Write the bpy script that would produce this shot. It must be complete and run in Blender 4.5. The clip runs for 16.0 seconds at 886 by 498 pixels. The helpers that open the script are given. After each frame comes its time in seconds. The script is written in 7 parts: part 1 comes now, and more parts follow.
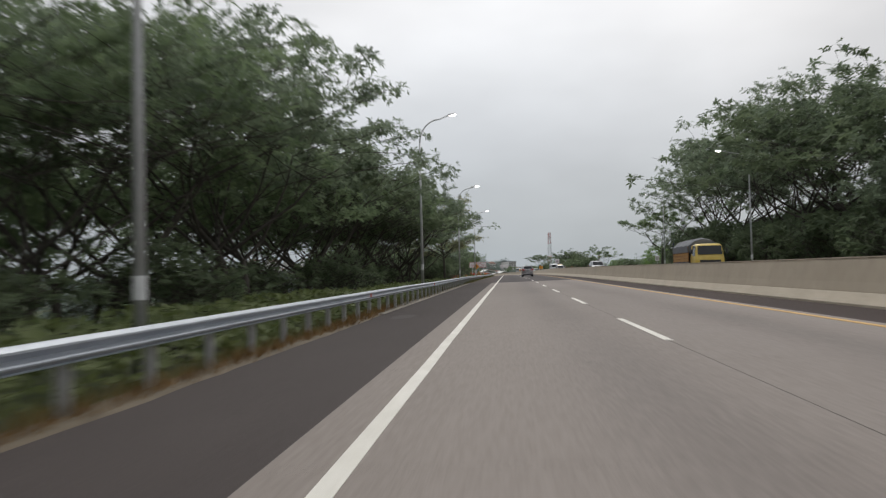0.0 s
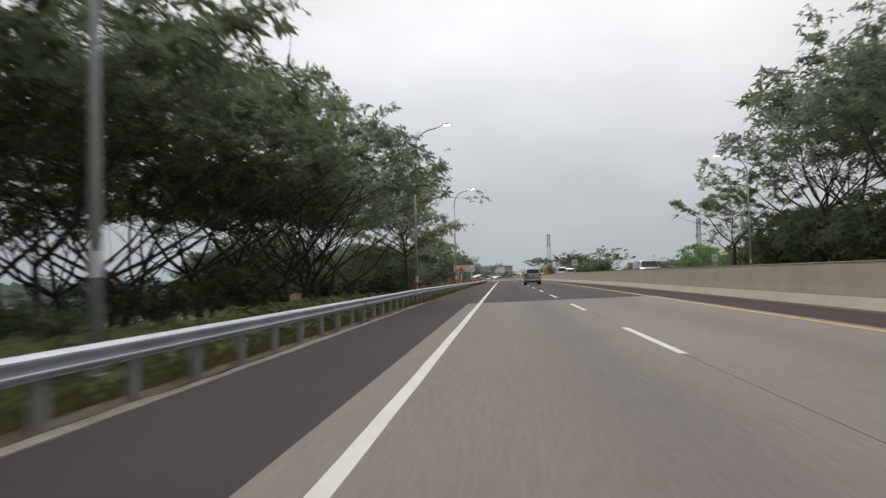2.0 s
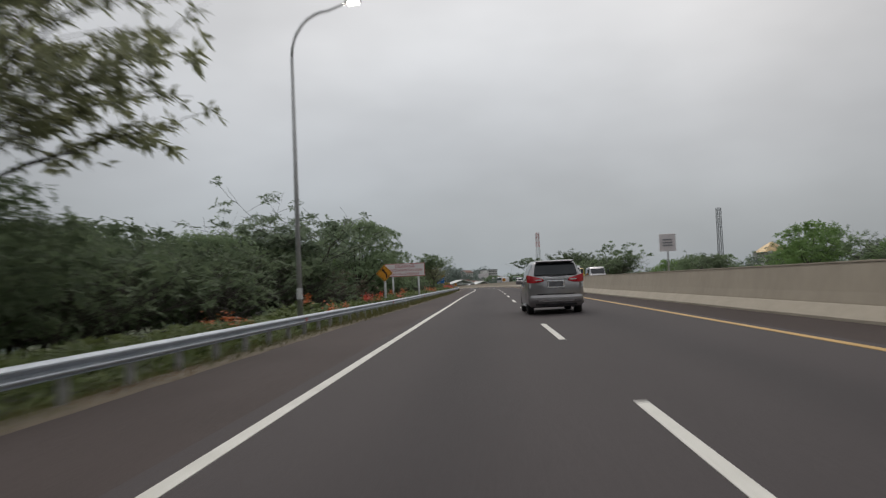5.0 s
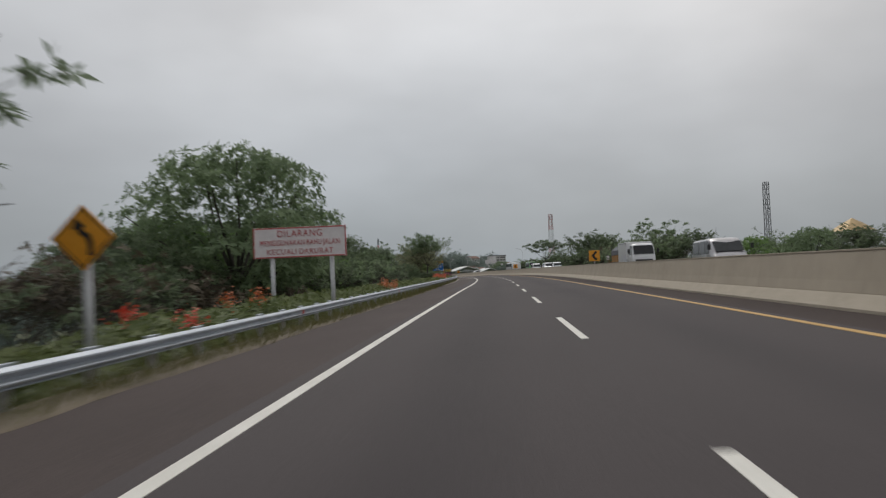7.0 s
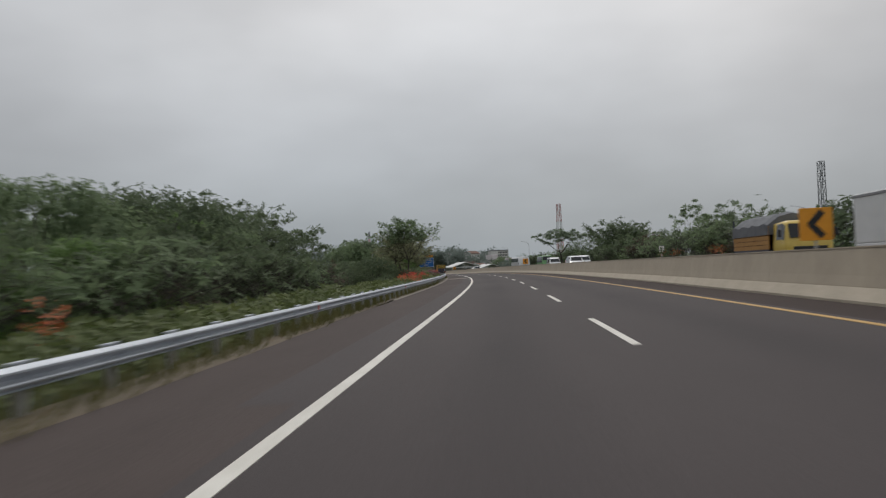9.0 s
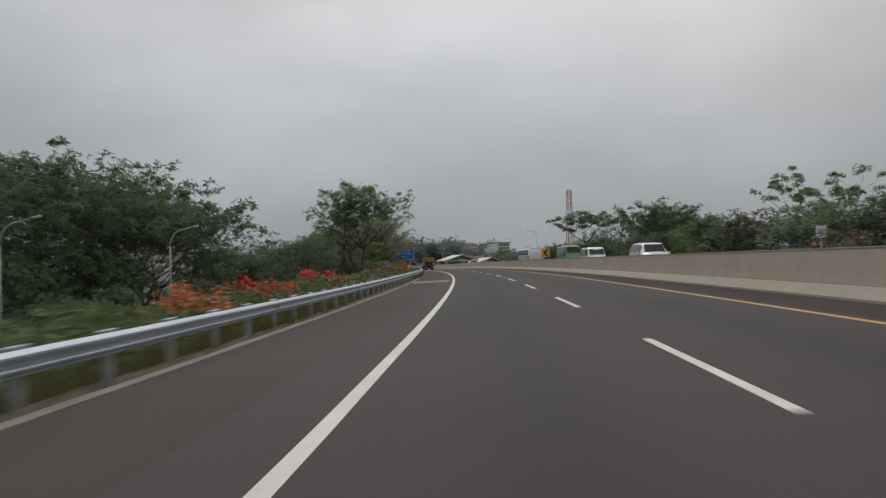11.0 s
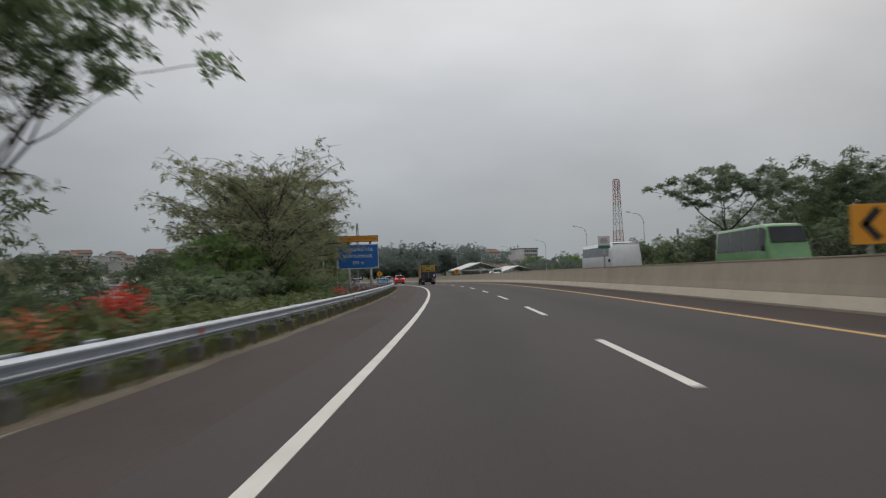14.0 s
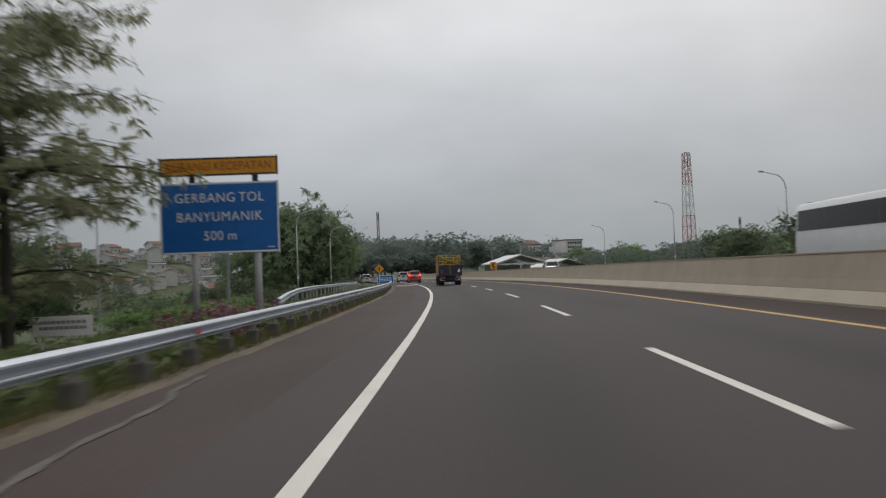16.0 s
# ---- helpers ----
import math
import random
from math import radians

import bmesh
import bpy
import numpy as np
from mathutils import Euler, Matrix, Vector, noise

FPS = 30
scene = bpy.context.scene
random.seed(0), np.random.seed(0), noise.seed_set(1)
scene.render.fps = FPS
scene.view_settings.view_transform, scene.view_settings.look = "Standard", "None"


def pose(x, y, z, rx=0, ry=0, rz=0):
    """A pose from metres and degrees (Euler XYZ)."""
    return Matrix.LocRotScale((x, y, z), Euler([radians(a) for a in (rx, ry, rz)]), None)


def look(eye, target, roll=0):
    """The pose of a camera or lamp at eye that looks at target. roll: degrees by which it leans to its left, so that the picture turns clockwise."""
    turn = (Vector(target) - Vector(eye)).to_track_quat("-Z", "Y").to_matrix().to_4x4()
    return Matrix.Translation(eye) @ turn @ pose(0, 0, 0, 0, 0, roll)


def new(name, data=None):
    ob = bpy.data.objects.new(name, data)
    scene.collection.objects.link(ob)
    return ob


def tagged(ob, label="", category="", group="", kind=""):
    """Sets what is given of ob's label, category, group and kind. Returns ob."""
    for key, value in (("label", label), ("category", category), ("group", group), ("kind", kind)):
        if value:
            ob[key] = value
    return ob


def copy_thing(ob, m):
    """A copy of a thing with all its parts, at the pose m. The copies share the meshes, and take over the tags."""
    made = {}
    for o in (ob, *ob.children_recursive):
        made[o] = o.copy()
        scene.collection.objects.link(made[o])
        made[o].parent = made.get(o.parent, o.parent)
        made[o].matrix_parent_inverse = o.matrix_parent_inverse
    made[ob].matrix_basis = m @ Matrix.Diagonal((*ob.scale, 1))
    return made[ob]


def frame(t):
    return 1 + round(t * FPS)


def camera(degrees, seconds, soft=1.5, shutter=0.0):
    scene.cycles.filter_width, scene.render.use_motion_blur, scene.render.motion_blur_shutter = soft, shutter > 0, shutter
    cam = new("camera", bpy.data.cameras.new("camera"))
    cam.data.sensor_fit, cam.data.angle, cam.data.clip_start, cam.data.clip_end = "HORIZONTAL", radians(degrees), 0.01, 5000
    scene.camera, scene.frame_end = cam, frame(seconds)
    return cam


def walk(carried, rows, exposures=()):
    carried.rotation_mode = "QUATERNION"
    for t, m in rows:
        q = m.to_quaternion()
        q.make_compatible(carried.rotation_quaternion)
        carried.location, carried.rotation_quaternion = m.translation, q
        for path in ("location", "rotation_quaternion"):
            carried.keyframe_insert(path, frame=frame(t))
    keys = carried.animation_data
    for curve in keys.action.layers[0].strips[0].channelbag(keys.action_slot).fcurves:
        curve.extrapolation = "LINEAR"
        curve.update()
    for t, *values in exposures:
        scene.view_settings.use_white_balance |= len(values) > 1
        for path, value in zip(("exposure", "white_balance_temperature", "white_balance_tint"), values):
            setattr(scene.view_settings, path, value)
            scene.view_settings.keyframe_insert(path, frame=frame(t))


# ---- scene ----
# The road runs along s (metres ahead) with l metres to the right of the lane divider and h metres above its surface.
KNOTS = np.arange(-30.0, 701.0, 40.0)
BEND = np.array([0.284, 0.327, 0.002, -0.042, 0.087, -0.045, -0.05, 0.233, 0.841, 0.943, 0.983, 1.384, 1.217, 1.093, 0.994, 0.918, 0.862, 0.825, 0.807]) / 1000.0
RISE = np.array([-0.58, -0.3, -0.02, 0.17, 0.38, 0.52, 0.61, 0.62, 0.56, 0.5, 0.36, 0.2, -0.13, -0.48, -0.82, -1.15, -1.48, -1.81, -2.13])
FALL = 0.02
LINE_S = np.arange(-30.0, 690.5, 1.0)
_k = np.interp(LINE_S, KNOTS, BEND)
_th = np.concatenate([[0.0], np.cumsum((_k[1:] + _k[:-1]) / 2)])
_th -= np.interp(0.0, LINE_S, _th)
_mid = (_th[1:] + _th[:-1]) / 2
_x = np.concatenate([[0.0], np.cumsum(-np.sin(_mid))])
_y = np.concatenate([[0.0], np.cumsum(np.cos(_mid))])
_x -= np.interp(0.0, LINE_S, _x)
_y -= np.interp(0.0, LINE_S, _y)
_ker = np.hanning(41) / np.hanning(41).sum()
_z = np.convolve(np.pad(np.interp(LINE_S, KNOTS, RISE), 20, mode="edge"), _ker, "valid")
_z -= np.interp(0.0, LINE_S, _z)


def head(s):
    """Heading of the road at s, in radians."""
    return float(np.interp(s, LINE_S, _th))


def P(s, l=0.0, h=0.0):
    """World place of a point of the road's own grid; beyond its ends the road runs straight on."""
    c = min(max(s, -30.0), 690.0)
    th = head(c)
    x, y, z = (float(np.interp(c, LINE_S, v)) for v in (_x, _y, _z))
    d = s - c
    lean = FALL * min(max(l, -12.0), 25.0)
    return Vector((x + l * math.cos(th) - d * math.sin(th), y + l * math.sin(th) + d * math.cos(th), z + lean + h))


def M(s, l=0.0, h=0.0, turn=0.0, scale=1.0):
    """Pose on the road's grid: y looks along the road, x to the right."""
    return Matrix.Translation(P(s, l, h)) @ Matrix.Rotation(head(s) + radians(turn), 4, "Z") @ Matrix.Scale(scale, 4)


# ---- camera ----
# seconds, s, l, then yaw from the road's heading, pitch and roll in degrees
ROWS = [
    (0, 45.13, -2.508, 4.83, 1.94, 1.31),
    (0.5, 55.49, -2.550, 4.78, 1.92, 1.43),
    (1, 65.70, -2.586, 4.71, 2.19, 1.51),
    (1.5, 75.41, -2.585, 4.61, 2.26, 1.58),
    (2, 85.45, -2.484, 4.56, 2.31, 1.47),
    (2.5, 95.79, -2.348, 4.39, 2.38, 1.56),
    (3, 105.98, -2.188, 4.17, 2.32, 1.48),
    (3.5, 116.01, -1.987, 4.03, 2.24, 1.48),
    (4, 126.26, -1.750, 3.91, 2.37, 1.68),
    (4.5, 136.39, -1.547, 3.58, 2.47, 2.10),
    (5, 146.51, -1.388, 3.39, 2.69, 2.41),
    (5.5, 156.81, -1.289, 3.63, 2.76, 2.55),
    (6, 167.19, -1.251, 4.00, 2.69, 2.57),
    (6.5, 177.59, -1.279, 4.26, 2.40, 2.51),
    (7, 187.96, -1.371, 4.02, 1.72, 2.41),
    (7.5, 198.19, -1.539, 3.96, 1.40, 2.22),
    (8, 208.42, -1.682, 3.91, 1.30, 2.24),
    (8.5, 218.44, -1.835, 4.21, 1.39, 2.47),
    (9, 228.54, -1.909, 4.12, 1.42, 2.36),
    (9.5, 239.33, -2.027, 4.06, 1.38, 2.08),
    (10, 250.44, -2.147, 3.94, 1.28, 1.77),
    (10.5, 261.62, -2.247, 3.71, 1.13, 1.53),
    (11, 272.65, -2.305, 3.34, 0.91, 1.50),
    (11.5, 283.26, -2.288, 2.88, 0.88, 1.77),
    (12, 294.05, -2.233, 2.66, 0.72, 2.05),
    (12.5, 304.61, -2.202, 2.32, 0.84, 2.26),
    (13, 315.07, -2.184, 2.24, 1.12, 2.36),
    (13.5, 325.50, -2.200, 2.15, 1.31, 2.31),
    (14, 335.92, -2.240, 1.84, 1.70, 2.00),
    (14.5, 346.38, -2.306, 1.53, 1.71, 2.18),
    (15, 356.88, -2.365, 1.50, 1.52, 2.12),
    (15.5, 367.28, -2.467, 1.66, 1.41, 2.20),
    (16, 377.09, -2.529, 1.95, 1.41, 2.09),
]
EYE = 1.232
cam = camera(60.02, 16.0, soft=1.25, shutter=0.42)
walk(
    cam,
    [
        (t, pose(*P(s, l, EYE), 90 + pitch, roll, math.degrees(head(s)) + yaw))
        for t, s, l, yaw, pitch, roll in ROWS
    ],
    exposures=[(0.0, 0.38), (1.5, 0.43), (2.5, 0.44), (3.2, 0.36), (4.5, 0.12), (7.0, 0.0), (9.0, 0.0), (11.0, -0.07), (13.5, -0.06), (14.2, 0.0), (15.0, 0.0), (16.0, 0.06)],
)

# ---- sky and light ----
world = bpy.data.worlds.new("overcast_sky")
scene.world = world
world.use_nodes = True
wn, wl = world.node_tree.nodes, world.node_tree.links
wn.clear()
w_out = wn.new("ShaderNodeOutputWorld")
w_bg = wn.new("ShaderNodeBackground")
w_sky = wn.new("ShaderNodeTexSky")
w_sky.sky_type, w_sky.sun_disc = "NISHITA", False
w_sky.sun_elevation, w_sky.sun_rotation = radians(48), radians(10)
w_sky.dust_density, w_sky.air_density = 4.0, 1.0
w_dim = wn.new("ShaderNodeVectorMath")
w_dim.operation = "SCALE"
w_dim.inputs["Scale"].default_value = 0.06
w_tc = wn.new("ShaderNodeTexCoord")
w_sep = wn.new("ShaderNodeSeparateXYZ")
w_ramp = wn.new("ShaderNodeValToRGB")
for pos, col in ((0.0, (0.36, 0.392, 0.408, 1)), (0.06, (0.378, 0.404, 0.42, 1)), (0.16, (0.468, 0.483, 0.495, 1)), (0.30, (0.63, 0.638, 0.642, 1)), (0.5, (0.70, 0.70, 0.70, 1)), (1.0, (0.86, 0.86, 0.86, 1))):
    e = w_ramp.color_ramp.elements.new(pos)
    e.color = col
w_ramp.color_ramp.elements.remove(w_ramp.color_ramp.elements[-1])
w_map = wn.new("ShaderNodeMapping")
w_map.inputs["Scale"].default_value = (1.0, 1.0, 2.2)
w_noise = wn.new("ShaderNodeTexNoise")
w_noise.inputs["Scale"].default_value, w_noise.inputs["Detail"].default_value = 2.3, 4.0
w_noise.inputs["Roughness"].default_value = 0.48
w_cl = wn.new("ShaderNodeMapRange")
w_cl.inputs["From Min"].default_value, w_cl.inputs["From Max"].default_value = 0.3, 0.72
w_cl.inputs["To Min"].default_value, w_cl.inputs["To Max"].default_value = 0.84, 1.18
w_mul = wn.new("ShaderNodeVectorMath")
w_mul.operation = "SCALE"
w_mix = wn.new("ShaderNodeMix")
w_mix.data_type = "RGBA"
w_mix.inputs["Factor"].default_value = 0.9
wl.new(w_tc.outputs["Generated"], w_sep.inputs[0])
wl.new(w_sep.outputs["Z"], w_ramp.inputs[0])
wl.new(w_tc.outputs["Generated"], w_map.inputs["Vector"])
wl.new(w_map.outputs[0], w_noise.inputs["Vector"])
wl.new(w_noise.outputs["Fac"], w_cl.inputs["Value"])
wl.new(w_ramp.outputs["Color"], w_mul.inputs[0])
w_dir, w_glow, w_both = wn.new("ShaderNodeVectorMath"), wn.new("ShaderNodeMapRange"), wn.new("ShaderNodeMath")
w_dir.operation, w_both.operation, w_glow.interpolation_type = "DOT_PRODUCT", "MULTIPLY", "SMOOTHERSTEP"
w_dir.inputs[1].default_value = Vector((-0.06, 0.92, 0.38)).normalized()  # thinner cloud towards the sun
w_glow.inputs["From Min"].default_value, w_glow.inputs["From Max"].default_value = 0.76, 0.99
w_glow.inputs["To Min"].default_value, w_glow.inputs["To Max"].default_value = 0.81, 1.04
wl.new(w_tc.outputs["Generated"], w_dir.inputs[0])
wl.new(w_dir.outputs["Value"], w_glow.inputs["Value"])
wl.new(w_cl.outputs[0], w_both.inputs[0])
wl.new(w_glow.outputs[0], w_both.inputs[1])
wl.new(w_both.outputs[0], w_mul.inputs["Scale"])
wl.new(w_sky.outputs[0], w_dim.inputs[0])
wl.new(w_dim.outputs[0], w_mix.inputs["A"])
w_tint = wn.new("ShaderNodeTexNoise")
w_tint.inputs["Scale"].default_value, w_tint.inputs["Detail"].default_value = 1.1, 1.0
w_hue = wn.new("ShaderNodeMix")
w_hue.data_type = "RGBA"
w_hue.inputs["A"].default_value, w_hue.inputs["B"].default_value = (0.91, 0.995, 1.09, 1), (1.05, 1.0, 0.97, 1)
w_col = wn.new("ShaderNodeMix")
w_col.data_type, w_col.blend_type = "RGBA", "MULTIPLY"
w_col.inputs["Factor"].default_value = 1.0
wl.new(w_tc.outputs["Generated"], w_tint.inputs["Vector"])
wl.new(w_tint.outputs["Fac"], w_hue.inputs["Factor"])
wl.new(w_mul.outputs[0], w_col.inputs["A"])
wl.new(w_hue.outputs["Result"], w_col.inputs["B"])
wl.new(w_col.outputs["Result"], w_mix.inputs["B"])
wl.new(w_mix.outputs["Result"], w_bg.inputs["Color"])
wl.new(w_bg.outputs[0], w_out.inputs["Surface"])

sun_data = bpy.data.lights.new("sun", "SUN")
sun_data.energy, sun_data.angle, sun_data.color = 0.7, radians(25), (1.0, 0.97, 0.93)
new("sun", sun_data).matrix_world = look((0, 0, 50), (4, -26, 18))


# ---- materials ----
def material(name, a, b=None, rough=0.7, metal=0.0, grain=8.0, stain=0.5, bump=0.0, bump_scale=60.0, coord="Object", island=0.0, obj_random=0.0, spec=0.5, stretch=(1, 1, 1), through_light=0.0, coat=0.0):
    """A surface whose colour wanders from a to b at two scales, with fine relief."""
    mat = bpy.data.materials.new(name)
    mat.use_nodes = True
    n, k = mat.node_tree.nodes, mat.node_tree.links
    bsdf = n["Principled BSDF"]
    b = b or tuple(c * 0.8 for c in a)
    tc, mp = n.new("ShaderNodeTexCoord"), n.new("ShaderNodeMapping")
    mp.inputs["Scale"].default_value = stretch
    k.new(tc.outputs[coord], mp.inputs["Vector"])
    fine, wide = n.new("ShaderNodeTexNoise"), n.new("ShaderNodeTexNoise")
    fine.inputs["Scale"].default_value, fine.inputs["Detail"].default_value = grain, 3.0
    wide.inputs["Scale"].default_value, wide.inputs["Detail"].default_value = stain, 3.0
    for node in (fine, wide):
        k.new(mp.outputs[0], node.inputs["Vector"])
    add = n.new("ShaderNodeMath")
    add.operation = "ADD"
    k.new(fine.outputs["Fac"], add.inputs[0])
    k.new(wide.outputs["Fac"], add.inputs[1])
    fac = add.outputs[0]
    for amount, source, socket in ((island, "ShaderNodeNewGeometry", "Random Per Island"), (obj_random, "ShaderNodeObjectInfo", "Random")):
        if amount:
            node, ma = n.new(source), n.new("ShaderNodeMath")
            ma.operation = "MULTIPLY_ADD"
            k.new(node.outputs[socket], ma.inputs[0])
            ma.inputs[1].default_value = amount
            k.new(fac, ma.inputs[2])
            fac = ma.outputs[0]
    rng = n.new("ShaderNodeMapRange")
    rng.inputs["From Min"].default_value, rng.inputs["From Max"].default_value = 0.72, 1.28 + island + obj_random
    k.new(fac, rng.inputs["Value"])
    mix = n.new("ShaderNodeMix")
    mix.data_type = "RGBA"
    mix.inputs["A"].default_value, mix.inputs["B"].default_value = (*a, 1), (*b, 1)
    k.new(rng.outputs[0], mix.inputs["Factor"])
    k.new(mix.outputs["Result"], bsdf.inputs["Base Color"])
    bsdf.inputs["Roughness"].default_value, bsdf.inputs["Metallic"].default_value = rough, metal
    bsdf.inputs["Specular IOR Level"].default_value = spec
    bsdf.inputs["Coat Weight"].default_value = coat
    if bump:
        bn, bp = n.new("ShaderNodeTexNoise"), n.new("ShaderNodeBump")
        bn.inputs["Scale"].default_value, bn.inputs["Detail"].default_value = bump_scale, 4.0
        bp.inputs["Strength"].default_value, bp.inputs["Distance"].default_value = bump, 0.02
        k.new(mp.outputs[0], bn.inputs["Vector"])
        k.new(bn.outputs["Fac"], bp.inputs["Height"])
        k.new(bp.outputs[0], bsdf.inputs["Normal"])
    if through_light:
        tr, ms = n.new("ShaderNodeBsdfTranslucent"), n.new("ShaderNodeMixShader")
        k.new(mix.outputs["Result"], tr.inputs["Color"])
        ms.inputs[0].default_value = through_light
        k.new(bsdf.outputs[0], ms.inputs[1])
        k.new(tr.outputs[0], ms.inputs[2])
        k.new(ms.outputs[0], n["Material Output"].inputs["Surface"])
    return mat


def glowing(name, colour, strength):
    mat = bpy.data.materials.new(name)
    mat.use_nodes = True
    bsdf = mat.node_tree.nodes["Principled BSDF"]
    bsdf.inputs["Base Color"].default_value = (*colour, 1)
    bsdf.inputs["Emission Color"].default_value = (*colour, 1)
    bsdf.inputs["Emission Strength"].default_value = strength
    return mat


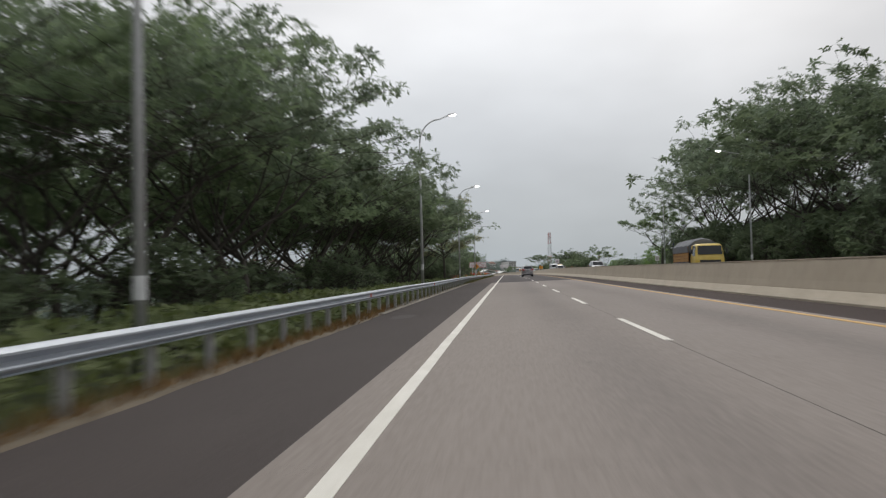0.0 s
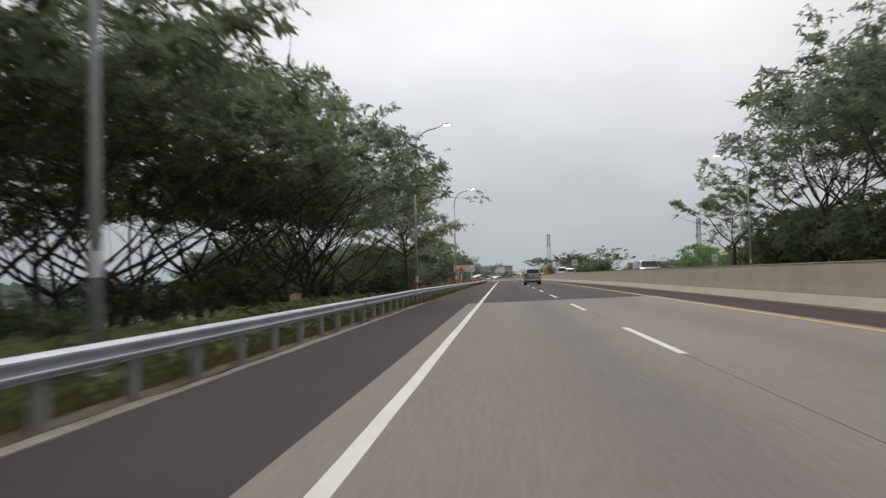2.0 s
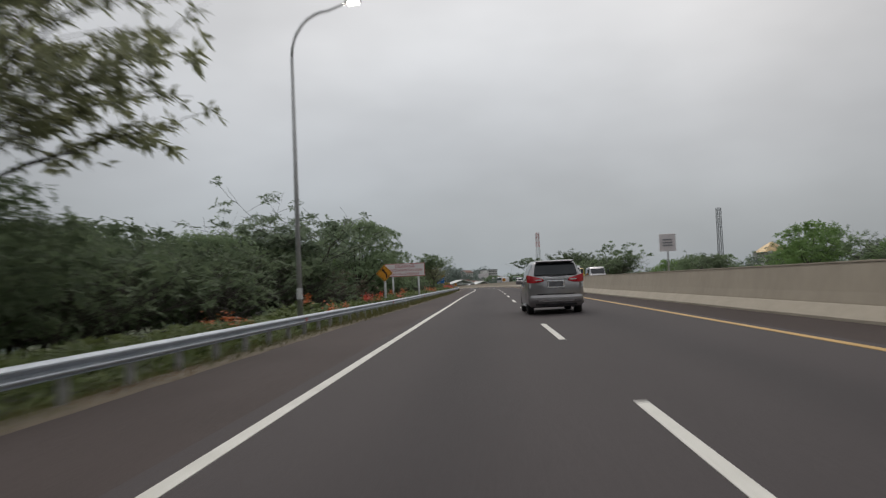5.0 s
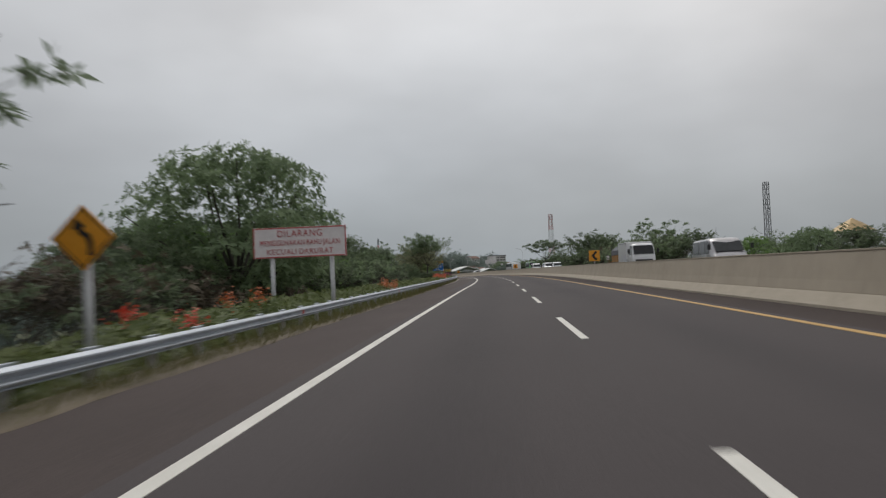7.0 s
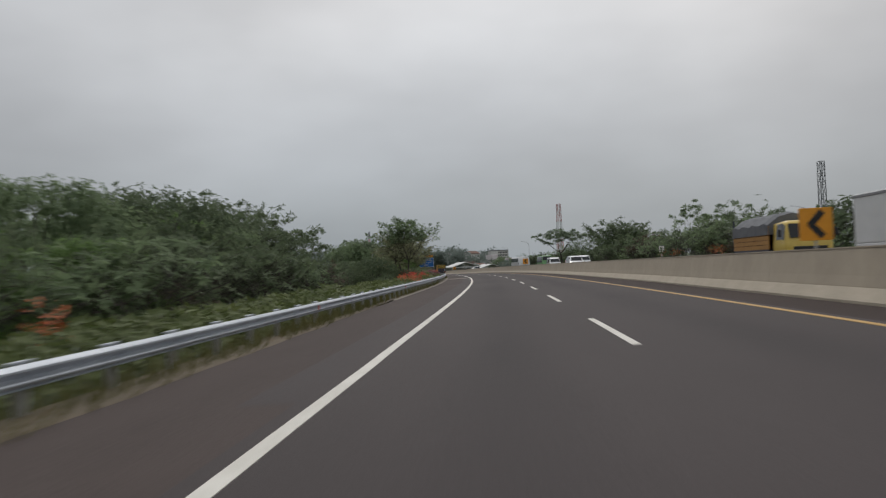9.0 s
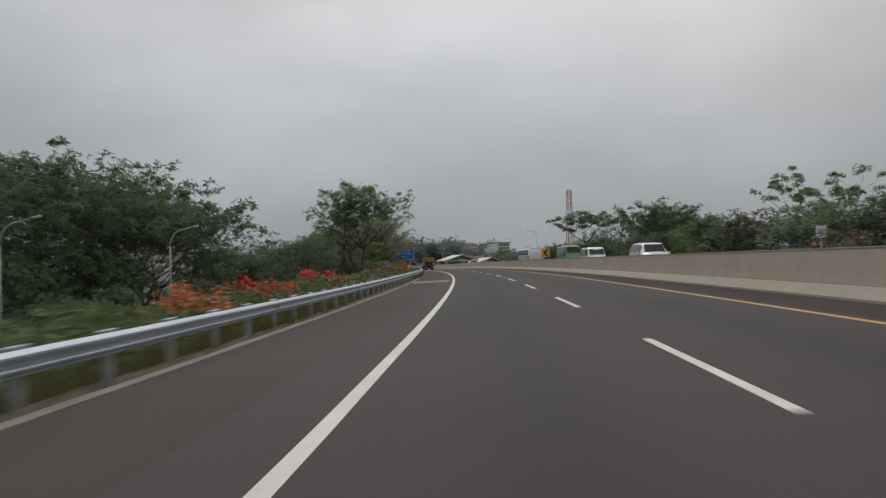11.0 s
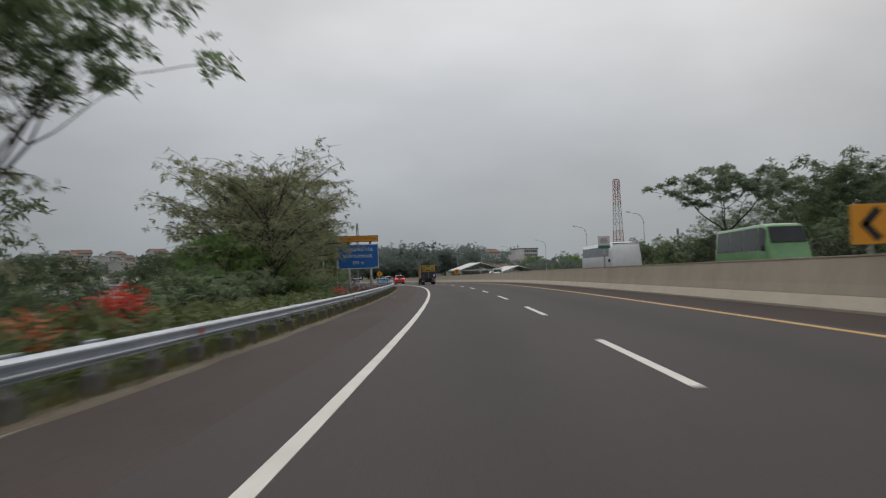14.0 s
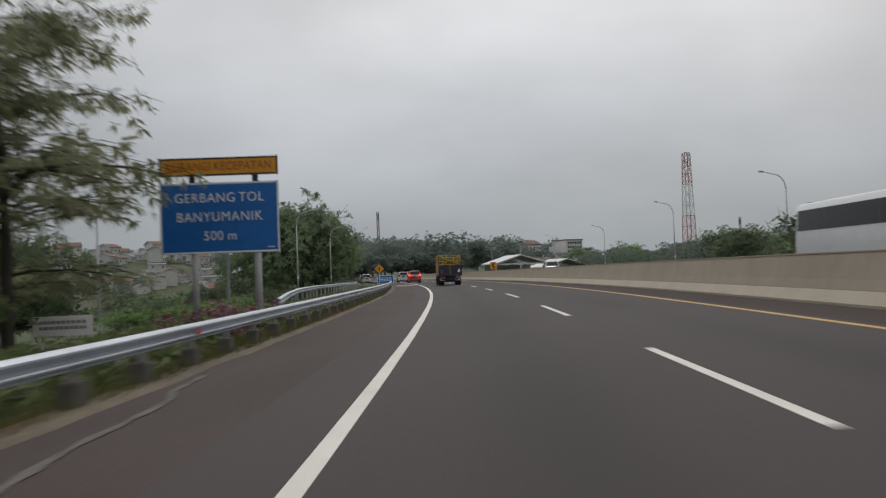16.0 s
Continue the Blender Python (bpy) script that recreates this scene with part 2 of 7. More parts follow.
MAT = {
    "asphalt": material("asphalt", (0.061, 0.05, 0.049), (0.0775, 0.064, 0.0628), 0.85, grain=40, stain=0.35, bump=0.35, bump_scale=90, spec=0.3, stretch=(1, 0.25, 1)),
    "shoulder": material("shoulder_asphalt", (0.064, 0.049, 0.0445), (0.092, 0.071, 0.065), 0.9, grain=30, stain=0.5, bump=0.4, bump_scale=70, spec=0.25, stretch=(1, 0.3, 1)),
    "dark_shoulder": material("dark_shoulder", (0.052, 0.042, 0.039), (0.07, 0.0575, 0.0535), 0.88, grain=30, stain=0.4, bump=0.4, bump_scale=70, spec=0.25, stretch=(1, 0.3, 1)),
    "median_strip": material("red_brown_median_strip", (0.047, 0.0335, 0.0295), (0.067, 0.049, 0.043), 0.9, grain=30, stain=0.4, bump=0.4, bump_scale=70, spec=0.25, stretch=(1, 0.3, 1)),
    "slab": material("concrete_slab", (0.203, 0.172, 0.15), (0.268, 0.23, 0.203), 0.85, grain=25, stain=0.4, bump=0.25, bump_scale=60, stretch=(1, 0.12, 1)),
    "paint": material("white_road_paint", (0.62, 0.59, 0.52), (0.77, 0.74, 0.67), 0.65, grain=18, stain=1.5, bump=0.2, bump_scale=80),
    "yellow_paint": material("yellow_road_paint", (0.46, 0.27, 0.07), (0.62, 0.38, 0.12), 0.65, grain=18, stain=1.2, bump=0.2, bump_scale=80),
    "patch": material("pale_mortar_patch", (0.35, 0.297, 0.245), (0.13, 0.11, 0.093), 0.9, grain=3, stain=0.9, bump=0.4, bump_scale=40),
    "barrier": material("weathered_barrier_concrete", (0.365, 0.308, 0.235), (0.44, 0.375, 0.29), 0.85, grain=6, stain=0.7, bump=0.3, bump_scale=30, obj_random=0.12, stretch=(1, 1, 0.35)),
    # wall concrete made paler: light on the footing's slope is put into its colour
    "barrier_base": material("slope_lit_barrier_base", (0.4, 0.343, 0.265), (0.48, 0.415, 0.325), 0.85, grain=9, stain=0.9, bump=0.3, bump_scale=30),
    "stained_concrete": material("stained_concrete", (0.085, 0.078, 0.068), (0.16, 0.15, 0.135), 0.92, grain=7, stain=2.0, bump=0.4, bump_scale=25, obj_random=0.3),
    "kerb": material("kerb_concrete", (0.2, 0.175, 0.14), (0.32, 0.285, 0.235), 0.9, grain=5, stain=0.8, bump=0.4, bump_scale=30),
    "soil": material("verge_soil", (0.105, 0.085, 0.058), (0.185, 0.15, 0.105), 0.95, grain=6, stain=0.5, bump=0.6, bump_scale=14),
    "ground": material("rough_grassland", (0.0468, 0.0685, 0.0269), (0.0884, 0.0939, 0.0448), 0.95, grain=1.5, stain=0.08, bump=0.6, bump_scale=6),
    "zinc": material("galvanised_steel", (0.4, 0.43, 0.47), (0.52, 0.55, 0.59), 0.5, 0.5, grain=6, stain=0.8, bump=0.08, bump_scale=20),
    "post": material("dull_galvanised_post", (0.3, 0.3, 0.29), (0.42, 0.42, 0.41), 0.6, 0.5, grain=12, stain=2.0),
    "pole": material("lamp_pole_paint", (0.4, 0.4, 0.4), (0.5, 0.5, 0.5), 0.5, 0.35, grain=10, stain=0.8),
    "band": material("reflective_band", (0.62, 0.62, 0.62), (0.72, 0.72, 0.72), 0.5),
    "bark": material("bark", (0.045, 0.038, 0.032), (0.092, 0.079, 0.067), 0.95, grain=5, stain=1.0, bump=0.7, bump_scale=18, stretch=(1, 1, 0.3)),
    "leaf_dark": material("dark_leaves", (0.133, 0.1715, 0.1155), (0.2888, 0.35, 0.2275), 0.7, grain=1.2, stain=0.25, island=0.3, through_light=0.5, spec=0.2),
    "leaf_mid": material("mid_green_leaves", (0.1258, 0.1768, 0.0986), (0.2856, 0.3604, 0.1972), 0.7, grain=1.2, stain=0.25, island=0.3, through_light=0.5, spec=0.2),
    "leaf_deep": material("deep_green_leaves", (0.088, 0.12, 0.07), (0.195, 0.24, 0.135), 0.7, grain=1.0, stain=0.2, island=0.3, through_light=0.5, spec=0.2),
    "leaf_olive": material("olive_leaves", (0.2, 0.215, 0.122), (0.4, 0.405, 0.235), 0.7, grain=1.0, stain=0.25, island=0.3, through_light=0.5, spec=0.2),
    "leaf_bright": material("fresh_green_leaves", (0.1254, 0.2062, 0.0693), (0.2805, 0.4042, 0.1452), 0.7, grain=1.2, stain=0.25, island=0.3, through_light=0.5, spec=0.2),
    "leaf_brown": material("dry_brown_leaves", (0.096, 0.0732, 0.0543), (0.16, 0.1342, 0.093), 0.8, grain=1.2, stain=0.25, island=0.5, through_light=0.2, spec=0.2),
    "hedge": material("hedge_leaves", (0.085, 0.118, 0.036), (0.175, 0.205, 0.075), 0.65, coord="Object", grain=1.2, stain=0.12, island=0.3, through_light=0.35, spec=0.3),
    "grass": material("verge_grass", (0.085, 0.1, 0.032), (0.2, 0.175, 0.075), 0.8, grain=1.0, stain=0.12, island=0.6, through_light=0.2, spec=0.2),
    "dry_grass": material("dry_orange_grass", (0.16, 0.090, 0.035), (0.24, 0.15, 0.06), 0.9, grain=1.0, stain=0.2, island=0.5, spec=0.2),
    "red_flower": material("red_bougainvillea", (0.55, 0.045, 0.035), (0.72, 0.11, 0.06), 0.6, grain=2, stain=0.5, island=0.4, through_light=0.25),
    "orange_flower": material("orange_bougainvillea", (0.496, 0.12, 0.04), (0.6, 0.208, 0.08), 0.6, grain=2, stain=0.5, island=0.4, through_light=0.25),
    "pink_flower": material("pink_bougainvillea", (0.55, 0.05, 0.16), (0.68, 0.12, 0.26), 0.6, grain=2, stain=0.5, island=0.4, through_light=0.25),
    "mauve_flower": material("mauve_blossom", (0.20, 0.085, 0.105), (0.32, 0.15, 0.17), 0.7, grain=2, stain=0.5, island=0.4, through_light=0.25),
    "white_sign": material("faded_white_sheet", (0.68, 0.62, 0.62), (0.78, 0.73, 0.73), 0.5, grain=6, stain=0.9),
    "red_paint": material("red_sign_paint", (0.40, 0.055, 0.06), (0.50, 0.09, 0.09), 0.5, grain=10),
    "blue_sign": material("blue_sign_sheet", (0.010, 0.125, 0.42), (0.018, 0.160, 0.50), 0.4, grain=3, stain=0.5),
    "amber": material("amber_sign_sheet", (0.72, 0.29, 0.015), (0.82, 0.36, 0.03), 0.45, grain=5, stain=0.8),
    "white": material("white_letters", (0.78, 0.78, 0.78), (0.85, 0.85, 0.85), 0.45, grain=10),
    "black": material("black_sign_paint", (0.012, 0.012, 0.012), (0.03, 0.03, 0.03), 0.5, grain=10),
    "brown_letter": material("faded_brown_letters", (0.25, 0.085, 0.02), (0.33, 0.12, 0.03), 0.6, grain=10),
    "steel": material("steel_back", (0.25, 0.25, 0.26), (0.34, 0.34, 0.35), 0.5, 0.6, grain=8),
    "silver": material("silver_car_paint", (0.34, 0.325, 0.33), (0.385, 0.37, 0.375), 0.28, 0.75, grain=3, stain=0.6, coat=0.8),
    "white_car": material("white_car_paint", (0.68, 0.68, 0.68), (0.76, 0.76, 0.76), 0.3, grain=3, stain=0.6, coat=0.6),
    "red_car": material("red_car_paint", (0.36, 0.03, 0.03), (0.44, 0.05, 0.04), 0.3, grain=3, stain=0.6, coat=0.6),
    "grey_car": material("grey_car_paint", (0.16, 0.17, 0.18), (0.22, 0.23, 0.24), 0.3, 0.4, grain=3, stain=0.6, coat=0.6),
    "green_bus": material("green_bus_paint", (0.10, 0.26, 0.09), (0.16, 0.34, 0.13), 0.35, grain=3, stain=0.6, coat=0.4),
    "glass": material("tinted_glass", (0.012, 0.014, 0.016), (0.022, 0.024, 0.026), 0.08, grain=2, stain=0.5, spec=0.35),
    "tyre": material("tyre_rubber", (0.012, 0.012, 0.012), (0.03, 0.028, 0.027), 0.85, grain=20, stain=2),
    "rim": material("alloy_rim", (0.28, 0.28, 0.29), (0.40, 0.40, 0.41), 0.35, 0.8, grain=10),
    "trim": material("black_plastic_trim", (0.016, 0.016, 0.017), (0.032, 0.031, 0.031), 0.55, grain=20, stain=1),
    "chrome": material("bright_trim", (0.62, 0.62, 0.63), (0.72, 0.72, 0.73), 0.2, 0.9, grain=8),
    "tail_red": material("red_lamp_lens", (0.42, 0.012, 0.02), (0.55, 0.02, 0.03), 0.18, grain=8, coat=0.6),
    "lens": material("clear_lamp_lens", (0.55, 0.55, 0.56), (0.66, 0.66, 0.67), 0.15, grain=8, coat=0.6),
    "brake": glowing("lit_brake_lamp", (1.0, 0.05, 0.04), 2.2),
    "head": glowing("lit_headlamp", (1.0, 0.98, 0.92), 3.0),
    "lamp_lit": glowing("lit_lamp_lens", (1.0, 0.95, 0.85), 26.0),
    "plate": material("number_plate", (0.10, 0.10, 0.105), (0.16, 0.16, 0.165), 0.5, grain=10),
    "truck_blue": material("dark_blue_truck_paint", (0.018, 0.022, 0.040), (0.040, 0.045, 0.068), 0.6, grain=4, stain=1.2),
    "crate": material("yellow_crate_paint", (0.44, 0.30, 0.045), (0.56, 0.40, 0.08), 0.65, grain=5, stain=1.2),
    "cargo": material("green_sacks", (0.10, 0.11, 0.028), (0.22, 0.19, 0.05), 0.9, grain=4, stain=1.5),
    "orange_wood": material("ochre_side_boards", (0.30, 0.145, 0.035), (0.42, 0.22, 0.06), 0.7, grain=4, stain=1.2, stretch=(1, 1, 4)),
    "tarp": material("grey_tarpaulin", (0.10, 0.105, 0.115), (0.17, 0.175, 0.185), 0.8, grain=3, stain=1.0, bump=0.3, bump_scale=6),
    "cab_yellow": material("yellow_cab_paint", (0.58, 0.40, 0.06), (0.68, 0.49, 0.10), 0.4, grain=3, stain=0.8, coat=0.4),
    "wall": material("plaster_wall", (0.42, 0.41, 0.385), (0.66, 0.65, 0.62), 0.9, grain=2, stain=0.4, obj_random=0.3),
    "roof_tile": material("clay_roof_tiles", (0.13, 0.075, 0.055), (0.22, 0.13, 0.1), 0.9, grain=2, stain=0.3, obj_random=0.4, stretch=(1, 6, 1)),
    "roof_grey": material("grey_sheet_roof", (0.1, 0.1, 0.105), (0.26, 0.26, 0.265), 0.7, grain=2, stain=0.3, obj_random=0.4),
    "roof_white": material("white_sheet_roof", (0.60, 0.60, 0.58), (0.72, 0.72, 0.70), 0.6, grain=2, stain=0.3),
    "gold": material("golden_dome_sheet", (0.38, 0.26, 0.12), (0.47, 0.33, 0.15), 0.45, 0.3, grain=2, stain=0.4),
    # mast red is mixed paler, with distance haze put into the paint colour
    "mast_red": material("haze_paled_mast_red", (0.42, 0.17, 0.16), (0.5, 0.23, 0.21), 0.6, grain=4),
    "mast_white": material("white_mast_paint", (0.6, 0.61, 0.62), (0.68, 0.69, 0.7), 0.6, grain=4),
    "mast_grey": material("grey_mast_steel", (0.16, 0.165, 0.175), (0.22, 0.225, 0.235), 0.6, 0.2, grain=4),
    "green_sign": material("green_sign_sheet", (0.03, 0.15, 0.08), (0.05, 0.19, 0.11), 0.5, grain=4),
    "splash": material("thin_mortar_splash", (0.16, 0.143, 0.127), (0.075, 0.068, 0.062), 0.9, grain=6, stain=2.0, bump=0.3, bump_scale=40),
    # pale bluish green: the haze of distance is mixed into the leaf colour
    "far_wood": material("haze_tinted_foliage", (0.185, 0.225, 0.2), (0.25, 0.285, 0.25), 0.9, grain=0.3, stain=0.05, island=0.2, spec=0.0, through_light=0.5),
}


def wear(mat, tone, amount):
    """Wheel tracks and oil bands along the lanes: a soft change of tone with the distance from the lane divider."""
    n, k = mat.node_tree.nodes, mat.node_tree.links
    bsdf = n["Principled BSDF"]
    old = bsdf.inputs["Base Color"].links[0].from_socket
    uv, sep, ramp, mix, noi, mul = (n.new(t) for t in ("ShaderNodeUVMap", "ShaderNodeSeparateXYZ", "ShaderNodeValToRGB", "ShaderNodeMix", "ShaderNodeTexNoise", "ShaderNodeMath"))
    uv.uv_map = "lane"
    k.new(uv.outputs[0], sep.inputs[0])
    k.new(sep.outputs["X"], ramp.inputs[0])
    ramp.color_ramp.interpolation = "EASE"
    e = ramp.color_ramp.elements
    e[0].position, e[0].color, e[1].position, e[1].color = 0.10, (0, 0, 0, 1), 0.92, (0, 0, 0, 1)
    for l, v in tone:
        q = e.new(0.5 + l / 10)
        q.color = (v, v, v, 1)
    noi.inputs["Scale"].default_value, noi.inputs["Detail"].default_value = 0.9, 3.0
    k.new(uv.outputs[0], noi.inputs["Vector"])
    mul.operation = "MULTIPLY"
    k.new(ramp.outputs[0], mul.inputs[0])
    k.new(noi.outputs["Fac"], mul.inputs[1])
    mix.data_type, mix.blend_type = "RGBA", "MULTIPLY"
    mix.inputs["B"].default_value = (*amount, 1)
    k.new(mul.outputs[0], mix.inputs["Factor"])
    k.new(old, mix.inputs["A"])
    k.new(mix.outputs["Result"], bsdf.inputs["Base Color"])


wear(MAT["asphalt"], ((-2.9, 0.2), (-1.85, 1.0), (-0.8, 0.15), (0.8, 0.2), (1.85, 1.0), (2.9, 0.2)), (0.60, 0.61, 0.63))
wear(MAT["slab"], ((-3.3, 0.15), (-2.3, 0.2), (-1.1, 1.0), (-0.2, 0.3), (1.0, 0.35), (2.2, 0.9), (3.2, 0.2)), (0.60, 0.60, 0.62))


# ---- building helpers ----
def mesh_object(name, verts, faces, mat=None, parent=None, label="", smooth=False):
    me = bpy.data.meshes.new(name)
    me.from_pydata([tuple(v) for v in verts], [], faces)
    if mat:
        me.materials.append(MAT[mat])
    if smooth:
        me.shade_smooth()
    ob = new(name, me)
    if parent:
        ob.parent = parent
    if label:
        ob["label"] = label
    return ob


def part(name, bm, mat, parent, label="", smooth=False):
    """One bmesh as one mesh object under its thing or part."""
    bmesh.ops.recalc_face_normals(bm, faces=bm.faces)
    me = bpy.data.meshes.new(name)
    bm.to_mesh(me)
    bm.free()
    me.materials.append(MAT[mat])
    if smooth:
        me.shade_smooth()
    ob = new(name, me)
    ob.parent = parent
    if label:
        ob["label"] = label
    return ob


def thing(name, label, category, group="", kind=""):
    return tagged(new(name), label, category, group, kind)


def box(size, at=(0, 0, 0), bevel=0.0, bm=None, turn=None, taper=1.0):
    """A box round the place at, with soft edges; taper narrows its top."""
    bm = bm or bmesh.new()
    made = bmesh.ops.create_cube(bm, size=1.0)["verts"]
    for v in made:
        if v.co.z > 0:
            v.co.x *= taper
            v.co.y *= taper
        v.co = Vector((v.co.x * size[0], v.co.y * size[1], v.co.z * size[2]))
    if bevel:
        edges = list({e for v in made for e in v.link_edges})
        made = bmesh.ops.bevel(bm, geom=edges, offset=bevel, segments=2, affect="EDGES", profile=0.6)["verts"]
    for v in made:
        if turn:
            v.co = turn @ v.co
        v.co += Vector(at)
    return bm


def tube(points, radii, sides=8, bm=None, cap=True):
    """A tapering tube along points."""
    bm = bm or bmesh.new()
    rings = []
    for i, p in enumerate(points):
        p = Vector(p)
        a, b = Vector(points[max(i - 1, 0)]), Vector(points[min(i + 1, len(points) - 1)])
        q = (b - a).to_track_quat("Z", "Y")
        r = radii[i] if isinstance(radii, (list, tuple)) else radii
        rings.append([bm.verts.new(p + q @ Vector((r * math.cos(2 * math.pi * j / sides), r * math.sin(2 * math.pi * j / sides), 0))) for j in range(sides)])
    for a, b in zip(rings, rings[1:]):
        for j in range(sides):
            bm.faces.new((a[j], a[(j + 1) % sides], b[(j + 1) % sides], b[j]))
    if cap:
        bm.faces.new(rings[0][::-1])
        bm.faces.new(rings[-1])
    return bm


def sweep(name, profile, s0, s1, step, mat, parent=None, label="", closed=False, smooth=False, uv=False):
    """A cross-section, a list of (l, h) or a function of s that gives one, drawn along the road."""
    n = max(1, int(math.ceil((s1 - s0) / step)))
    verts, faces, m = [], [], 0
    for i in range(n + 1):
        s = s0 + (s1 - s0) * i / n
        row = profile(s) if callable(profile) else profile
        m = len(row)
        verts += [P(s, l, h) for l, h in row]
    for i in range(n):
        for j in range(m if closed else m - 1):
            a, b = i * m + j, i * m + (j + 1) % m
            faces.append((a, b, b + m, a + m))
    if closed:
        faces.append(tuple(range(m))[::-1])
        faces.append(tuple(range(n * m, n * m + m)))
    ob = mesh_object(name, verts, faces, mat, parent, label, smooth)
    if uv:
        rows = [profile(s0) if callable(profile) else profile][0]
        layer = ob.data.uv_layers.new(name="lane")
        for loop in ob.data.loops:
            i, j = divmod(loop.vertex_index, m)
            layer.data[loop.index].uv = (rows[j][0] / 10 + 0.5, (s0 + (s1 - s0) * i / n) / 10)
    return ob


def slab(l0, l1, h0, h1):
    """Cross-section of a flat layer from l0 to l1 whose top lies at h1."""
    return [(l0, h0), (l0, h1), (l1, h1), (l1, h0)]


def lettering(name, text, size, mat, parent, m, label="", squeeze=1.0):
    """Flat raised letters, centred at the pose m, one mesh a word."""
    done, x = [], 0.0
    for word in text.split():
        cu = bpy.data.curves.new(name, "FONT")
        cu.body, cu.size, cu.align_x, cu.align_y, cu.extrude = word, size, "LEFT", "CENTER", 0.004
        cu.space_character = 1.12
        tmp = new(name, cu)
        bpy.context.view_layer.update()
        me = bpy.data.meshes.new_from_object(tmp.evaluated_get(bpy.context.evaluated_depsgraph_get()))
        bpy.data.objects.remove(tmp)
        wide = max(v.co.x for v in me.vertices)
        done.append((word, me, x))
        x += wide + size * 0.34
    x -= size * 0.34
    for word, me, at in done:
        me.transform(m @ Matrix.Diagonal((squeeze, 1, 1, 1)) @ Matrix.Translation((at - x / 2, 0, 0)))
        me.materials.clear()
        me.materials.append(MAT[mat])
        ob = new(name, me)
        ob.parent = parent
        ob["label"] = (label.split(" lettering")[0] + " " if label else "") + "lettering " + word


START, END = -25.0, 690.0
CONCRETE_END = 119.7


def rail_top(s):
    return float(np.interp(s, [45, 77, 88, 123, 136, 165, 196, 217, 245, 280, 301, 316, 343, 368, 384, 470], [0.755, 0.745, 0.715, 0.70, 0.655, 0.575, 0.485, 0.50, 0.535, 0.595, 0.605, 0.62, 0.64, 0.63, 0.65, 0.65]))


RAIL_L = -6.72

# ---- ground ----
GROUND_L = [-640, -400, -250, -190, -150, -120, -90, -75, -60, -50, -40, -28, -20, -15, -12, -10, -8.5, -7.4, -6.7, -6.3, -5, 0, 5, 8, 12, 16.5, 18, 20, 24, 30, 40, 60, 90, 150, 260, 450, 900, 2400]
GROUND_H = [10, 7, 3.0, 0.4, -1.5, -2.8, -4.0, -4.1, -4.2, -3.9, -3.4, -2.4, -1.6, -1.0, -0.7, -0.45, -0.30, -0.22, -0.15, -0.13, -0.4, -0.4, -0.4, -0.4, -0.2, -0.1, -0.1, -0.1, -0.3, -0.8, -1.5, -2.5, -3, -3, -2, 4, 14, 20]


def hill(s, l):
    """The built-up hillside that rises across the valley beyond the slip road."""
    u = min(1.0, max(0.0, (s - 585) / 150))
    v = min(1.0, max(0.0, (-l - 34) / 30)) * min(1.0, max(0.0, (190 + l) / 60))
    return 17.0 * u * u * (3 - 2 * u) * v


def ground_row(s):
    rows = []
    for l, h in zip(GROUND_L, GROUND_H):
        dip = (rail_top(s) - 0.76) * 0.8 if -30 < l < -6.2 else 0.0
        ripple = 0.12 * noise.noise((s * 0.12, l * 0.3, 0)) if abs(l) < 40 else 1.5 * noise.noise((s * 0.01, l * 0.01, 3))
        rows.append((l, h + hill(s, l) + dip + (ripple if l < -7 or l > 17 else 0.0)))
    return rows


ground = mesh_object("ground", [], [])
g_s = [-1200, -600, -300, -150, -80] + [float(v) for v in np.arange(-40, 701, 6)] + [760, 850, 1000, 1300, 1800, 2600]
g_v, g_f = [], []
for i, s in enumerate(g_s):
    g_v += [tuple(P(s, l, h)) for l, h in ground_row(s)]
n_l = len(GROUND_L)
for i in range(len(g_s) - 1):
    for j in range(n_l - 1):
        g_f.append((i * n_l + j, i * n_l + j + 1, (i + 1) * n_l + j + 1, (i + 1) * n_l + j))
ground.data.from_pydata(g_v, [], g_f)
ground.data.materials.append(MAT["ground"])
ground.data.shade_smooth()
tagged(ground, "rough green grassland falling away from the road", "ground", kind="structure")

# ---- carriageway ----
road = tagged(sweep("road", slab(-3.95, 4.05, -0.3, 0.0), CONCRETE_END, END, 4, "asphalt", uv=True), "dark grey asphalt motorway carriageway with two lanes", "road", kind="structure")
concrete = thing("concrete_road", "pale brown-grey concrete slab carriageway with sawn joints", "road", kind="structure")
for l0, l1 in ((-4.13, -0.006), (0.006, 4.05)):
    s = START
    while s < CONCRETE_END:
        e = min(s + 5.0, CONCRETE_END)
        sweep("slab", slab(l0, l1, -0.3, 0.0), s + 0.004, e - 0.004, 2.5, "slab", concrete, uv=True)
        s = e
tagged(sweep("joint", [(-4.14, -0.003), (4.06, -0.003)], START, CONCRETE_END, 10, "stained_concrete"), "dark filled joints between concrete slabs", "road", kind="structure")

shoulder = tagged(
    sweep("shoulder", slab(-6.42, -3.90, -0.3, -0.006), CONCRETE_END, END, 4, "shoulder"), "brown-grey asphalt hard shoulder beside the carriageway", "shoulder", kind="structure")
tagged(sweep("shoulder", slab(-6.42, -4.08, -0.3, -0.006), START, CONCRETE_END, 4, "dark_shoulder"), "dark asphalt hard shoulder beside the concrete slabs", "shoulder", kind="structure")
tagged(sweep("shoulder", slab(-4.55, -3.90, -0.2, -0.003), 236, END, 4, "asphalt"), "darker resurfaced strip of hard shoulder", "shoulder", kind="structure")
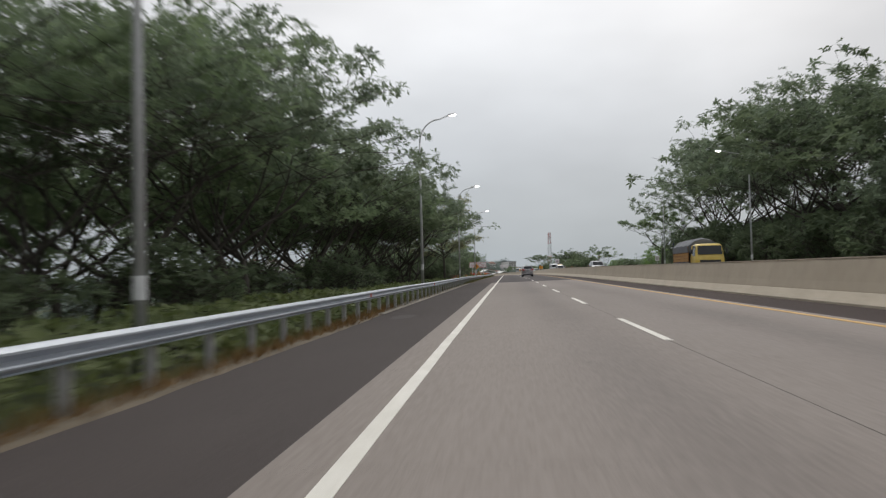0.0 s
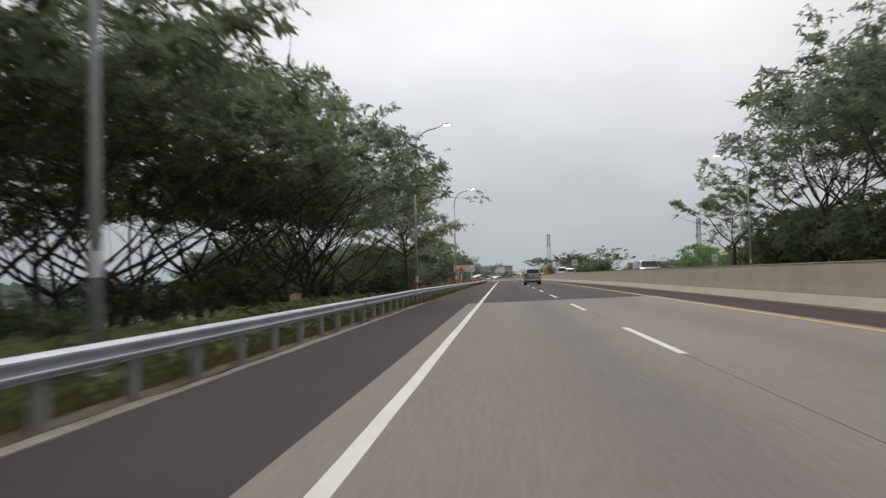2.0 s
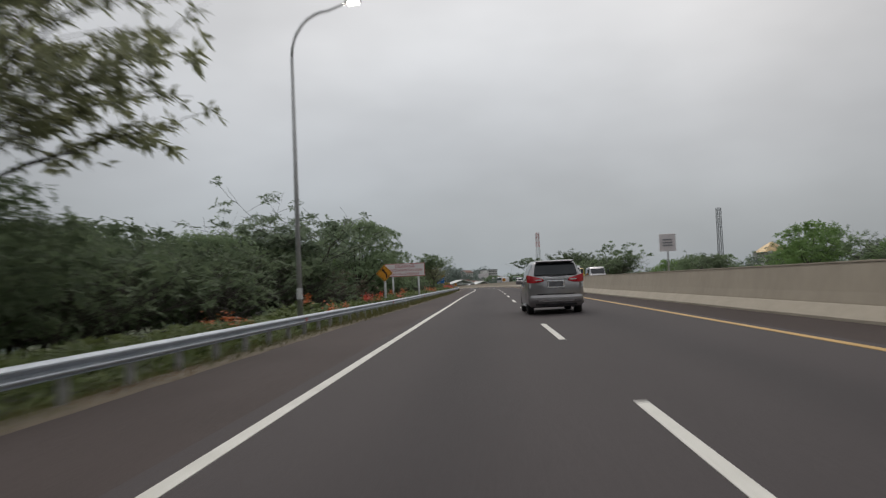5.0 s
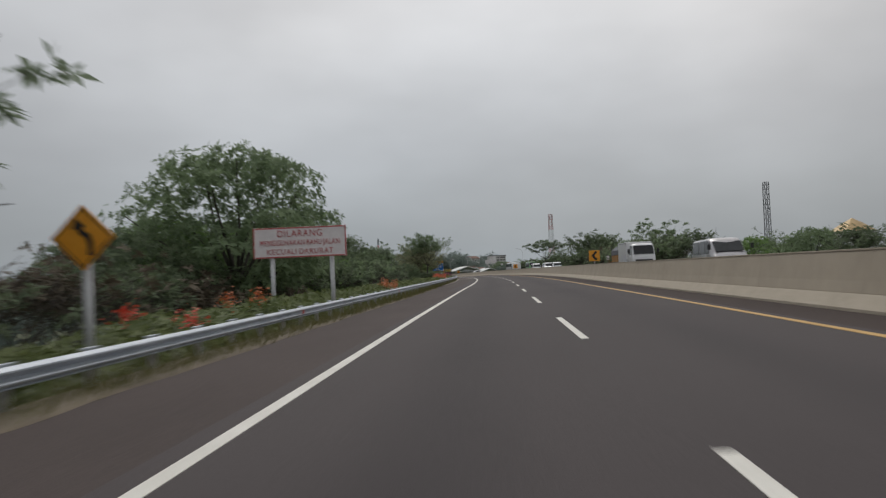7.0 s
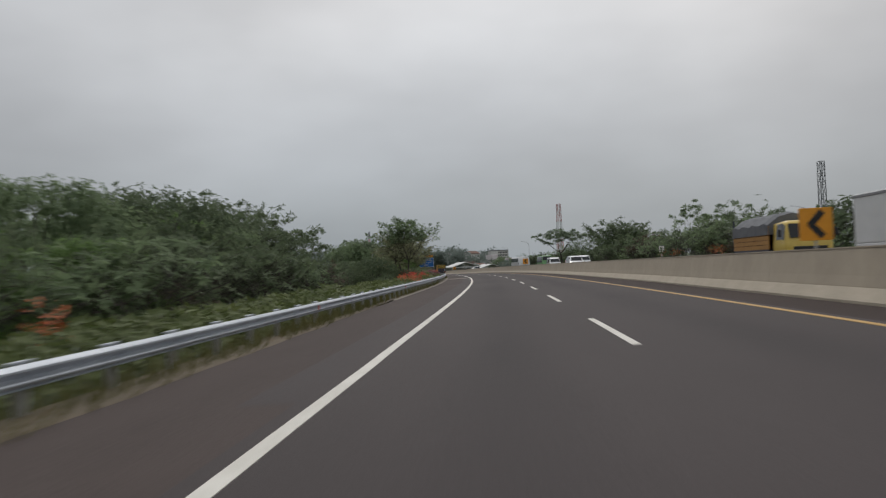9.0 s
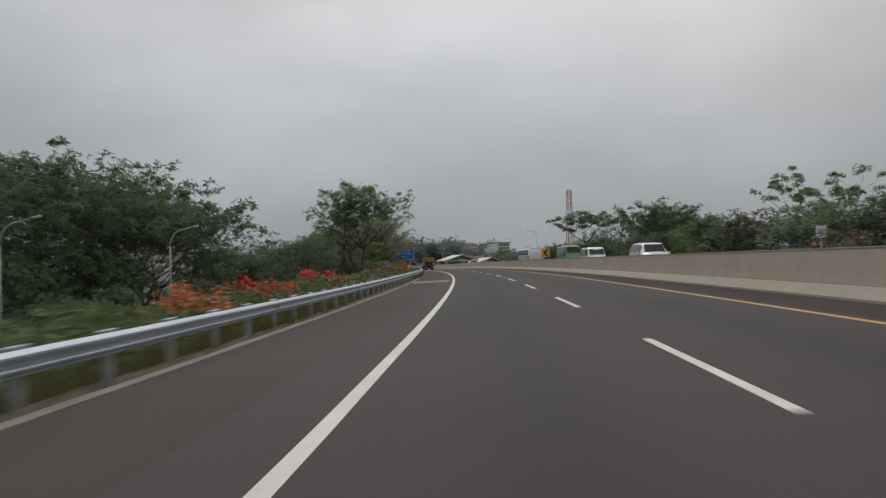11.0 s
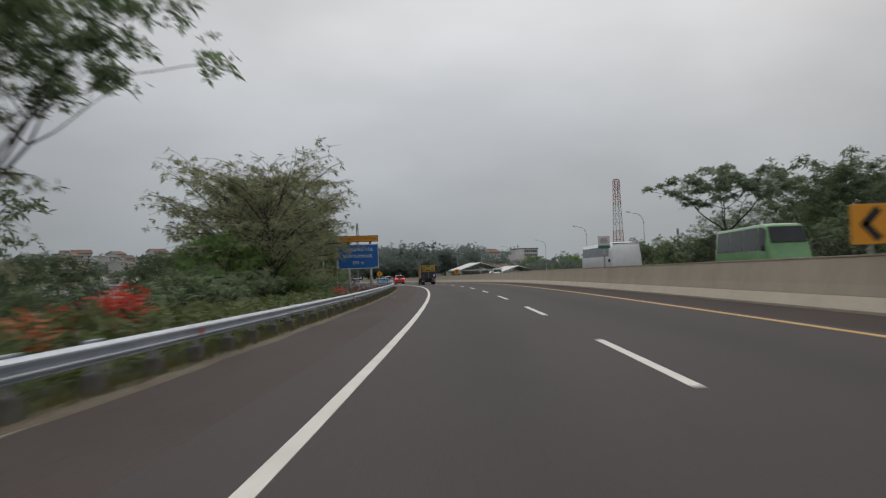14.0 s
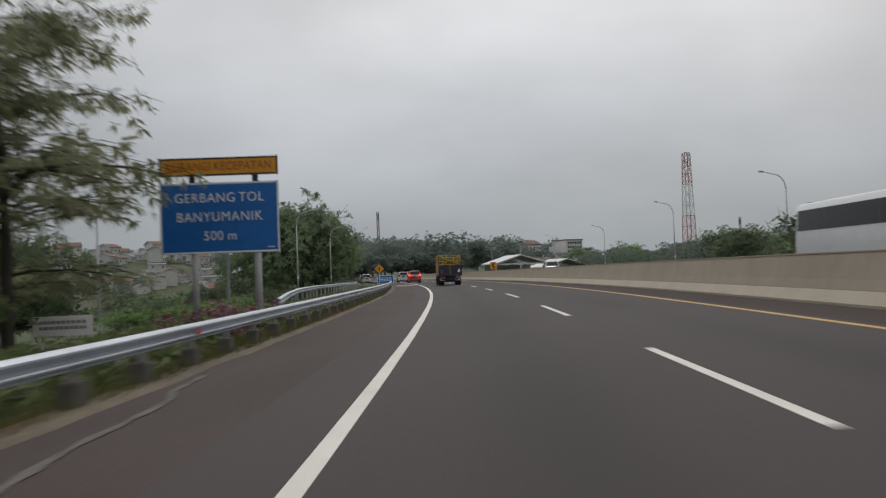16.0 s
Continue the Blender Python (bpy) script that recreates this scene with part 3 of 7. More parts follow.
tagged(sweep("shoulder", slab(4.00, 5.71, -0.3, -0.008), START, END, 4, "median_strip"), "dark red-brown median shoulder strip", "shoulder", kind="structure")


def kerb_row(s):
    w = 0.05 * noise.noise((s * 0.35, 0.0, 1.0)) + 0.04 * noise.noise((s * 1.7, 5.0, 1.0))
    v = 0.03 * noise.noise((s * 0.8, 9.0, 1.0))
    return [(-6.66 + w * 2, -0.2), (-6.62 + w * 2, 0.0), (-6.54 + w, 0.02 + v * 0.3), (-6.40 + v, 0.008), (-6.37 + v, -0.2)]


tagged(sweep("kerb", kerb_row, 69, 128, 0.8, "kerb"), "worn flush concrete kerb along the shoulder", "kerb", kind="structure")
tagged(sweep("kerb", kerb_row, 262, 345, 0.8, "kerb"), "worn flush concrete kerb along the shoulder", "kerb", kind="structure")



def verge_edge(s):
    """How far the turf has crept over the shoulder."""
    e = float(np.interp(s, [30, 50, 66, 74, 116, 126, 176, 190, 228, 246, 262, 330, 346], [-6.36, -6.34, -6.32, -6.75, -6.75, -6.3, -6.2, -5.98, -6.02, -6.2, -6.66, -6.66, -6.3]))
    return e + 0.09 * noise.noise((s * 0.5, 2.0, 8.0)) + 0.07 * noise.noise((s * 2.1, 6.0, 8.0))


tagged(sweep("verge", lambda s: [(-7.3, -0.12), (-6.9, 0.0), (verge_edge(s) - 0.16, 0.030), (verge_edge(s) - 0.05, 0.016), (verge_edge(s), -0.03)], 30, 470, 0.7, "soil", smooth=True), "strip of dry soil and turf creeping over the shoulder", "verge", kind="structure")

# ---- road markings ----


def edge_row(s):
    off = float(np.interp(s, [188, 210, 232, 262], [0.0, -0.07, -0.10, 0.0])) + 0.012 * noise.noise((s * 0.3, 1.0, 4.0))
    return slab(-3.67 + off, -3.51 + off, -0.02, 0.006)


tagged(sweep("edge_line", edge_row, START, 600, 2, "paint"), "solid white edge line on the carriageway", "road marking", kind="structure")
tagged(sweep("edge_line", slab(3.68, 3.83, -0.02, 0.006), START, 600, 4, "yellow_paint"), "solid ochre-yellow median line", "road marking", kind="structure")
divider = thing("lane_divider", "broken white line between the two lanes", "road marking", kind="structure")
for k in range(-6, 42):
    s = 70.53 + 13.0 * k
    sweep("dash", slab(-0.065, 0.065, -0.02, 0.006), s, s + 5.36, 2.7, "paint", divider)


# ---- pale patches across the road ----
def blot(name, s0, s1, l0, l1, mat, label, seed, h=0.004):
    """A worn patch with a ragged outline."""
    rng = random.Random(seed)
    ring = []
    n = 44
    for i in range(n):
        a = 2 * math.pi * i / n
        c, d = math.cos(a), math.sin(a)
        r = 1.0 - 0.16 * (0.5 + noise.noise((3 * math.cos(a), 3 * math.sin(a), seed))) - 0.05 * rng.random()
        c, d = (math.copysign(abs(v) ** 0.75, v) for v in (c, d))
        ring.append(P((s0 + s1) / 2 + (s1 - s0) / 2 * c * r, (l0 + l1) / 2 + (l1 - l0) / 2 * d * r, h))
    return tagged(mesh_object(name, ring, [tuple(range(n))], mat), label, "road patch", kind="structure")


def streaked(name, s0, s1, l0, l1, skew, cover, mat, label, seed, h):
    """A thin sheet of spilt mortar, torn into streaks and specks; skew slides its far side along the road."""
    ds, dl = 0.14, 0.06
    ns, nl = int((s1 - s0) / ds), int((l1 - l0) / dl)
    verts = [P(s0 + i * ds + skew * j / nl, l0 + j * dl, h) for i in range(ns + 1) for j in range(nl + 1)]
    faces = []
    for i in range(ns):
        for j in range(nl):
            u, w = (i + 0.5) / ns, (j + 0.5) / nl
            edge = min(1.0, 5 * u * (1 - u) + 0.02, 6 * w * (1 - w) + 0.1)
            q = noise.noise((i * ds * 0.35, j * dl * 1.7, seed)) + 0.5 * noise.noise((i * ds * 1.1, j * dl * 5, seed + 4)) + 0.4 * noise.noise((i * 3.1, j * 2.7, seed + 9))
            if q < cover * edge * 1.5 - 0.75 * (1 - edge):
                a = i * (nl + 1) + j
                faces.append((a, a + 1, a + nl + 2, a + nl + 1))
    return tagged(mesh_object(name, verts, faces, mat), label, "road patch", kind="structure")


streaked("patch", 320.4, 327.2, -6.4, -3.75, 1.6, 0.8, "patch", "pale dusty mortar spill across the shoulder", 3, 0.002)
streaked("patch", 322.95, 327.8, -0.24, 0.34, 0.6, 0.3, "splash", "thin pale mortar streak running on from the lane divider", 7, 0.0045)
streaked("patch", 323.6, 325.4, -1.95, -1.3, 0.3, 0.1, "splash", "faint splash of mortar in the lane", 12, 0.0045)
crack_s, crack_l = [381.6, 383.0, 383.8, 384.5, 385.4, 386.2, 387.5], [-5.52, -5.70, -5.74, -5.74, -5.81, -6.03, -6.12]


def crack_row(s):
    l = float(np.interp(s, crack_s, crack_l)) + 0.05 * noise.noise((s * 1.9, 2.0, 0))
    w = 0.05 + 0.045 * noise.noise((s * 2.7, 8.0, 0))
    return [(l - w, 0.0025), (l + w, 0.0025)]


tagged(sweep("crack_filler", crack_row, 381.6, 387.5, 0.12, "splash"), "thin pale wandering crack filler on the shoulder", "road patch", kind="structure")
blot("patch", 66, 68.2, -5.9, -5.2, "asphalt", "dark oil stain on the shoulder", 8, 0.0)
blot("patch", 460, 474, -6.3, -3.8, "patch", "pale dusty patch on the shoulder", 21, 0.002)

# ---- median barrier ----
barrier = thing("median_barrier", "long weathered concrete median wall with a paler footing", "barrier", kind="structure")


def drift(s):
    """The wall stands closer to the lane along one stretch."""
    return float(np.interp(s, [150, 192, 232, 268], [0.0, -0.42, -0.42, 0.0]))


def along_wall(section):
    return lambda s: [(l + drift(s), h) for l, h in section]


sweep("footing", along_wall([(5.70, -0.3), (5.70, 0.05), (5.93, 0.31), (6.60, 0.31), (6.60, -0.3)]), START, END, 4, "barrier_base", barrier, "concrete footing of the wall, its lit slope painted paler")
WALL = [(5.928, 0.25), (5.937, 0.33), (6.00, 0.55), (6.13, 1.12), (6.16, 1.155), (6.42, 1.155), (6.45, 1.12), (6.52, 0.25)]
s = START
while s < END - 5:
    sweep("wall_panel", along_wall(WALL), s + 0.006, s + 5.994, 3, "barrier", barrier, closed=True)
    s += 6.0
sweep("coping", along_wall([(6.12, 1.14), (6.12, 1.172), (6.46, 1.172), (6.46, 1.14)]), START, END, 4, "barrier", barrier, "worn top edge", closed=True)

# ---- opposite carriageway ----
tagged(sweep("opposite_road", slab(6.62, 16.6, -0.4, 0.16), START, END, 5, "asphalt"), "grey asphalt carriageway for oncoming traffic", "road", kind="structure")
tagged(sweep("edge_line", slab(16.0, 16.15, 0.1, 0.166), START, 600, 6, "paint"), "solid white edge line of the opposite carriageway", "road marking", kind="structure")

# ---- guard rail ----
guard = thing("guard_rail", "galvanised steel W-beam guard rail on short posts", "guard rail")


def beam_row(l, top):
    """W-shaped section of a crash beam, with thickness."""
    front = [(-0.010, 0.003), (0.010, 0.0), (0.052, -0.022), (0.078, -0.040), (0.080, -0.062), (0.026, -0.100), (0.010, -0.122), (0.026, -0.138), (0.072, -0.158), (0.082, -0.172), (0.080, -0.188), (0.024, -0.226), (0.030, -0.234), (0.056, -0.240)]
    back = [(a - 0.012, b) for a, b in front[::-1]]
    return [(l + a, top + b) for a, b in front + back]


s = START
while s < 470:
    e = min(s + 4.0, 470)
    sweep("beam", lambda v: beam_row(RAIL_L, rail_top(v) + (0.0 if int(v) % 2 else 0.002)), s, e + 0.05, 2.0, "zinc", guard, closed=True)
    s += 4.0
bm = box((0.10, 0.14, 1.15), (0, 0, -0.575), 0.012)
post_mesh = part("post", bm, "post", guard, "dull steel post").data
first = guard.children[-1]
block_mesh = cap_mesh = None
s, i = 34.0, 0
while s < 468 and i < 239:
    ob = first if i == 0 else new("post", post_mesh)
    ob.parent = guard
    ob.matrix_basis = M(s, RAIL_L - 0.075, rail_top(s) - 0.03)
    ob["label"] = "dull steel post"
    if 192 < s < 346:
        if cap_mesh is None:
            cap_mesh = part("post_cap", box((0.07, 0.38, 0.035), (0, 0, 0), 0.01), "zinc", ob).data
            bpy.data.objects.remove(ob.children[0])
        cap = new("post_cap", cap_mesh)
        cap.parent = ob
        cap.matrix_basis = Matrix.Translation((0.0, 0.0, 0.05))
    if s > 335:
        if block_mesh is None:
            block_mesh = part("footing_block", box((0.26, 0.30, 0.55), (0, 0, 0), 0.03, taper=0.85), "stained_concrete", ob).data
            bpy.data.objects.remove(ob.children[0])
        foot = new("footing_block", block_mesh)
        foot.parent = ob
        foot.matrix_basis = Matrix.Translation((0.0, 0.0, -0.62))
    s += 1.82
    i += 1
for i in range(21):
    s = 68.0 + 20.05 * i
    bm = box((0.02, 0.11, 0.11), (0, 0, 0), 0.006)
    ob = part("reflector", bm, "red_flower", guard, "small red reflector on the beam")
    ob.matrix_basis = M(s, RAIL_L + 0.095, rail_top(s) - 0.12)


# ---- street lamps ----
def street_lamp(height, reach, lit, label, mat_head="lamp_lit"):
    """A tapering pole whose curved arm reaches reach metres along +x."""
    lamp = thing("street_lamp", label, "street lamp", group="street lamps along the motorway")
    r0, r1 = 0.105, 0.05
    part("pole", tube([(0, 0, -0.6), (0, 0, height * 0.45), (0, 0, height - 1.9)], [r0, (r0 + r1) / 2, r1 + 0.008], 10), "pole", lamp, smooth=True)
    arc = []
    sx = math.copysign(1, reach)
    for i in range(9):
        a = math.pi / 2 * i / 8
        arc.append((sx * 1.35 * (1 - math.cos(a)), 0, height - 1.9 + 1.55 * math.sin(a)))
    arc.append((reach, 0, height - 0.12))
    part("arm", tube(arc, [r1] * 8 + [r1 * 0.85, r1 * 0.7], 8), "pole", lamp, smooth=True)
    part("base_plate", box((0.4, 0.4, 0.04), (0, 0, -0.1), 0.01), "pole", lamp)
    part("band", tube([(0, 0, 1.25), (0, 0, 1.62)], r0 * 1.02, 10), "band", lamp, "pale reflective band")
    bm = box((0.62, 0.24, 0.11), (0, 0, 0), 0.04, taper=0.8, turn=Matrix.Rotation(radians(-8 * sx), 3, "Y"))
    bmesh.ops.translate(bm, vec=(reach + sx * 0.25, 0, height - 0.06), verts=bm.verts)
    hd = part("head", bm, "pole", lamp, "grey lamp head")
    bm = box((0.40, 0.19, 0.07), (0, 0, 0), 0.03, turn=Matrix.Rotation(radians(-8 * sx), 3, "Y"))
    bmesh.ops.translate(bm, vec=(reach + sx * 0.28, 0, height - 0.13), verts=bm.verts)
    part("lens", bm, "lamp_lit" if lit else "lens", hd, "glowing lamp lens" if lit else "unlit lamp lens")
    return lamp


LAMP_L = "tall grey street lamp with lit head behind the guard rail"
proto = street_lamp(11.6, 1.95, True, LAMP_L)
proto.matrix_basis = M(56.5, -8.15, -0.25)
for s, l, h in ((95.7, -8.15, 0.2), (135.2, -8.15, -0.25), (172.6, -7.88, -0.25)):
    copy_thing(proto, M(s, l, h))
proto = street_lamp(11.3, -2.4, True, "tall grey street lamp with lit head beyond the opposite carriageway")
proto.matrix_basis = M(116.9, 19.6, 0)
for s in (78.0, 157.0):
    copy_thing(proto, M(s, 19.9, 0))
proto = street_lamp(9.3, -2.2, False, "grey unlit street lamp with curved arm beside the slip road")
proto.matrix_basis = M(451, 32.6, 0.3)
for s, l, h in ((482, 33.6, 0.4), (530, 40.5, 0.2), (566, 42, 0.3), (602, 44, 0.2), (640, 47, 0.3)):
    copy_thing(proto, M(s, l, h))
proto = street_lamp(9.15, 2.2, False, "grey unlit street lamp with curved arm below the embankment")
proto.matrix_basis = M(418.7, -21.4, -2.3)
for s, l, h in ((464, -17.0, 0.1), (494, -14.9, 0.1), (540, -25, -1.0), (345, -30, -3.6), (322, -33, -4.0)):
    copy_thing(proto, M(s, l, h))


# ---- trees ----
def sprig_mesh(name, places, out, seed, size, mat, leaflets=5, droop=0.3, open_angle=1.15, slim=2.5):
    """Many sprigs: at each place a rosette of pointed leaflets round the way it grows, joined at its heart."""
    gen = np.random.default_rng(seed)
    c, ax = np.asarray(places, float), np.asarray(out, float)
    n, k = len(c), leaflets
    ax = ax + gen.normal(0, 0.28, (n, 3))
    ax /= np.linalg.norm(ax, axis=1)[:, None] + 1e-9
    ref = np.where(np.abs(ax[:, 2:3]) < 0.9, np.array([[0.0, 0.0, 1.0]]), np.array([[1.0, 0.0, 0.0]]))
    u = np.cross(ax, ref)
    u /= np.linalg.norm(u, axis=1)[:, None]
    v = np.cross(ax, u)
    a = gen.uniform(0, 2 * np.pi, (n, 1)) + 2 * np.pi * np.arange(k)[None, :] / k + gen.normal(0, 0.25, (n, k))
    b = open_angle + gen.normal(0, 0.22, (n, k))
    ln = size * gen.uniform(0.7, 1.3, (n, 1)) * gen.uniform(0.7, 1.2, (n, k))
    way = ax[:, None, :] * np.cos(b)[..., None] + (u[:, None, :] * np.cos(a)[..., None] + v[:, None, :] * np.sin(a)[..., None]) * np.sin(b)[..., None]
    way[..., 2] -= droop * gen.uniform(0.4, 1.6, (n, k))
    way /= np.linalg.norm(way, axis=2)[..., None]
    side = np.cross(way, ax[:, None, :]) + gen.normal(0, 0.25, (n, k, 3))
    side /= np.linalg.norm(side, axis=2)[..., None] + 1e-9
    mid, wide = way * (ln * 0.48)[..., None], side * (ln * 0.5 / slim)[..., None]
    sag = np.array([0, 0, 1.0]) * (ln * 0.12)[..., None]
    ring = np.stack([c[:, None, :] + mid + wide, c[:, None, :] + way * ln[..., None] - sag, c[:, None, :] + mid - wide], 2).reshape(n, 3 * k, 3)
    verts = np.concatenate([c[:, None, :], ring], 1).reshape(-1, 3)
    base = np.arange(n)[:, None, None] * (3 * k + 1)
    j = 1 + 3 * np.arange(k)[None, :, None]
    quads = np.concatenate([base + 0 * j, base + j, base + j + 1, base + j + 2], 2).reshape(-1)
    me = bpy.data.meshes.new(name)
    me.vertices.add(len(verts))
    me.vertices.foreach_set("co", verts.astype(np.float32).ravel())
    me.loops.add(len(quads))
    me.loops.foreach_set("vertex_index", quads.astype(np.int32))
    me.polygons.add(n * k)
    me.polygons.foreach_set("loop_start", np.arange(0, len(quads), 4, dtype=np.int32))
    me.update()
    me.validate()
    me.materials.append(MAT[mat])
    return me


def leaf_mesh(name, places, rng, size, mat, droop=0.25, long=2.4, sides=3):
    """Many small pointed leaves, one at each place."""
    n = len(places)
    c = np.array(places)
    gen = np.random.default_rng(rng)
    yaw = gen.uniform(0, 2 * np.pi, n)
    tip = gen.normal(-droop, 0.45, n)
    roll = gen.normal(0, 0.55, n)
    sz = size * gen.uniform(0.6, 1.35, n)
    ax = np.stack([np.cos(yaw) * np.cos(tip), np.sin(yaw) * np.cos(tip), np.sin(tip)], 1)
    side = np.stack([-np.sin(yaw), np.cos(yaw), np.zeros(n)], 1)
    up = np.cross(ax, side)
    side = side * np.cos(roll)[:, None] + up * np.sin(roll)[:, None]
    half, w = (ax * (sz * 0.5)[:, None]), side * (sz * 0.5 / long * 1.1)[:, None]
    if sides == 3:
        v = np.stack([c - half + w * 0.8, c + half, c - half * 0.7 - w * 0.95], 1).reshape(-1, 3)
    else:
        v = np.stack([c - half, c + w * 0.9 - half * 0.1, c + half, c - w * 0.9 - half * 0.1], 1).reshape(-1, 3)
    me = bpy.data.meshes.new(name)
    me.vertices.add(sides * n)
    me.vertices.foreach_set("co", v.astype(np.float32).ravel())
    me.loops.add(sides * n)
    me.loops.foreach_set("vertex_index", np.arange(sides * n, dtype=np.int32))
    me.polygons.add(n)
    me.polygons.foreach_set("loop_start", np.arange(0, sides * n, sides, dtype=np.int32))
    me.update()
    me.validate()
    me.materials.append(MAT[mat])
    return me


def make_tree(seed, height, spread, stem, leaves, leaf_size, mat, label, flat=0.5, stems=1, clump=0.9, lean=0.0, low=0.35, name="tree", droop=0.3, leaflets=6):
    """A tree: tapering, forking limbs, and a crown of many small leaves in loose sprays at the twigs' ends."""
    rng = random.Random(seed)
    bm = bmesh.new()
    tips = []

    def grow(start, way, length, radius, level):
        pts, rad = [start], [radius]
        d = way.normalized()
        p = start
        steps = 4 if level < 2 else 3
        for i in range(steps):
            bend = 0.16 if level == 0 else 0.24
            d = (d + Vector((rng.uniform(-bend, bend), rng.uniform(-bend, bend), rng.uniform(-0.02, 0.16) if level < 2 else rng.uniform(-0.12, 0.10)))).normalized()
            p = p + d * (length / steps)
            pts.append(p)
            rad.append(radius * (1 - 0.55 * (i + 1) / steps))
        tube(pts, [max(r, 0.013) for r in rad], (7, 7, 4, 3)[level], bm, cap=False)
        if level >= 3:
            tips.append((p, d))
            if rng.random() < 0.6:
                tips.append((pts[-2], d))
            return
        kids = (rng.randint(4, 5) if level == 0 else rng.randint(3, 4))
        for i in range(kids):
            a = 2 * math.pi * (i + rng.random() * 0.7) / kids + seed
            out = Vector((math.cos(a), math.sin(a), 0))
            rise = (0.75 if level == 0 else 0.42) * (1.35 - flat)
            q = pts[-1] if i % 2 == 0 or level == 0 else pts[-2]
            grow(q, (out + d * (0.35 if level else 0.15) + Vector((0, 0, rise * rng.uniform(0.35, 1.25)))), length * rng.uniform(0.62, 0.92) if level else spread * rng.uniform(0.36, 0.5), rad[-1] * rng.uniform(0.6, 0.8), level + 1)

    for i in range(stems):
        a = 2 * math.pi * i / max(stems, 1) + seed
        off = Vector((math.cos(a), math.sin(a), 0)) * (0.3 if stems > 1 else 0)
        way = Vector((off.x * 1.3 + lean * math.cos(seed * 1.7), off.y * 1.3 + lean * math.sin(seed * 1.7), 1.0))
        grow(off - Vector((0, 0, 0.8)), way, stem + 0.8, 0.024 * height / math.sqrt(stems) + 0.04, 0)
    hi = max(t[0].z for t in tips)
    k = (height - 0.4) / hi
    wide = max(math.hypot(t[0].x, t[0].y) for t in tips)
    kx = min(1.5, max(0.6, spread * 0.5 / wide))
    for v in bm.verts:
        f = max(0.0, min(1.0, v.co.z / hi))
        v.co = Vector((v.co.x * (1 + (kx - 1) * f), v.co.y * (1 + (kx - 1) * f), v.co.z * k if v.co.z > 0 else v.co.z))
    ends = []
    for p, d in tips:
        f = max(0.0, min(1.0, p.z / hi))
        ends.append((Vector((p.x * (1 + (kx - 1) * f), p.y * (1 + (kx - 1) * f), p.z * k)), d))
    ends = [t for t in ends if t[0].z > height * low] or ends
    tree = thing(name, label, "tree")
    part("trunk", bm, "bark", tree, "grey-brown trunk with forking limbs", smooth=True)
    gen = np.random.default_rng(seed)
    if len(ends) * 7 > leaves:
        ends = random.Random(seed).sample(ends, max(12, int(leaves / 7)))
    per = leaves / len(ends)
    places, out = [], []
    for p, d in ends:
        # a pad: a lobed, drooping cushion of sprigs over the twig's end
        m = max(3, int(per * gen.uniform(0.6, 1.4)))
        r = clump * gen.uniform(0.5, 0.95)
        a = gen.uniform(0, 2 * np.pi, m)
        lobe = 0.72 + 0.28 * np.sin(a * gen.integers(3, 6) + gen.uniform(0, 6.28))
        rho = np.sqrt(gen.uniform(0, 1, m)) * lobe * r
        thick = (0.10 + 0.20 * (1 - flat)) * r
        u = np.stack([rho * np.cos(a), rho * np.sin(a), gen.normal(0, thick, m) - 0.34 * rho ** 2 / max(r, 0.1)], 1)
        places.append(np.array(p) + np.array([0, 0, 0.15 * r]) + u)
        out.append(np.stack([0.7 * rho * np.cos(a) / r, 0.7 * rho * np.sin(a) / r, np.full(m, 0.8)], 1))
    places, out = np.concatenate(places), np.concatenate(out)
    keep = places[:, 2] > 0.15
    crown = new("crown", sprig_mesh("crown", places[keep], out[keep], seed, leaf_size * (0.86 if leaflets == 6 else 0.76), mat, leaflets, droop, 1.15, 2.7 if leaflets == 6 else 3.2))
    crown.parent = tree
    return tree


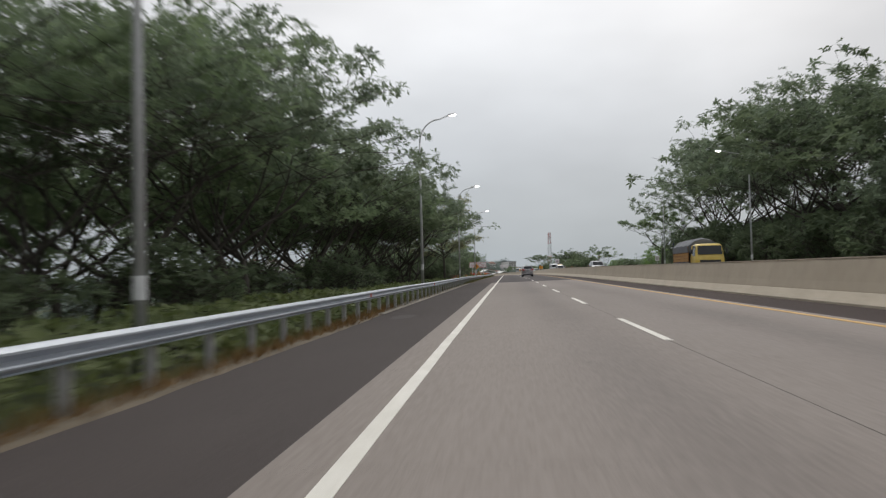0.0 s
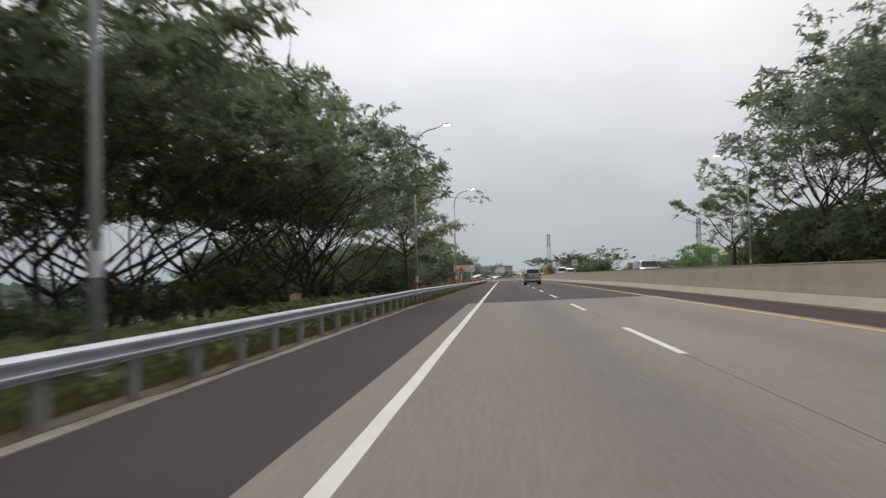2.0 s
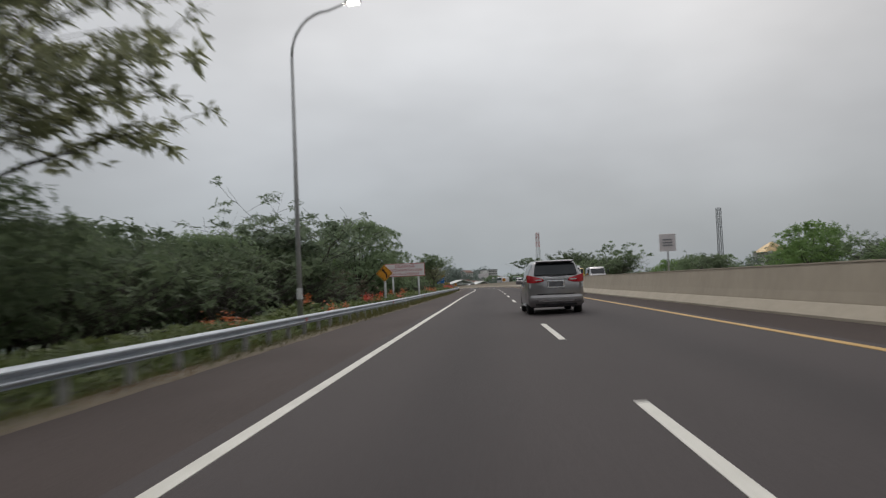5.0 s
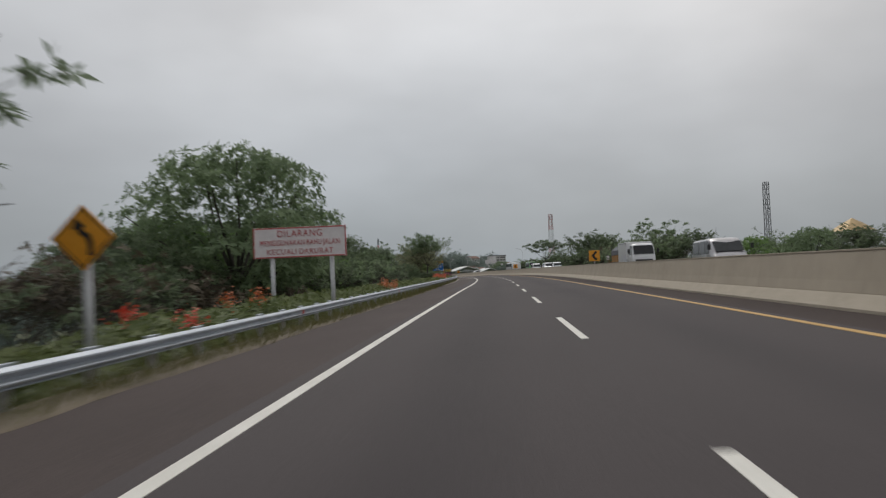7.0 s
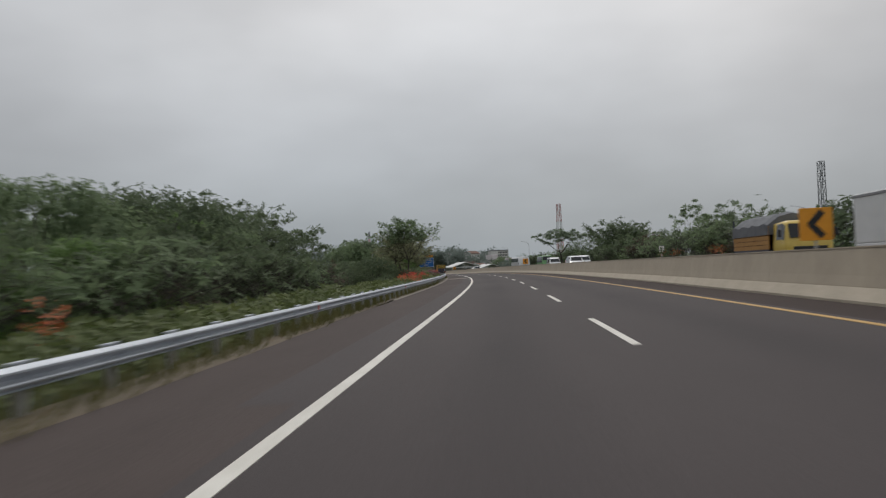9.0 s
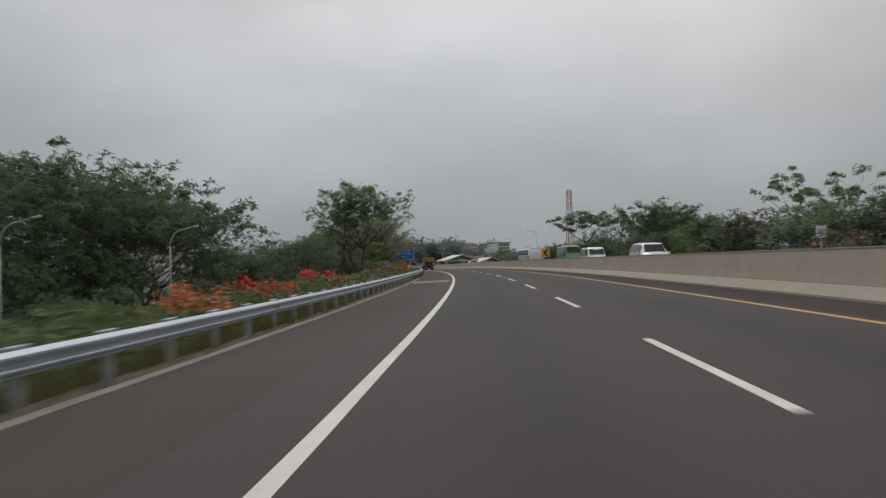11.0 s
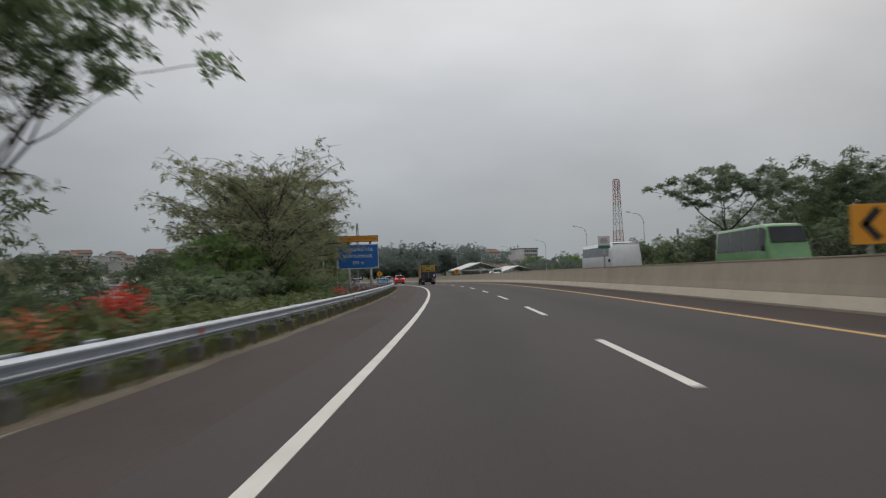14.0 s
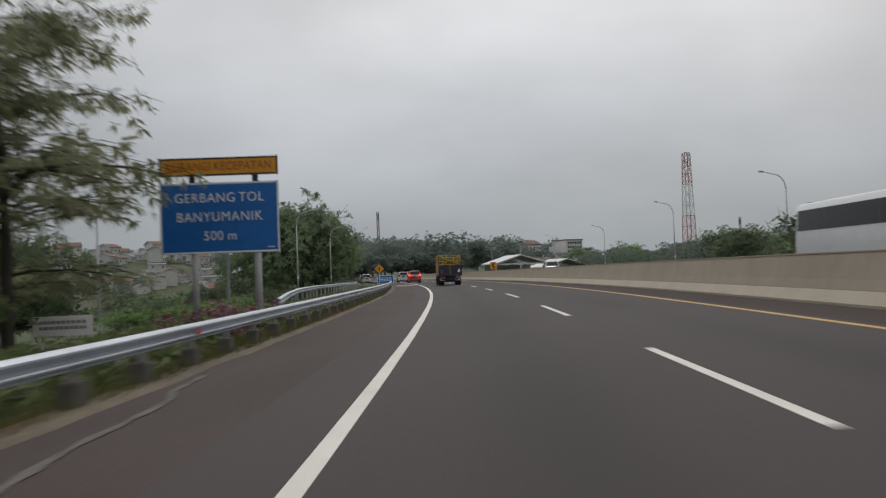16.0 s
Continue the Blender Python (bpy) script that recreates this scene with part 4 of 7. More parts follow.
def make_leader_tree(seed, height, radius, base, laterals, leaves, leaf_size, mat, label, rise=0.55, sag=0.25, top=0.55, wide=0.4, lean=0.0, spine=0.9, slim=4.6):
    """A tree with one leading stem, many fine ascending branches and feathery sprays along their twigs."""
    rng = random.Random(seed)
    bm = bmesh.new()
    stem, r0 = [], 0.015 * height + 0.035
    for i in range(9):
        f = i / 8
        stem.append(Vector((0.16 * math.sin(2.3 * f + seed) * f * 2 + lean * f * height, 0.16 * math.sin(3.1 * f + seed * 2) * f * 2, -0.8 + (height * (spine + 0.04) + 0.8) * f)))
    tube(stem, [r0 * (1 - 0.86 * i / 8) for i in range(9)], 8, bm, cap=False)
    runs = []
    for i in range(laterals):
        u = (i + 0.5) / laterals
        z = base + (height * spine - base) * min(1.0, max(0.0, u + rng.uniform(-0.05, 0.05)))
        f = (z + 0.8) / (height * (spine + 0.04) + 0.8) * 8
        k = min(7, int(f))
        p = stem[k].lerp(stem[k + 1], f - k)
        a = seed + i * 2.39996 + rng.uniform(-0.4, 0.4)
        env = math.sqrt(max(0.06, 1 - ((u - wide) / (1.0 - wide + 0.12 if u > wide else wide + 0.25)) ** 2)) if top < 1 else 0.5 + 0.5 * u
        length = radius * env * rng.uniform(0.66, 1.12)
        d = Vector((math.cos(a), math.sin(a), rise * (0.7 + 0.9 * u) * rng.uniform(0.5, 1.5))).normalized()
        pts = [p]
        for n in range(5):
            d = (d + Vector((rng.uniform(-0.16, 0.16), rng.uniform(-0.16, 0.16), rng.uniform(-0.16, 0.05) - sag * 0.2 * n / 4))).normalized()
            pts.append(pts[-1] + d * length / 5)
        r = max(0.016, r0 * 0.36 * (1 - 0.6 * u) * length / radius)
        tube(pts, [r * (1 - 0.15 * n) for n in range(6)], 5, bm, cap=False)
        for n in range(11):
            g = 1.2 + 3.8 * (n + rng.random()) / 11
            k = min(4, int(g))
            q = pts[k].lerp(pts[k + 1], g - k)
            ax = (pts[k + 1] - pts[k]).normalized()
            side = Vector((-ax.y, ax.x, 0)) * (1 if n % 2 else -1)
            w = (ax * 0.75 + side * rng.uniform(0.35, 1.0) + Vector((0, 0, rng.uniform(-0.12, 0.3)))).normalized()
            reach = length * rng.uniform(0.16, 0.3) + 0.35
            tw = [q, q + w * reach * 0.5, q + w * reach + Vector((0, 0, -sag * reach * 0.35))]
            tube(tw, [0.014, 0.010, 0.006], 3, bm, cap=False)
            runs.append(tw)
        runs.append(pts[3:])
    tree = thing("tree", label, "tree")
    part("trunk", bm, "bark", tree, "slim grey-brown trunk with fine ascending branches", smooth=True)
    gen = np.random.default_rng(seed)
    per = leaves / len(runs)
    places, out = [], []
    for run in runs:
        m = max(2, int(per * gen.uniform(0.5, 1.5)))
        pts = np.array([tuple(v) for v in run])
        t = gen.uniform(0.15, 1.05, m) * (len(pts) - 1)
        k = np.minimum(t.astype(int), len(pts) - 2)
        step = pts[k + 1] - pts[k]
        off = gen.normal(0, 1, (m, 3)) * np.array([0.17, 0.17, 0.06])
        off[:, 2] -= sag * 0.5 * np.hypot(off[:, 0], off[:, 1])
        places.append(pts[k] + step * (t - k)[:, None] + off)
        out.append(step / (np.linalg.norm(step, axis=1)[:, None] + 1e-9) * 0.7 + np.array([0, 0, 0.6]))
    crown = new("crown", sprig_mesh("crown", np.concatenate(places), np.concatenate(out), seed, leaf_size, mat, 7, 0.2 + sag, 1.0, slim))
    crown.parent = tree
    return tree


def make_dome_tree(seed, height, spread, low, lobes, leaves, leaf_size, mat, label):
    """A dense tree: limbs that carry rounded lobes of foliage, leafy on their outsides, with dips between them."""
    rng = random.Random(seed)
    gen = np.random.default_rng(seed)
    bm = bmesh.new()
    fork = Vector((0, 0, height * 0.22))
    tube([(0, 0, -0.8), (0.08, 0.05, height * 0.1), tuple(fork)], [0.024 * height + 0.05, 0.022 * height + 0.03, 0.02 * height], 8, bm, cap=False)
    mid = low + (height - low) * 0.42
    places, out = [], []
    for i in range(lobes):
        z = -0.8 + 1.78 * (i + 0.5) / lobes
        a = seed + i * 2.39996 + rng.uniform(-0.4, 0.4)
        w = math.sqrt(max(0.0, 1 - min(1.0, abs(z)) ** 2.2))
        r = spread * rng.uniform(0.075, 0.15)
        swell = 1 + 0.14 * math.sin(3 * a + seed) + 0.08 * math.sin(5 * a + 2 * seed)
        reach = (spread / 2 - r * 0.8) * swell * (rng.uniform(0.86, 1.04) if i % 4 else rng.uniform(0.45, 0.75))
        c = Vector((math.cos(a) * w * reach, math.sin(a) * w * reach, mid + z * ((height - mid - r * 0.5) * rng.uniform(0.86, 1.03) if z > 0 else (mid - low - r * 0.3))))
        if i % 3 == 0:
            m = fork.lerp(c, 0.5) + Vector((rng.uniform(-0.3, 0.3), rng.uniform(-0.3, 0.3), -0.25))
            tube([tuple(fork), tuple(m), tuple(c)], [0.011 * height, 0.007 * height, 0.025], 5, bm, cap=False)
        n = max(6, int(leaves / lobes * (r / (spread * 0.112)) ** 2))
        d = gen.normal(0, 1, (n, 3))
        d /= np.linalg.norm(d, axis=1)[:, None]
        d[:, 2] = np.where(d[:, 2] < -0.2, -d[:, 2] * 0.7, d[:, 2])
        ph = gen.uniform(0, 6.28, 4)
        bumpy = 1 + 0.15 * np.sin(7 * d[:, 0] + ph[0]) * np.sin(7 * d[:, 1] + ph[1])
        rho = r * bumpy * np.clip(gen.normal(0.93, 0.13, n), 0.4, 1.35)
        places.append(np.array(c) + d * rho[:, None] * np.array([1.1, 1.1, 0.72]))
        out.append(d + np.array([0, 0, 0.45]))
    tree = thing("tree", label, "tree")
    part("trunk", bm, "bark", tree, "grey-brown trunk with spreading limbs", smooth=True)
    places, out = np.concatenate(places), np.concatenate(out)
    keep = places[:, 2] > 0.1
    crown = new("crown", sprig_mesh("crown", places[keep], out[keep], seed, leaf_size * 0.86, mat, 6, 0.3, 1.15, 2.7))
    crown.parent = tree
    return tree


def ground_h(l, s=0.0):
    return float(np.interp(l, GROUND_L, GROUND_H)) + hill(s, l)


def put(tree, s, l, h, turn, scale, made=[]):
    """The first time the tree itself is moved; after that, a copy of it."""
    m = M(s, l, h, turn)
    if tree.name not in made:
        made.append(tree.name)
        tree.matrix_basis = m @ Matrix.Scale(scale, 4)
        return tree
    ob = copy_thing(tree, m)
    ob.scale = (scale, scale, scale)
    return ob


SPREADING = "large spreading tree with dark feathery foliage and forked limbs"
AIRY = "slender spreading tree with open airy foliage"
kinds = {
    "rain_a": make_tree(1, 12.5, 13.4, 2.6, 2500, 0.34, "leaf_dark", SPREADING, leaflets=8, flat=0.72, stems=2, clump=1.3, lean=0.12, low=0.38),
    "rain_b": make_tree(2, 12.0, 12.8, 3.0, 2500, 0.34, "leaf_mid", SPREADING, leaflets=8, flat=0.66, stems=3, clump=1.3, lean=0.2, low=0.34),
    "rain_c": make_tree(3, 13.0, 13.4, 2.2, 2500, 0.34, "leaf_dark", SPREADING, leaflets=8, flat=0.6, stems=2, clump=1.35, lean=0.2, low=0.3),
    "sparse_a": make_tree(4, 11.5, 12.5, 3.4, 1300, 0.36, "leaf_mid", AIRY, flat=0.7, stems=1, clump=1.0, lean=0.08, low=0.33),
    "sparse_b": make_tree(5, 10.5, 12, 2.4, 700, 0.38, "leaf_dark", AIRY, flat=0.8, stems=2, clump=1.0, lean=0.15, low=0.36),
    "round_a": make_dome_tree(6, 8.8, 11.0, 0.6, 80, 3900, 0.33, "leaf_mid", "broad dense tree with rounded green crown"),
    "round_b": make_dome_tree(7, 7.0, 8.0, 0.4, 56, 2600, 0.3, "leaf_bright", "dense bushy tree with fresh green crown"),
    "feather": make_leader_tree(8, 9.2, 5.3, 1.3, 48, 1900, 0.3, "leaf_olive", "feathery olive-green tree with drooping sprays", rise=0.95, sag=0.45, wide=0.5, spine=0.66),
    "tall": make_tree(9, 16.0, 12.5, 4.0, 3000, 0.42, "leaf_dark", "tall dark tree with layered crown", flat=0.5, stems=2, clump=1.45, lean=0.06, low=0.25),
    "layer": make_tree(10, 9.3, 9.0, 3.2, 1900, 0.34, "leaf_dark", "small flat-topped tree with layered dark foliage", flat=0.95, stems=1, clump=1.15, lean=0.22, low=0.42),
    "shrub": make_tree(11, 3.6, 5.2, 0.4, 400, 0.33, "leaf_mid", "tangled green shrub growing beside the road", flat=0.05, stems=4, clump=0.95, low=0.0, name="shrub"),
    "shrub_b": make_tree(12, 3.4, 4.8, 0.4, 560, 0.28, "leaf_bright", "fresh green shrub growing beside the road", flat=0.05, stems=4, clump=0.95, low=0.0, name="shrub"),
    "shrub_d": make_tree(13, 4.4, 6.0, 0.5, 420, 0.34, "leaf_deep", "dark tangled shrub under the roadside trees", flat=0.05, stems=4, clump=1.05, low=0.0, name="shrub"),
    "shrub_o": make_tree(14, 3.6, 5.2, 0.4, 560, 0.28, "leaf_brown", "dry brownish shrub beside the road", flat=0.05, stems=4, clump=0.95, low=0.0, name="shrub"),
    "leader": make_leader_tree(21, 13.0, 7.8, 3.4, 38, 2000, 0.33, "leaf_olive", "slender tree with fanning branches and open layered foliage", rise=1.15, sag=0.3, wide=0.75, spine=0.55, slim=3.2),
    "umbrella": make_tree(24, 10.9, 7.8, 3.4, 2700, 0.32, "leaf_mid", leaflets=8, label="slim roadside tree with a high loose crown", flat=0.35, stems=2, clump=0.95, lean=0.08, low=0.44),
    "weeping": make_leader_tree(23, 10.4, 3.4, 3.0, 34, 1700, 0.27, "leaf_olive", "feathery tree with drooping sprays beside the road sign", rise=0.6, sag=0.7, wide=0.5),
    "dark_dome": make_dome_tree(16, 8.0, 11.5, 1.0, 72, 3000, 0.32, "leaf_deep", "broad dark tree with lobed crown"),
    # its haze comes from the pale far_wood leaf colour
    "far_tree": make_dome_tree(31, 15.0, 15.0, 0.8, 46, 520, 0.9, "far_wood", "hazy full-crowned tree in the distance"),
    "rain_a_far": make_tree(1, 12.5, 15, 2.6, 2900, 0.44, "leaf_deep", SPREADING, flat=0.7, stems=3, clump=1.4, low=0.34),
    "rain_b_far": make_tree(2, 12.0, 14, 3.0, 2200, 0.44, "leaf_mid", SPREADING, flat=0.68, stems=3, clump=1.4, low=0.34),
    "rain_c_far": make_tree(3, 13.0, 15, 2.2, 2900, 0.44, "leaf_deep", SPREADING, flat=0.68, stems=3, clump=1.4, low=0.34),
    "tall_far": make_tree(9, 16.0, 12.5, 4.0, 900, 0.65, "leaf_dark", "tall dark tree with layered crown", flat=0.5, stems=3, clump=1.4, low=0.25),
    "shrub_d_far": make_tree(13, 4.4, 6.0, 0.5, 170, 0.52, "leaf_deep", "dark tangled shrub under the roadside trees", flat=0.05, stems=3, clump=1.0, low=0.0, name="shrub"),
    "shrub_far": make_tree(11, 3.6, 5.2, 0.4, 150, 0.48, "leaf_mid", "tangled green shrub growing beside the road", flat=0.05, stems=3, clump=1.0, low=0.0, name="shrub"),
    "round_a_far": make_dome_tree(6, 8.8, 11.0, 0.6, 60, 1100, 0.55, "leaf_mid", "broad dense tree with rounded green crown"),
    "round_b_far": make_dome_tree(7, 7.0, 8.0, 0.4, 44, 800, 0.46, "leaf_bright", "dense bushy tree with fresh green crown"),
    "dark_dome_far": make_dome_tree(16, 8.0, 11.5, 1.0, 60, 1100, 0.52, "leaf_deep", "broad dark tree with lobed crown"),
}
pick = random.Random(77)


def plant(kind, s, l, scale=1.0, h=None, turn=None):
    base = float(np.interp(l, GROUND_L, GROUND_H)) if h is None else h
    if (l < {"rai": -18.5, "dar": -20}.get(kind[:3], -27) or l > (22 if kind[:3] in ("dar", "shr") else 28) or s > 440) and kind + "_far" in kinds:
        kind += "_far"
    return put(kinds[kind], s, l, base, pick.uniform(0, 360) if turn is None else turn, scale * pick.uniform(0.96, 1.05))


# the wood beside the first stretch
for i, s in enumerate(np.arange(36, 134, 7.2)):
    plant(("rain_a", "rain_b", "rain_c")[i % 3], s, (-16.0 if s < 80 else -16.6) - 1.6 * (i % 2) - 0.8 * pick.random(), (1.0, 0.93, 1.04)[i % 3] * 1.15)
for i, s in enumerate(np.arange(44, 132, 19)):
    plant(("rain_c", "rain_a", "rain_b")[i % 3], s + 2, -22.5 - 3 * pick.random(), 0.95)
for i, s in enumerate(np.arange(38, 126, 7.4)):
    plant(("shrub_d", "shrub", "shrub_d", "shrub_d")[i % 4], s, -12.6 - 2.6 * pick.random(), 0.62 + 0.3 * pick.random())
for i, s in enumerate(np.arange(40, 122, 8)):
    plant("shrub_d", s, -18 - 6 * pick.random(), 0.75 + 0.3 * pick.random())
for i, s in enumerate(np.arange(46, 80, 15)):
    plant("round_a", s, -27 - 5 * pick.random(), 1.15 + 0.25 * pick.random())
plant("rain_b", 138.5, -15.2, 1.1, turn=pick.uniform(0, 360) + 150)
plant("rain_c", 142.3, -15.4, 0.98, turn=200)
plant("rain_a", 77.5, -14.0, 1.22)
for s, l, f in ((153, -27, 0.85), (149, -25, 0.8), (143, -24, 0.75)):
    plant("dark_dome", s, l, f)
plant("rain_c", 131.0, -15.0, 0.95)
plant("rain_a", 126.5, -13.9, 1.02)
# thinner growth after it
plant("leader", 160.7, -12.1, 1.0, turn=40)
plant("rain_a", 146.0, -22, 0.6)
for i, s in enumerate(np.arange(159, 204, 2.7)):
    plant(("shrub_d", "shrub_d", "dark_dome")[i % 3], s, -14.5 - 7 * pick.random(), (0.95, 1.15, 0.72)[i % 3])
for s, l, f in ((165, -22, 0.75), (171, -25, 0.85), (176, -20.5, 0.75), (184, -21, 0.9)):
    plant("dark_dome", s, l, f)
for s, l, k, f in ((149, -24, "shrub_d", 1.1), (168, -27, "rain_c", 0.68), (178, -31, "rain_a", 0.85), (182, -24, "rain_b", 0.45), (143, -22, "dark_dome", 0.55), (166, -17, "shrub", 1.0), (172, -15, "shrub_d", 1.15), (179, -14, "shrub_d", 1.1), (186, -15, "shrub_d", 1.25), (192, -13.5, "shrub_d", 1.2), (198, -15, "shrub_d", 1.2)):
    plant(k, s, l, f)
plant("round_a", 190, -18, 0.72)
plant("round_a", 181, -22, 0.75)
plant("layer", 196, -15.5, 0.75)
plant("sparse_b", 197.5, -14.8, 0.95)
for i, s in enumerate(np.arange(206, 236, 4.2)):
    plant(("shrub_d", "shrub_o", "shrub_d")[i % 3], s, -14.6 - 2.0 * pick.random(), 0.85 + 0.25 * pick.random())
plant("round_a", 229.4, -15.7, 1.13, turn=20)
plant("round_b", 246, -15.0, 0.5)
plant("round_b", 253, -15.2, 0.56)
plant("dark_dome", 223, -19.5, 0.72)
plant("round_b", 233, -21.0, 1.0)
for i, s in enumerate(np.arange(243, 284, 5.0)):
    plant(("shrub_d", "shrub", "shrub_d", "shrub_o", "shrub_d")[i % 5], s, -12.8 - 3 * pick.random(), 0.8 + 0.3 * pick.random())
for i, s in enumerate(np.arange(246, 284, 6.5)):
    plant(("dark_dome", "round_b", "round_a")[i % 3], s, -18.5 - 4 * pick.random(), (1.02, 1.25, 0.98)[i % 3] * (0.88 if s < 258 else 0.9))
for s, l, k, f in ((316, -13.6, "shrub_d", 0.42), (326, -14.5, "shrub_b", 0.45), (334, -15, "shrub_d", 0.5), (341.5, -17.2, "dark_dome", 0.62), (346, -19.5, "shrub_d", 0.8)):
    plant(k, s, l, f)
# big dark trees standing in the hollow
for s, l, k, f in ((366, -39, "rain_c", 1.3), (379, -45, "rain_a", 1.55), (355, -47, "rain_a", 1.58), (392, -52, "rain_c", 1.5), (372, -57, "rain_a", 1.5), (340, -52, "rain_c", 1.4), (345, -66, "rain_a", 1.45), (327, -60, "rain_b", 1.35), (363, -30, "dark_dome", 0.72), (377, -31, "dark_dome", 0.7), (318, -27, "shrub_d", 0.6), (326, -22, "shrub_d", 0.52), (310, -21, "shrub_d", 0.48), (303, -19, "shrub_d", 0.46), (298, -24, "shrub_d", 0.5), (291, -20, "shrub_d", 0.48), (306, -30, "shrub_d", 0.7), (333, -30, "shrub_d", 0.75), (343, -27, "shrub_d", 0.75), (312, -36, "dark_dome", 0.5), (324, -38, "dark_dome", 0.55), (388, -38, "dark_dome", 1.0), (352, -38, "dark_dome", 0.8), (336, -42, "dark_dome", 0.85), (341, -45, "dark_dome", 1.05), (348, -42, "dark_dome", 1.0), (359, -44, "dark_dome", 1.05)):
    plant(k, s, l, f)
# pair of trees at the bend, then the feathery group before the sign
plant("umbrella", 351.8, -13.2, 1.0, turn=0)
plant("weeping", 352.6, -14.6, 0.8, turn=70)
plant("shrub_d", 350.0, -14.0, 0.75)
plant("shrub_d", 353.5, -16.2, 0.95)
plant("shrub_d", 349.0, -11.8, 0.6)
plant("shrub", 355, -13.5, 0.7)
for s, l, k, f in ((383.0, -15.2, "feather", 1.1), (388.0, -14.6, "feather", 0.96), (393.3, -12.3, "weeping", 0.97), (397.0, -18.0, "weeping", 0.85), (421, -27.2, "dark_dome", 0.85), (417, -28, "dark_dome", 0.9), (404, -26, "dark_dome", 0.8), (409, -13.0, "shrub_b", 0.42), (413, -15.5, "shrub_b", 0.5), (418, -13.5, "shrub_b", 0.45), (412, -17.2, "shrub_b", 0.5), (423, -17, "shrub_b", 0.5), (377, -12.0, "feather", 0.93), (394, -14.9, "feather", 1.1), (366, -26, "dark_dome", 0.6), (373, -30, "dark_dome", 0.7), (360, -22, "shrub_d", 0.9), (368, -20, "shrub_d", 0.75), (355, -24, "shrub_d", 1.3), (379, -25, "dark_dome", 0.7)):
    plant(k, s, l, f)
for s, l, k, f in ((378, -11.6, "shrub_b", 0.95), (373, -12.4, "shrub", 0.8), (384, -11, "shrub", 0.7), (367, -13, "shrub_d", 0.75), (362, -12, "shrub", 0.7), (381, -13.4, "round_b", 0.66), (389.5, -13.2, "round_b", 0.6), (375, -14.0, "round_b", 0.7)):
    plant(k, s, l, f)
for s, l, k, f in ((500, -27, "round_a", 1.1), (504, -24, "round_a", 1.65), (508, -20, "tall", 1.15), (513, -18.8, "round_a", 1.75), (519, -22, "round_a", 1.95), (525, -18, "tall", 1.0), (532, -18.5, "round_a", 1.3), (540, -18, "round_a", 1.6), (516, -26, "tall", 0.95), (425, -31, "round_a", 0.72), (434, -36, "round_b", 0.8), (446, -30, "shrub_d", 0.9), (440, -26, "shrub", 0.9), (455, -25, "shrub_d", 0.9), (463, -24, "shrub_d", 1.0)):
    plant(k, s, l, f)

for i in range(16):
    plant(("shrub_d", "shrub")[i % 2], 424 + 48 * ((i * 0.618) % 1.0), -13.5 - 17 * ((i * 0.7549) % 1.0), 0.42 + 0.16 * pick.random())

# beyond the opposite carriageway
for i, s in enumerate(np.arange(66, 164, 9.5)):
    plant(("tall", "rain_c", "tall", "rain_a")[i % 4], s, 25.5 + 4.5 * pick.random(), (1.12, 1.38, 1.2, 1.42)[i % 4] * (0.66 if s < 105 else 1.12))
for i, s in enumerate(np.arange(64, 176, 6.0)):
    plant(("shrub_d", "dark_dome")[i % 2], s, 24 + 3.5 * pick.random(), (1.2, 0.62)[i % 2] + 0.25 * pick.random())
for i, s in enumerate(np.arange(60, 170, 14.0)):
    plant("dark_dome", s, 33 + 5 * pick.random(), 0.8 if s < 105 else 1.2)
    plant("dark_dome", s + 7, 31 + 4 * pick.random(), 0.7 if s < 105 else 0.95)
plant("sparse_a", 168.5, 21.5, 1.0, turn=120)
plant("sparse_b", 176, 25.5, 0.95)
plant("dark_dome", 163, 25.5, 0.85)
for i, s in enumerate(np.arange(182, 350, 8.5)):
    plant(("round_b", "shrub_d", "round_a", "shrub")[i % 4], s, 30 + 8 * pick.random(), (0.62, 1.1, 0.55, 1.2)[i % 4])
plant("round_b", 231, 33, 0.98)
plant("round_b", 238, 37, 0.95)
for i, s in enumerate(np.arange(200, 350, 17)):
    plant(("round_a", "sparse_b")[i % 2], s, 44 + 9 * pick.random(), 0.78)
for s, l, k, f in ((364.8, 42.9, "sparse_a", 1.18), (396, 20.8, "layer", 1.0), (406.7, 38, "rain_a", 1.02), (411, 28, "rain_c", 0.68), (419, 43, "rain_a", 0.95), (428, 47, "rain_c", 0.9), (388, 34, "round_a", 0.78), (376, 30, "round_b", 0.7), (407, 35, "round_a", 0.9), (440, 52, "round_a", 0.9)):
    plant(k, s, l, f)
for i, s in enumerate(np.arange(352, 450, 6.5)):
    plant(("shrub_d", "shrub", "shrub_d")[i % 3], s, 23.5 + 5 * pick.random(), 1.0 + 0.25 * pick.random())
for i, s in enumerate(np.arange(286, 352, 4.5)):
    plant(("shrub_d", "shrub", "shrub_d", "shrub_o")[i % 4], s, 21.5 + 4 * pick.random(), 1.05 + 0.35 * pick.random())
for s, l, k, f in ((432, 33, "round_a", 0.66), (441, 37, "round_b", 0.8), (448, 41, "round_a", 0.75), (456, 38, "round_b", 0.82), (464, 44, "rain_b", 0.6), (472, 42, "round_a", 0.7)):
    plant(k, s, l, f)
for i, s in enumerate(np.arange(505, 600, 7.5)):
    plant(("round_a", "rain_b", "round_a", "round_b")[i % 4], s, 58 + 24 * pick.random(), (1.15, 0.9, 1.05, 1.2)[i % 4])
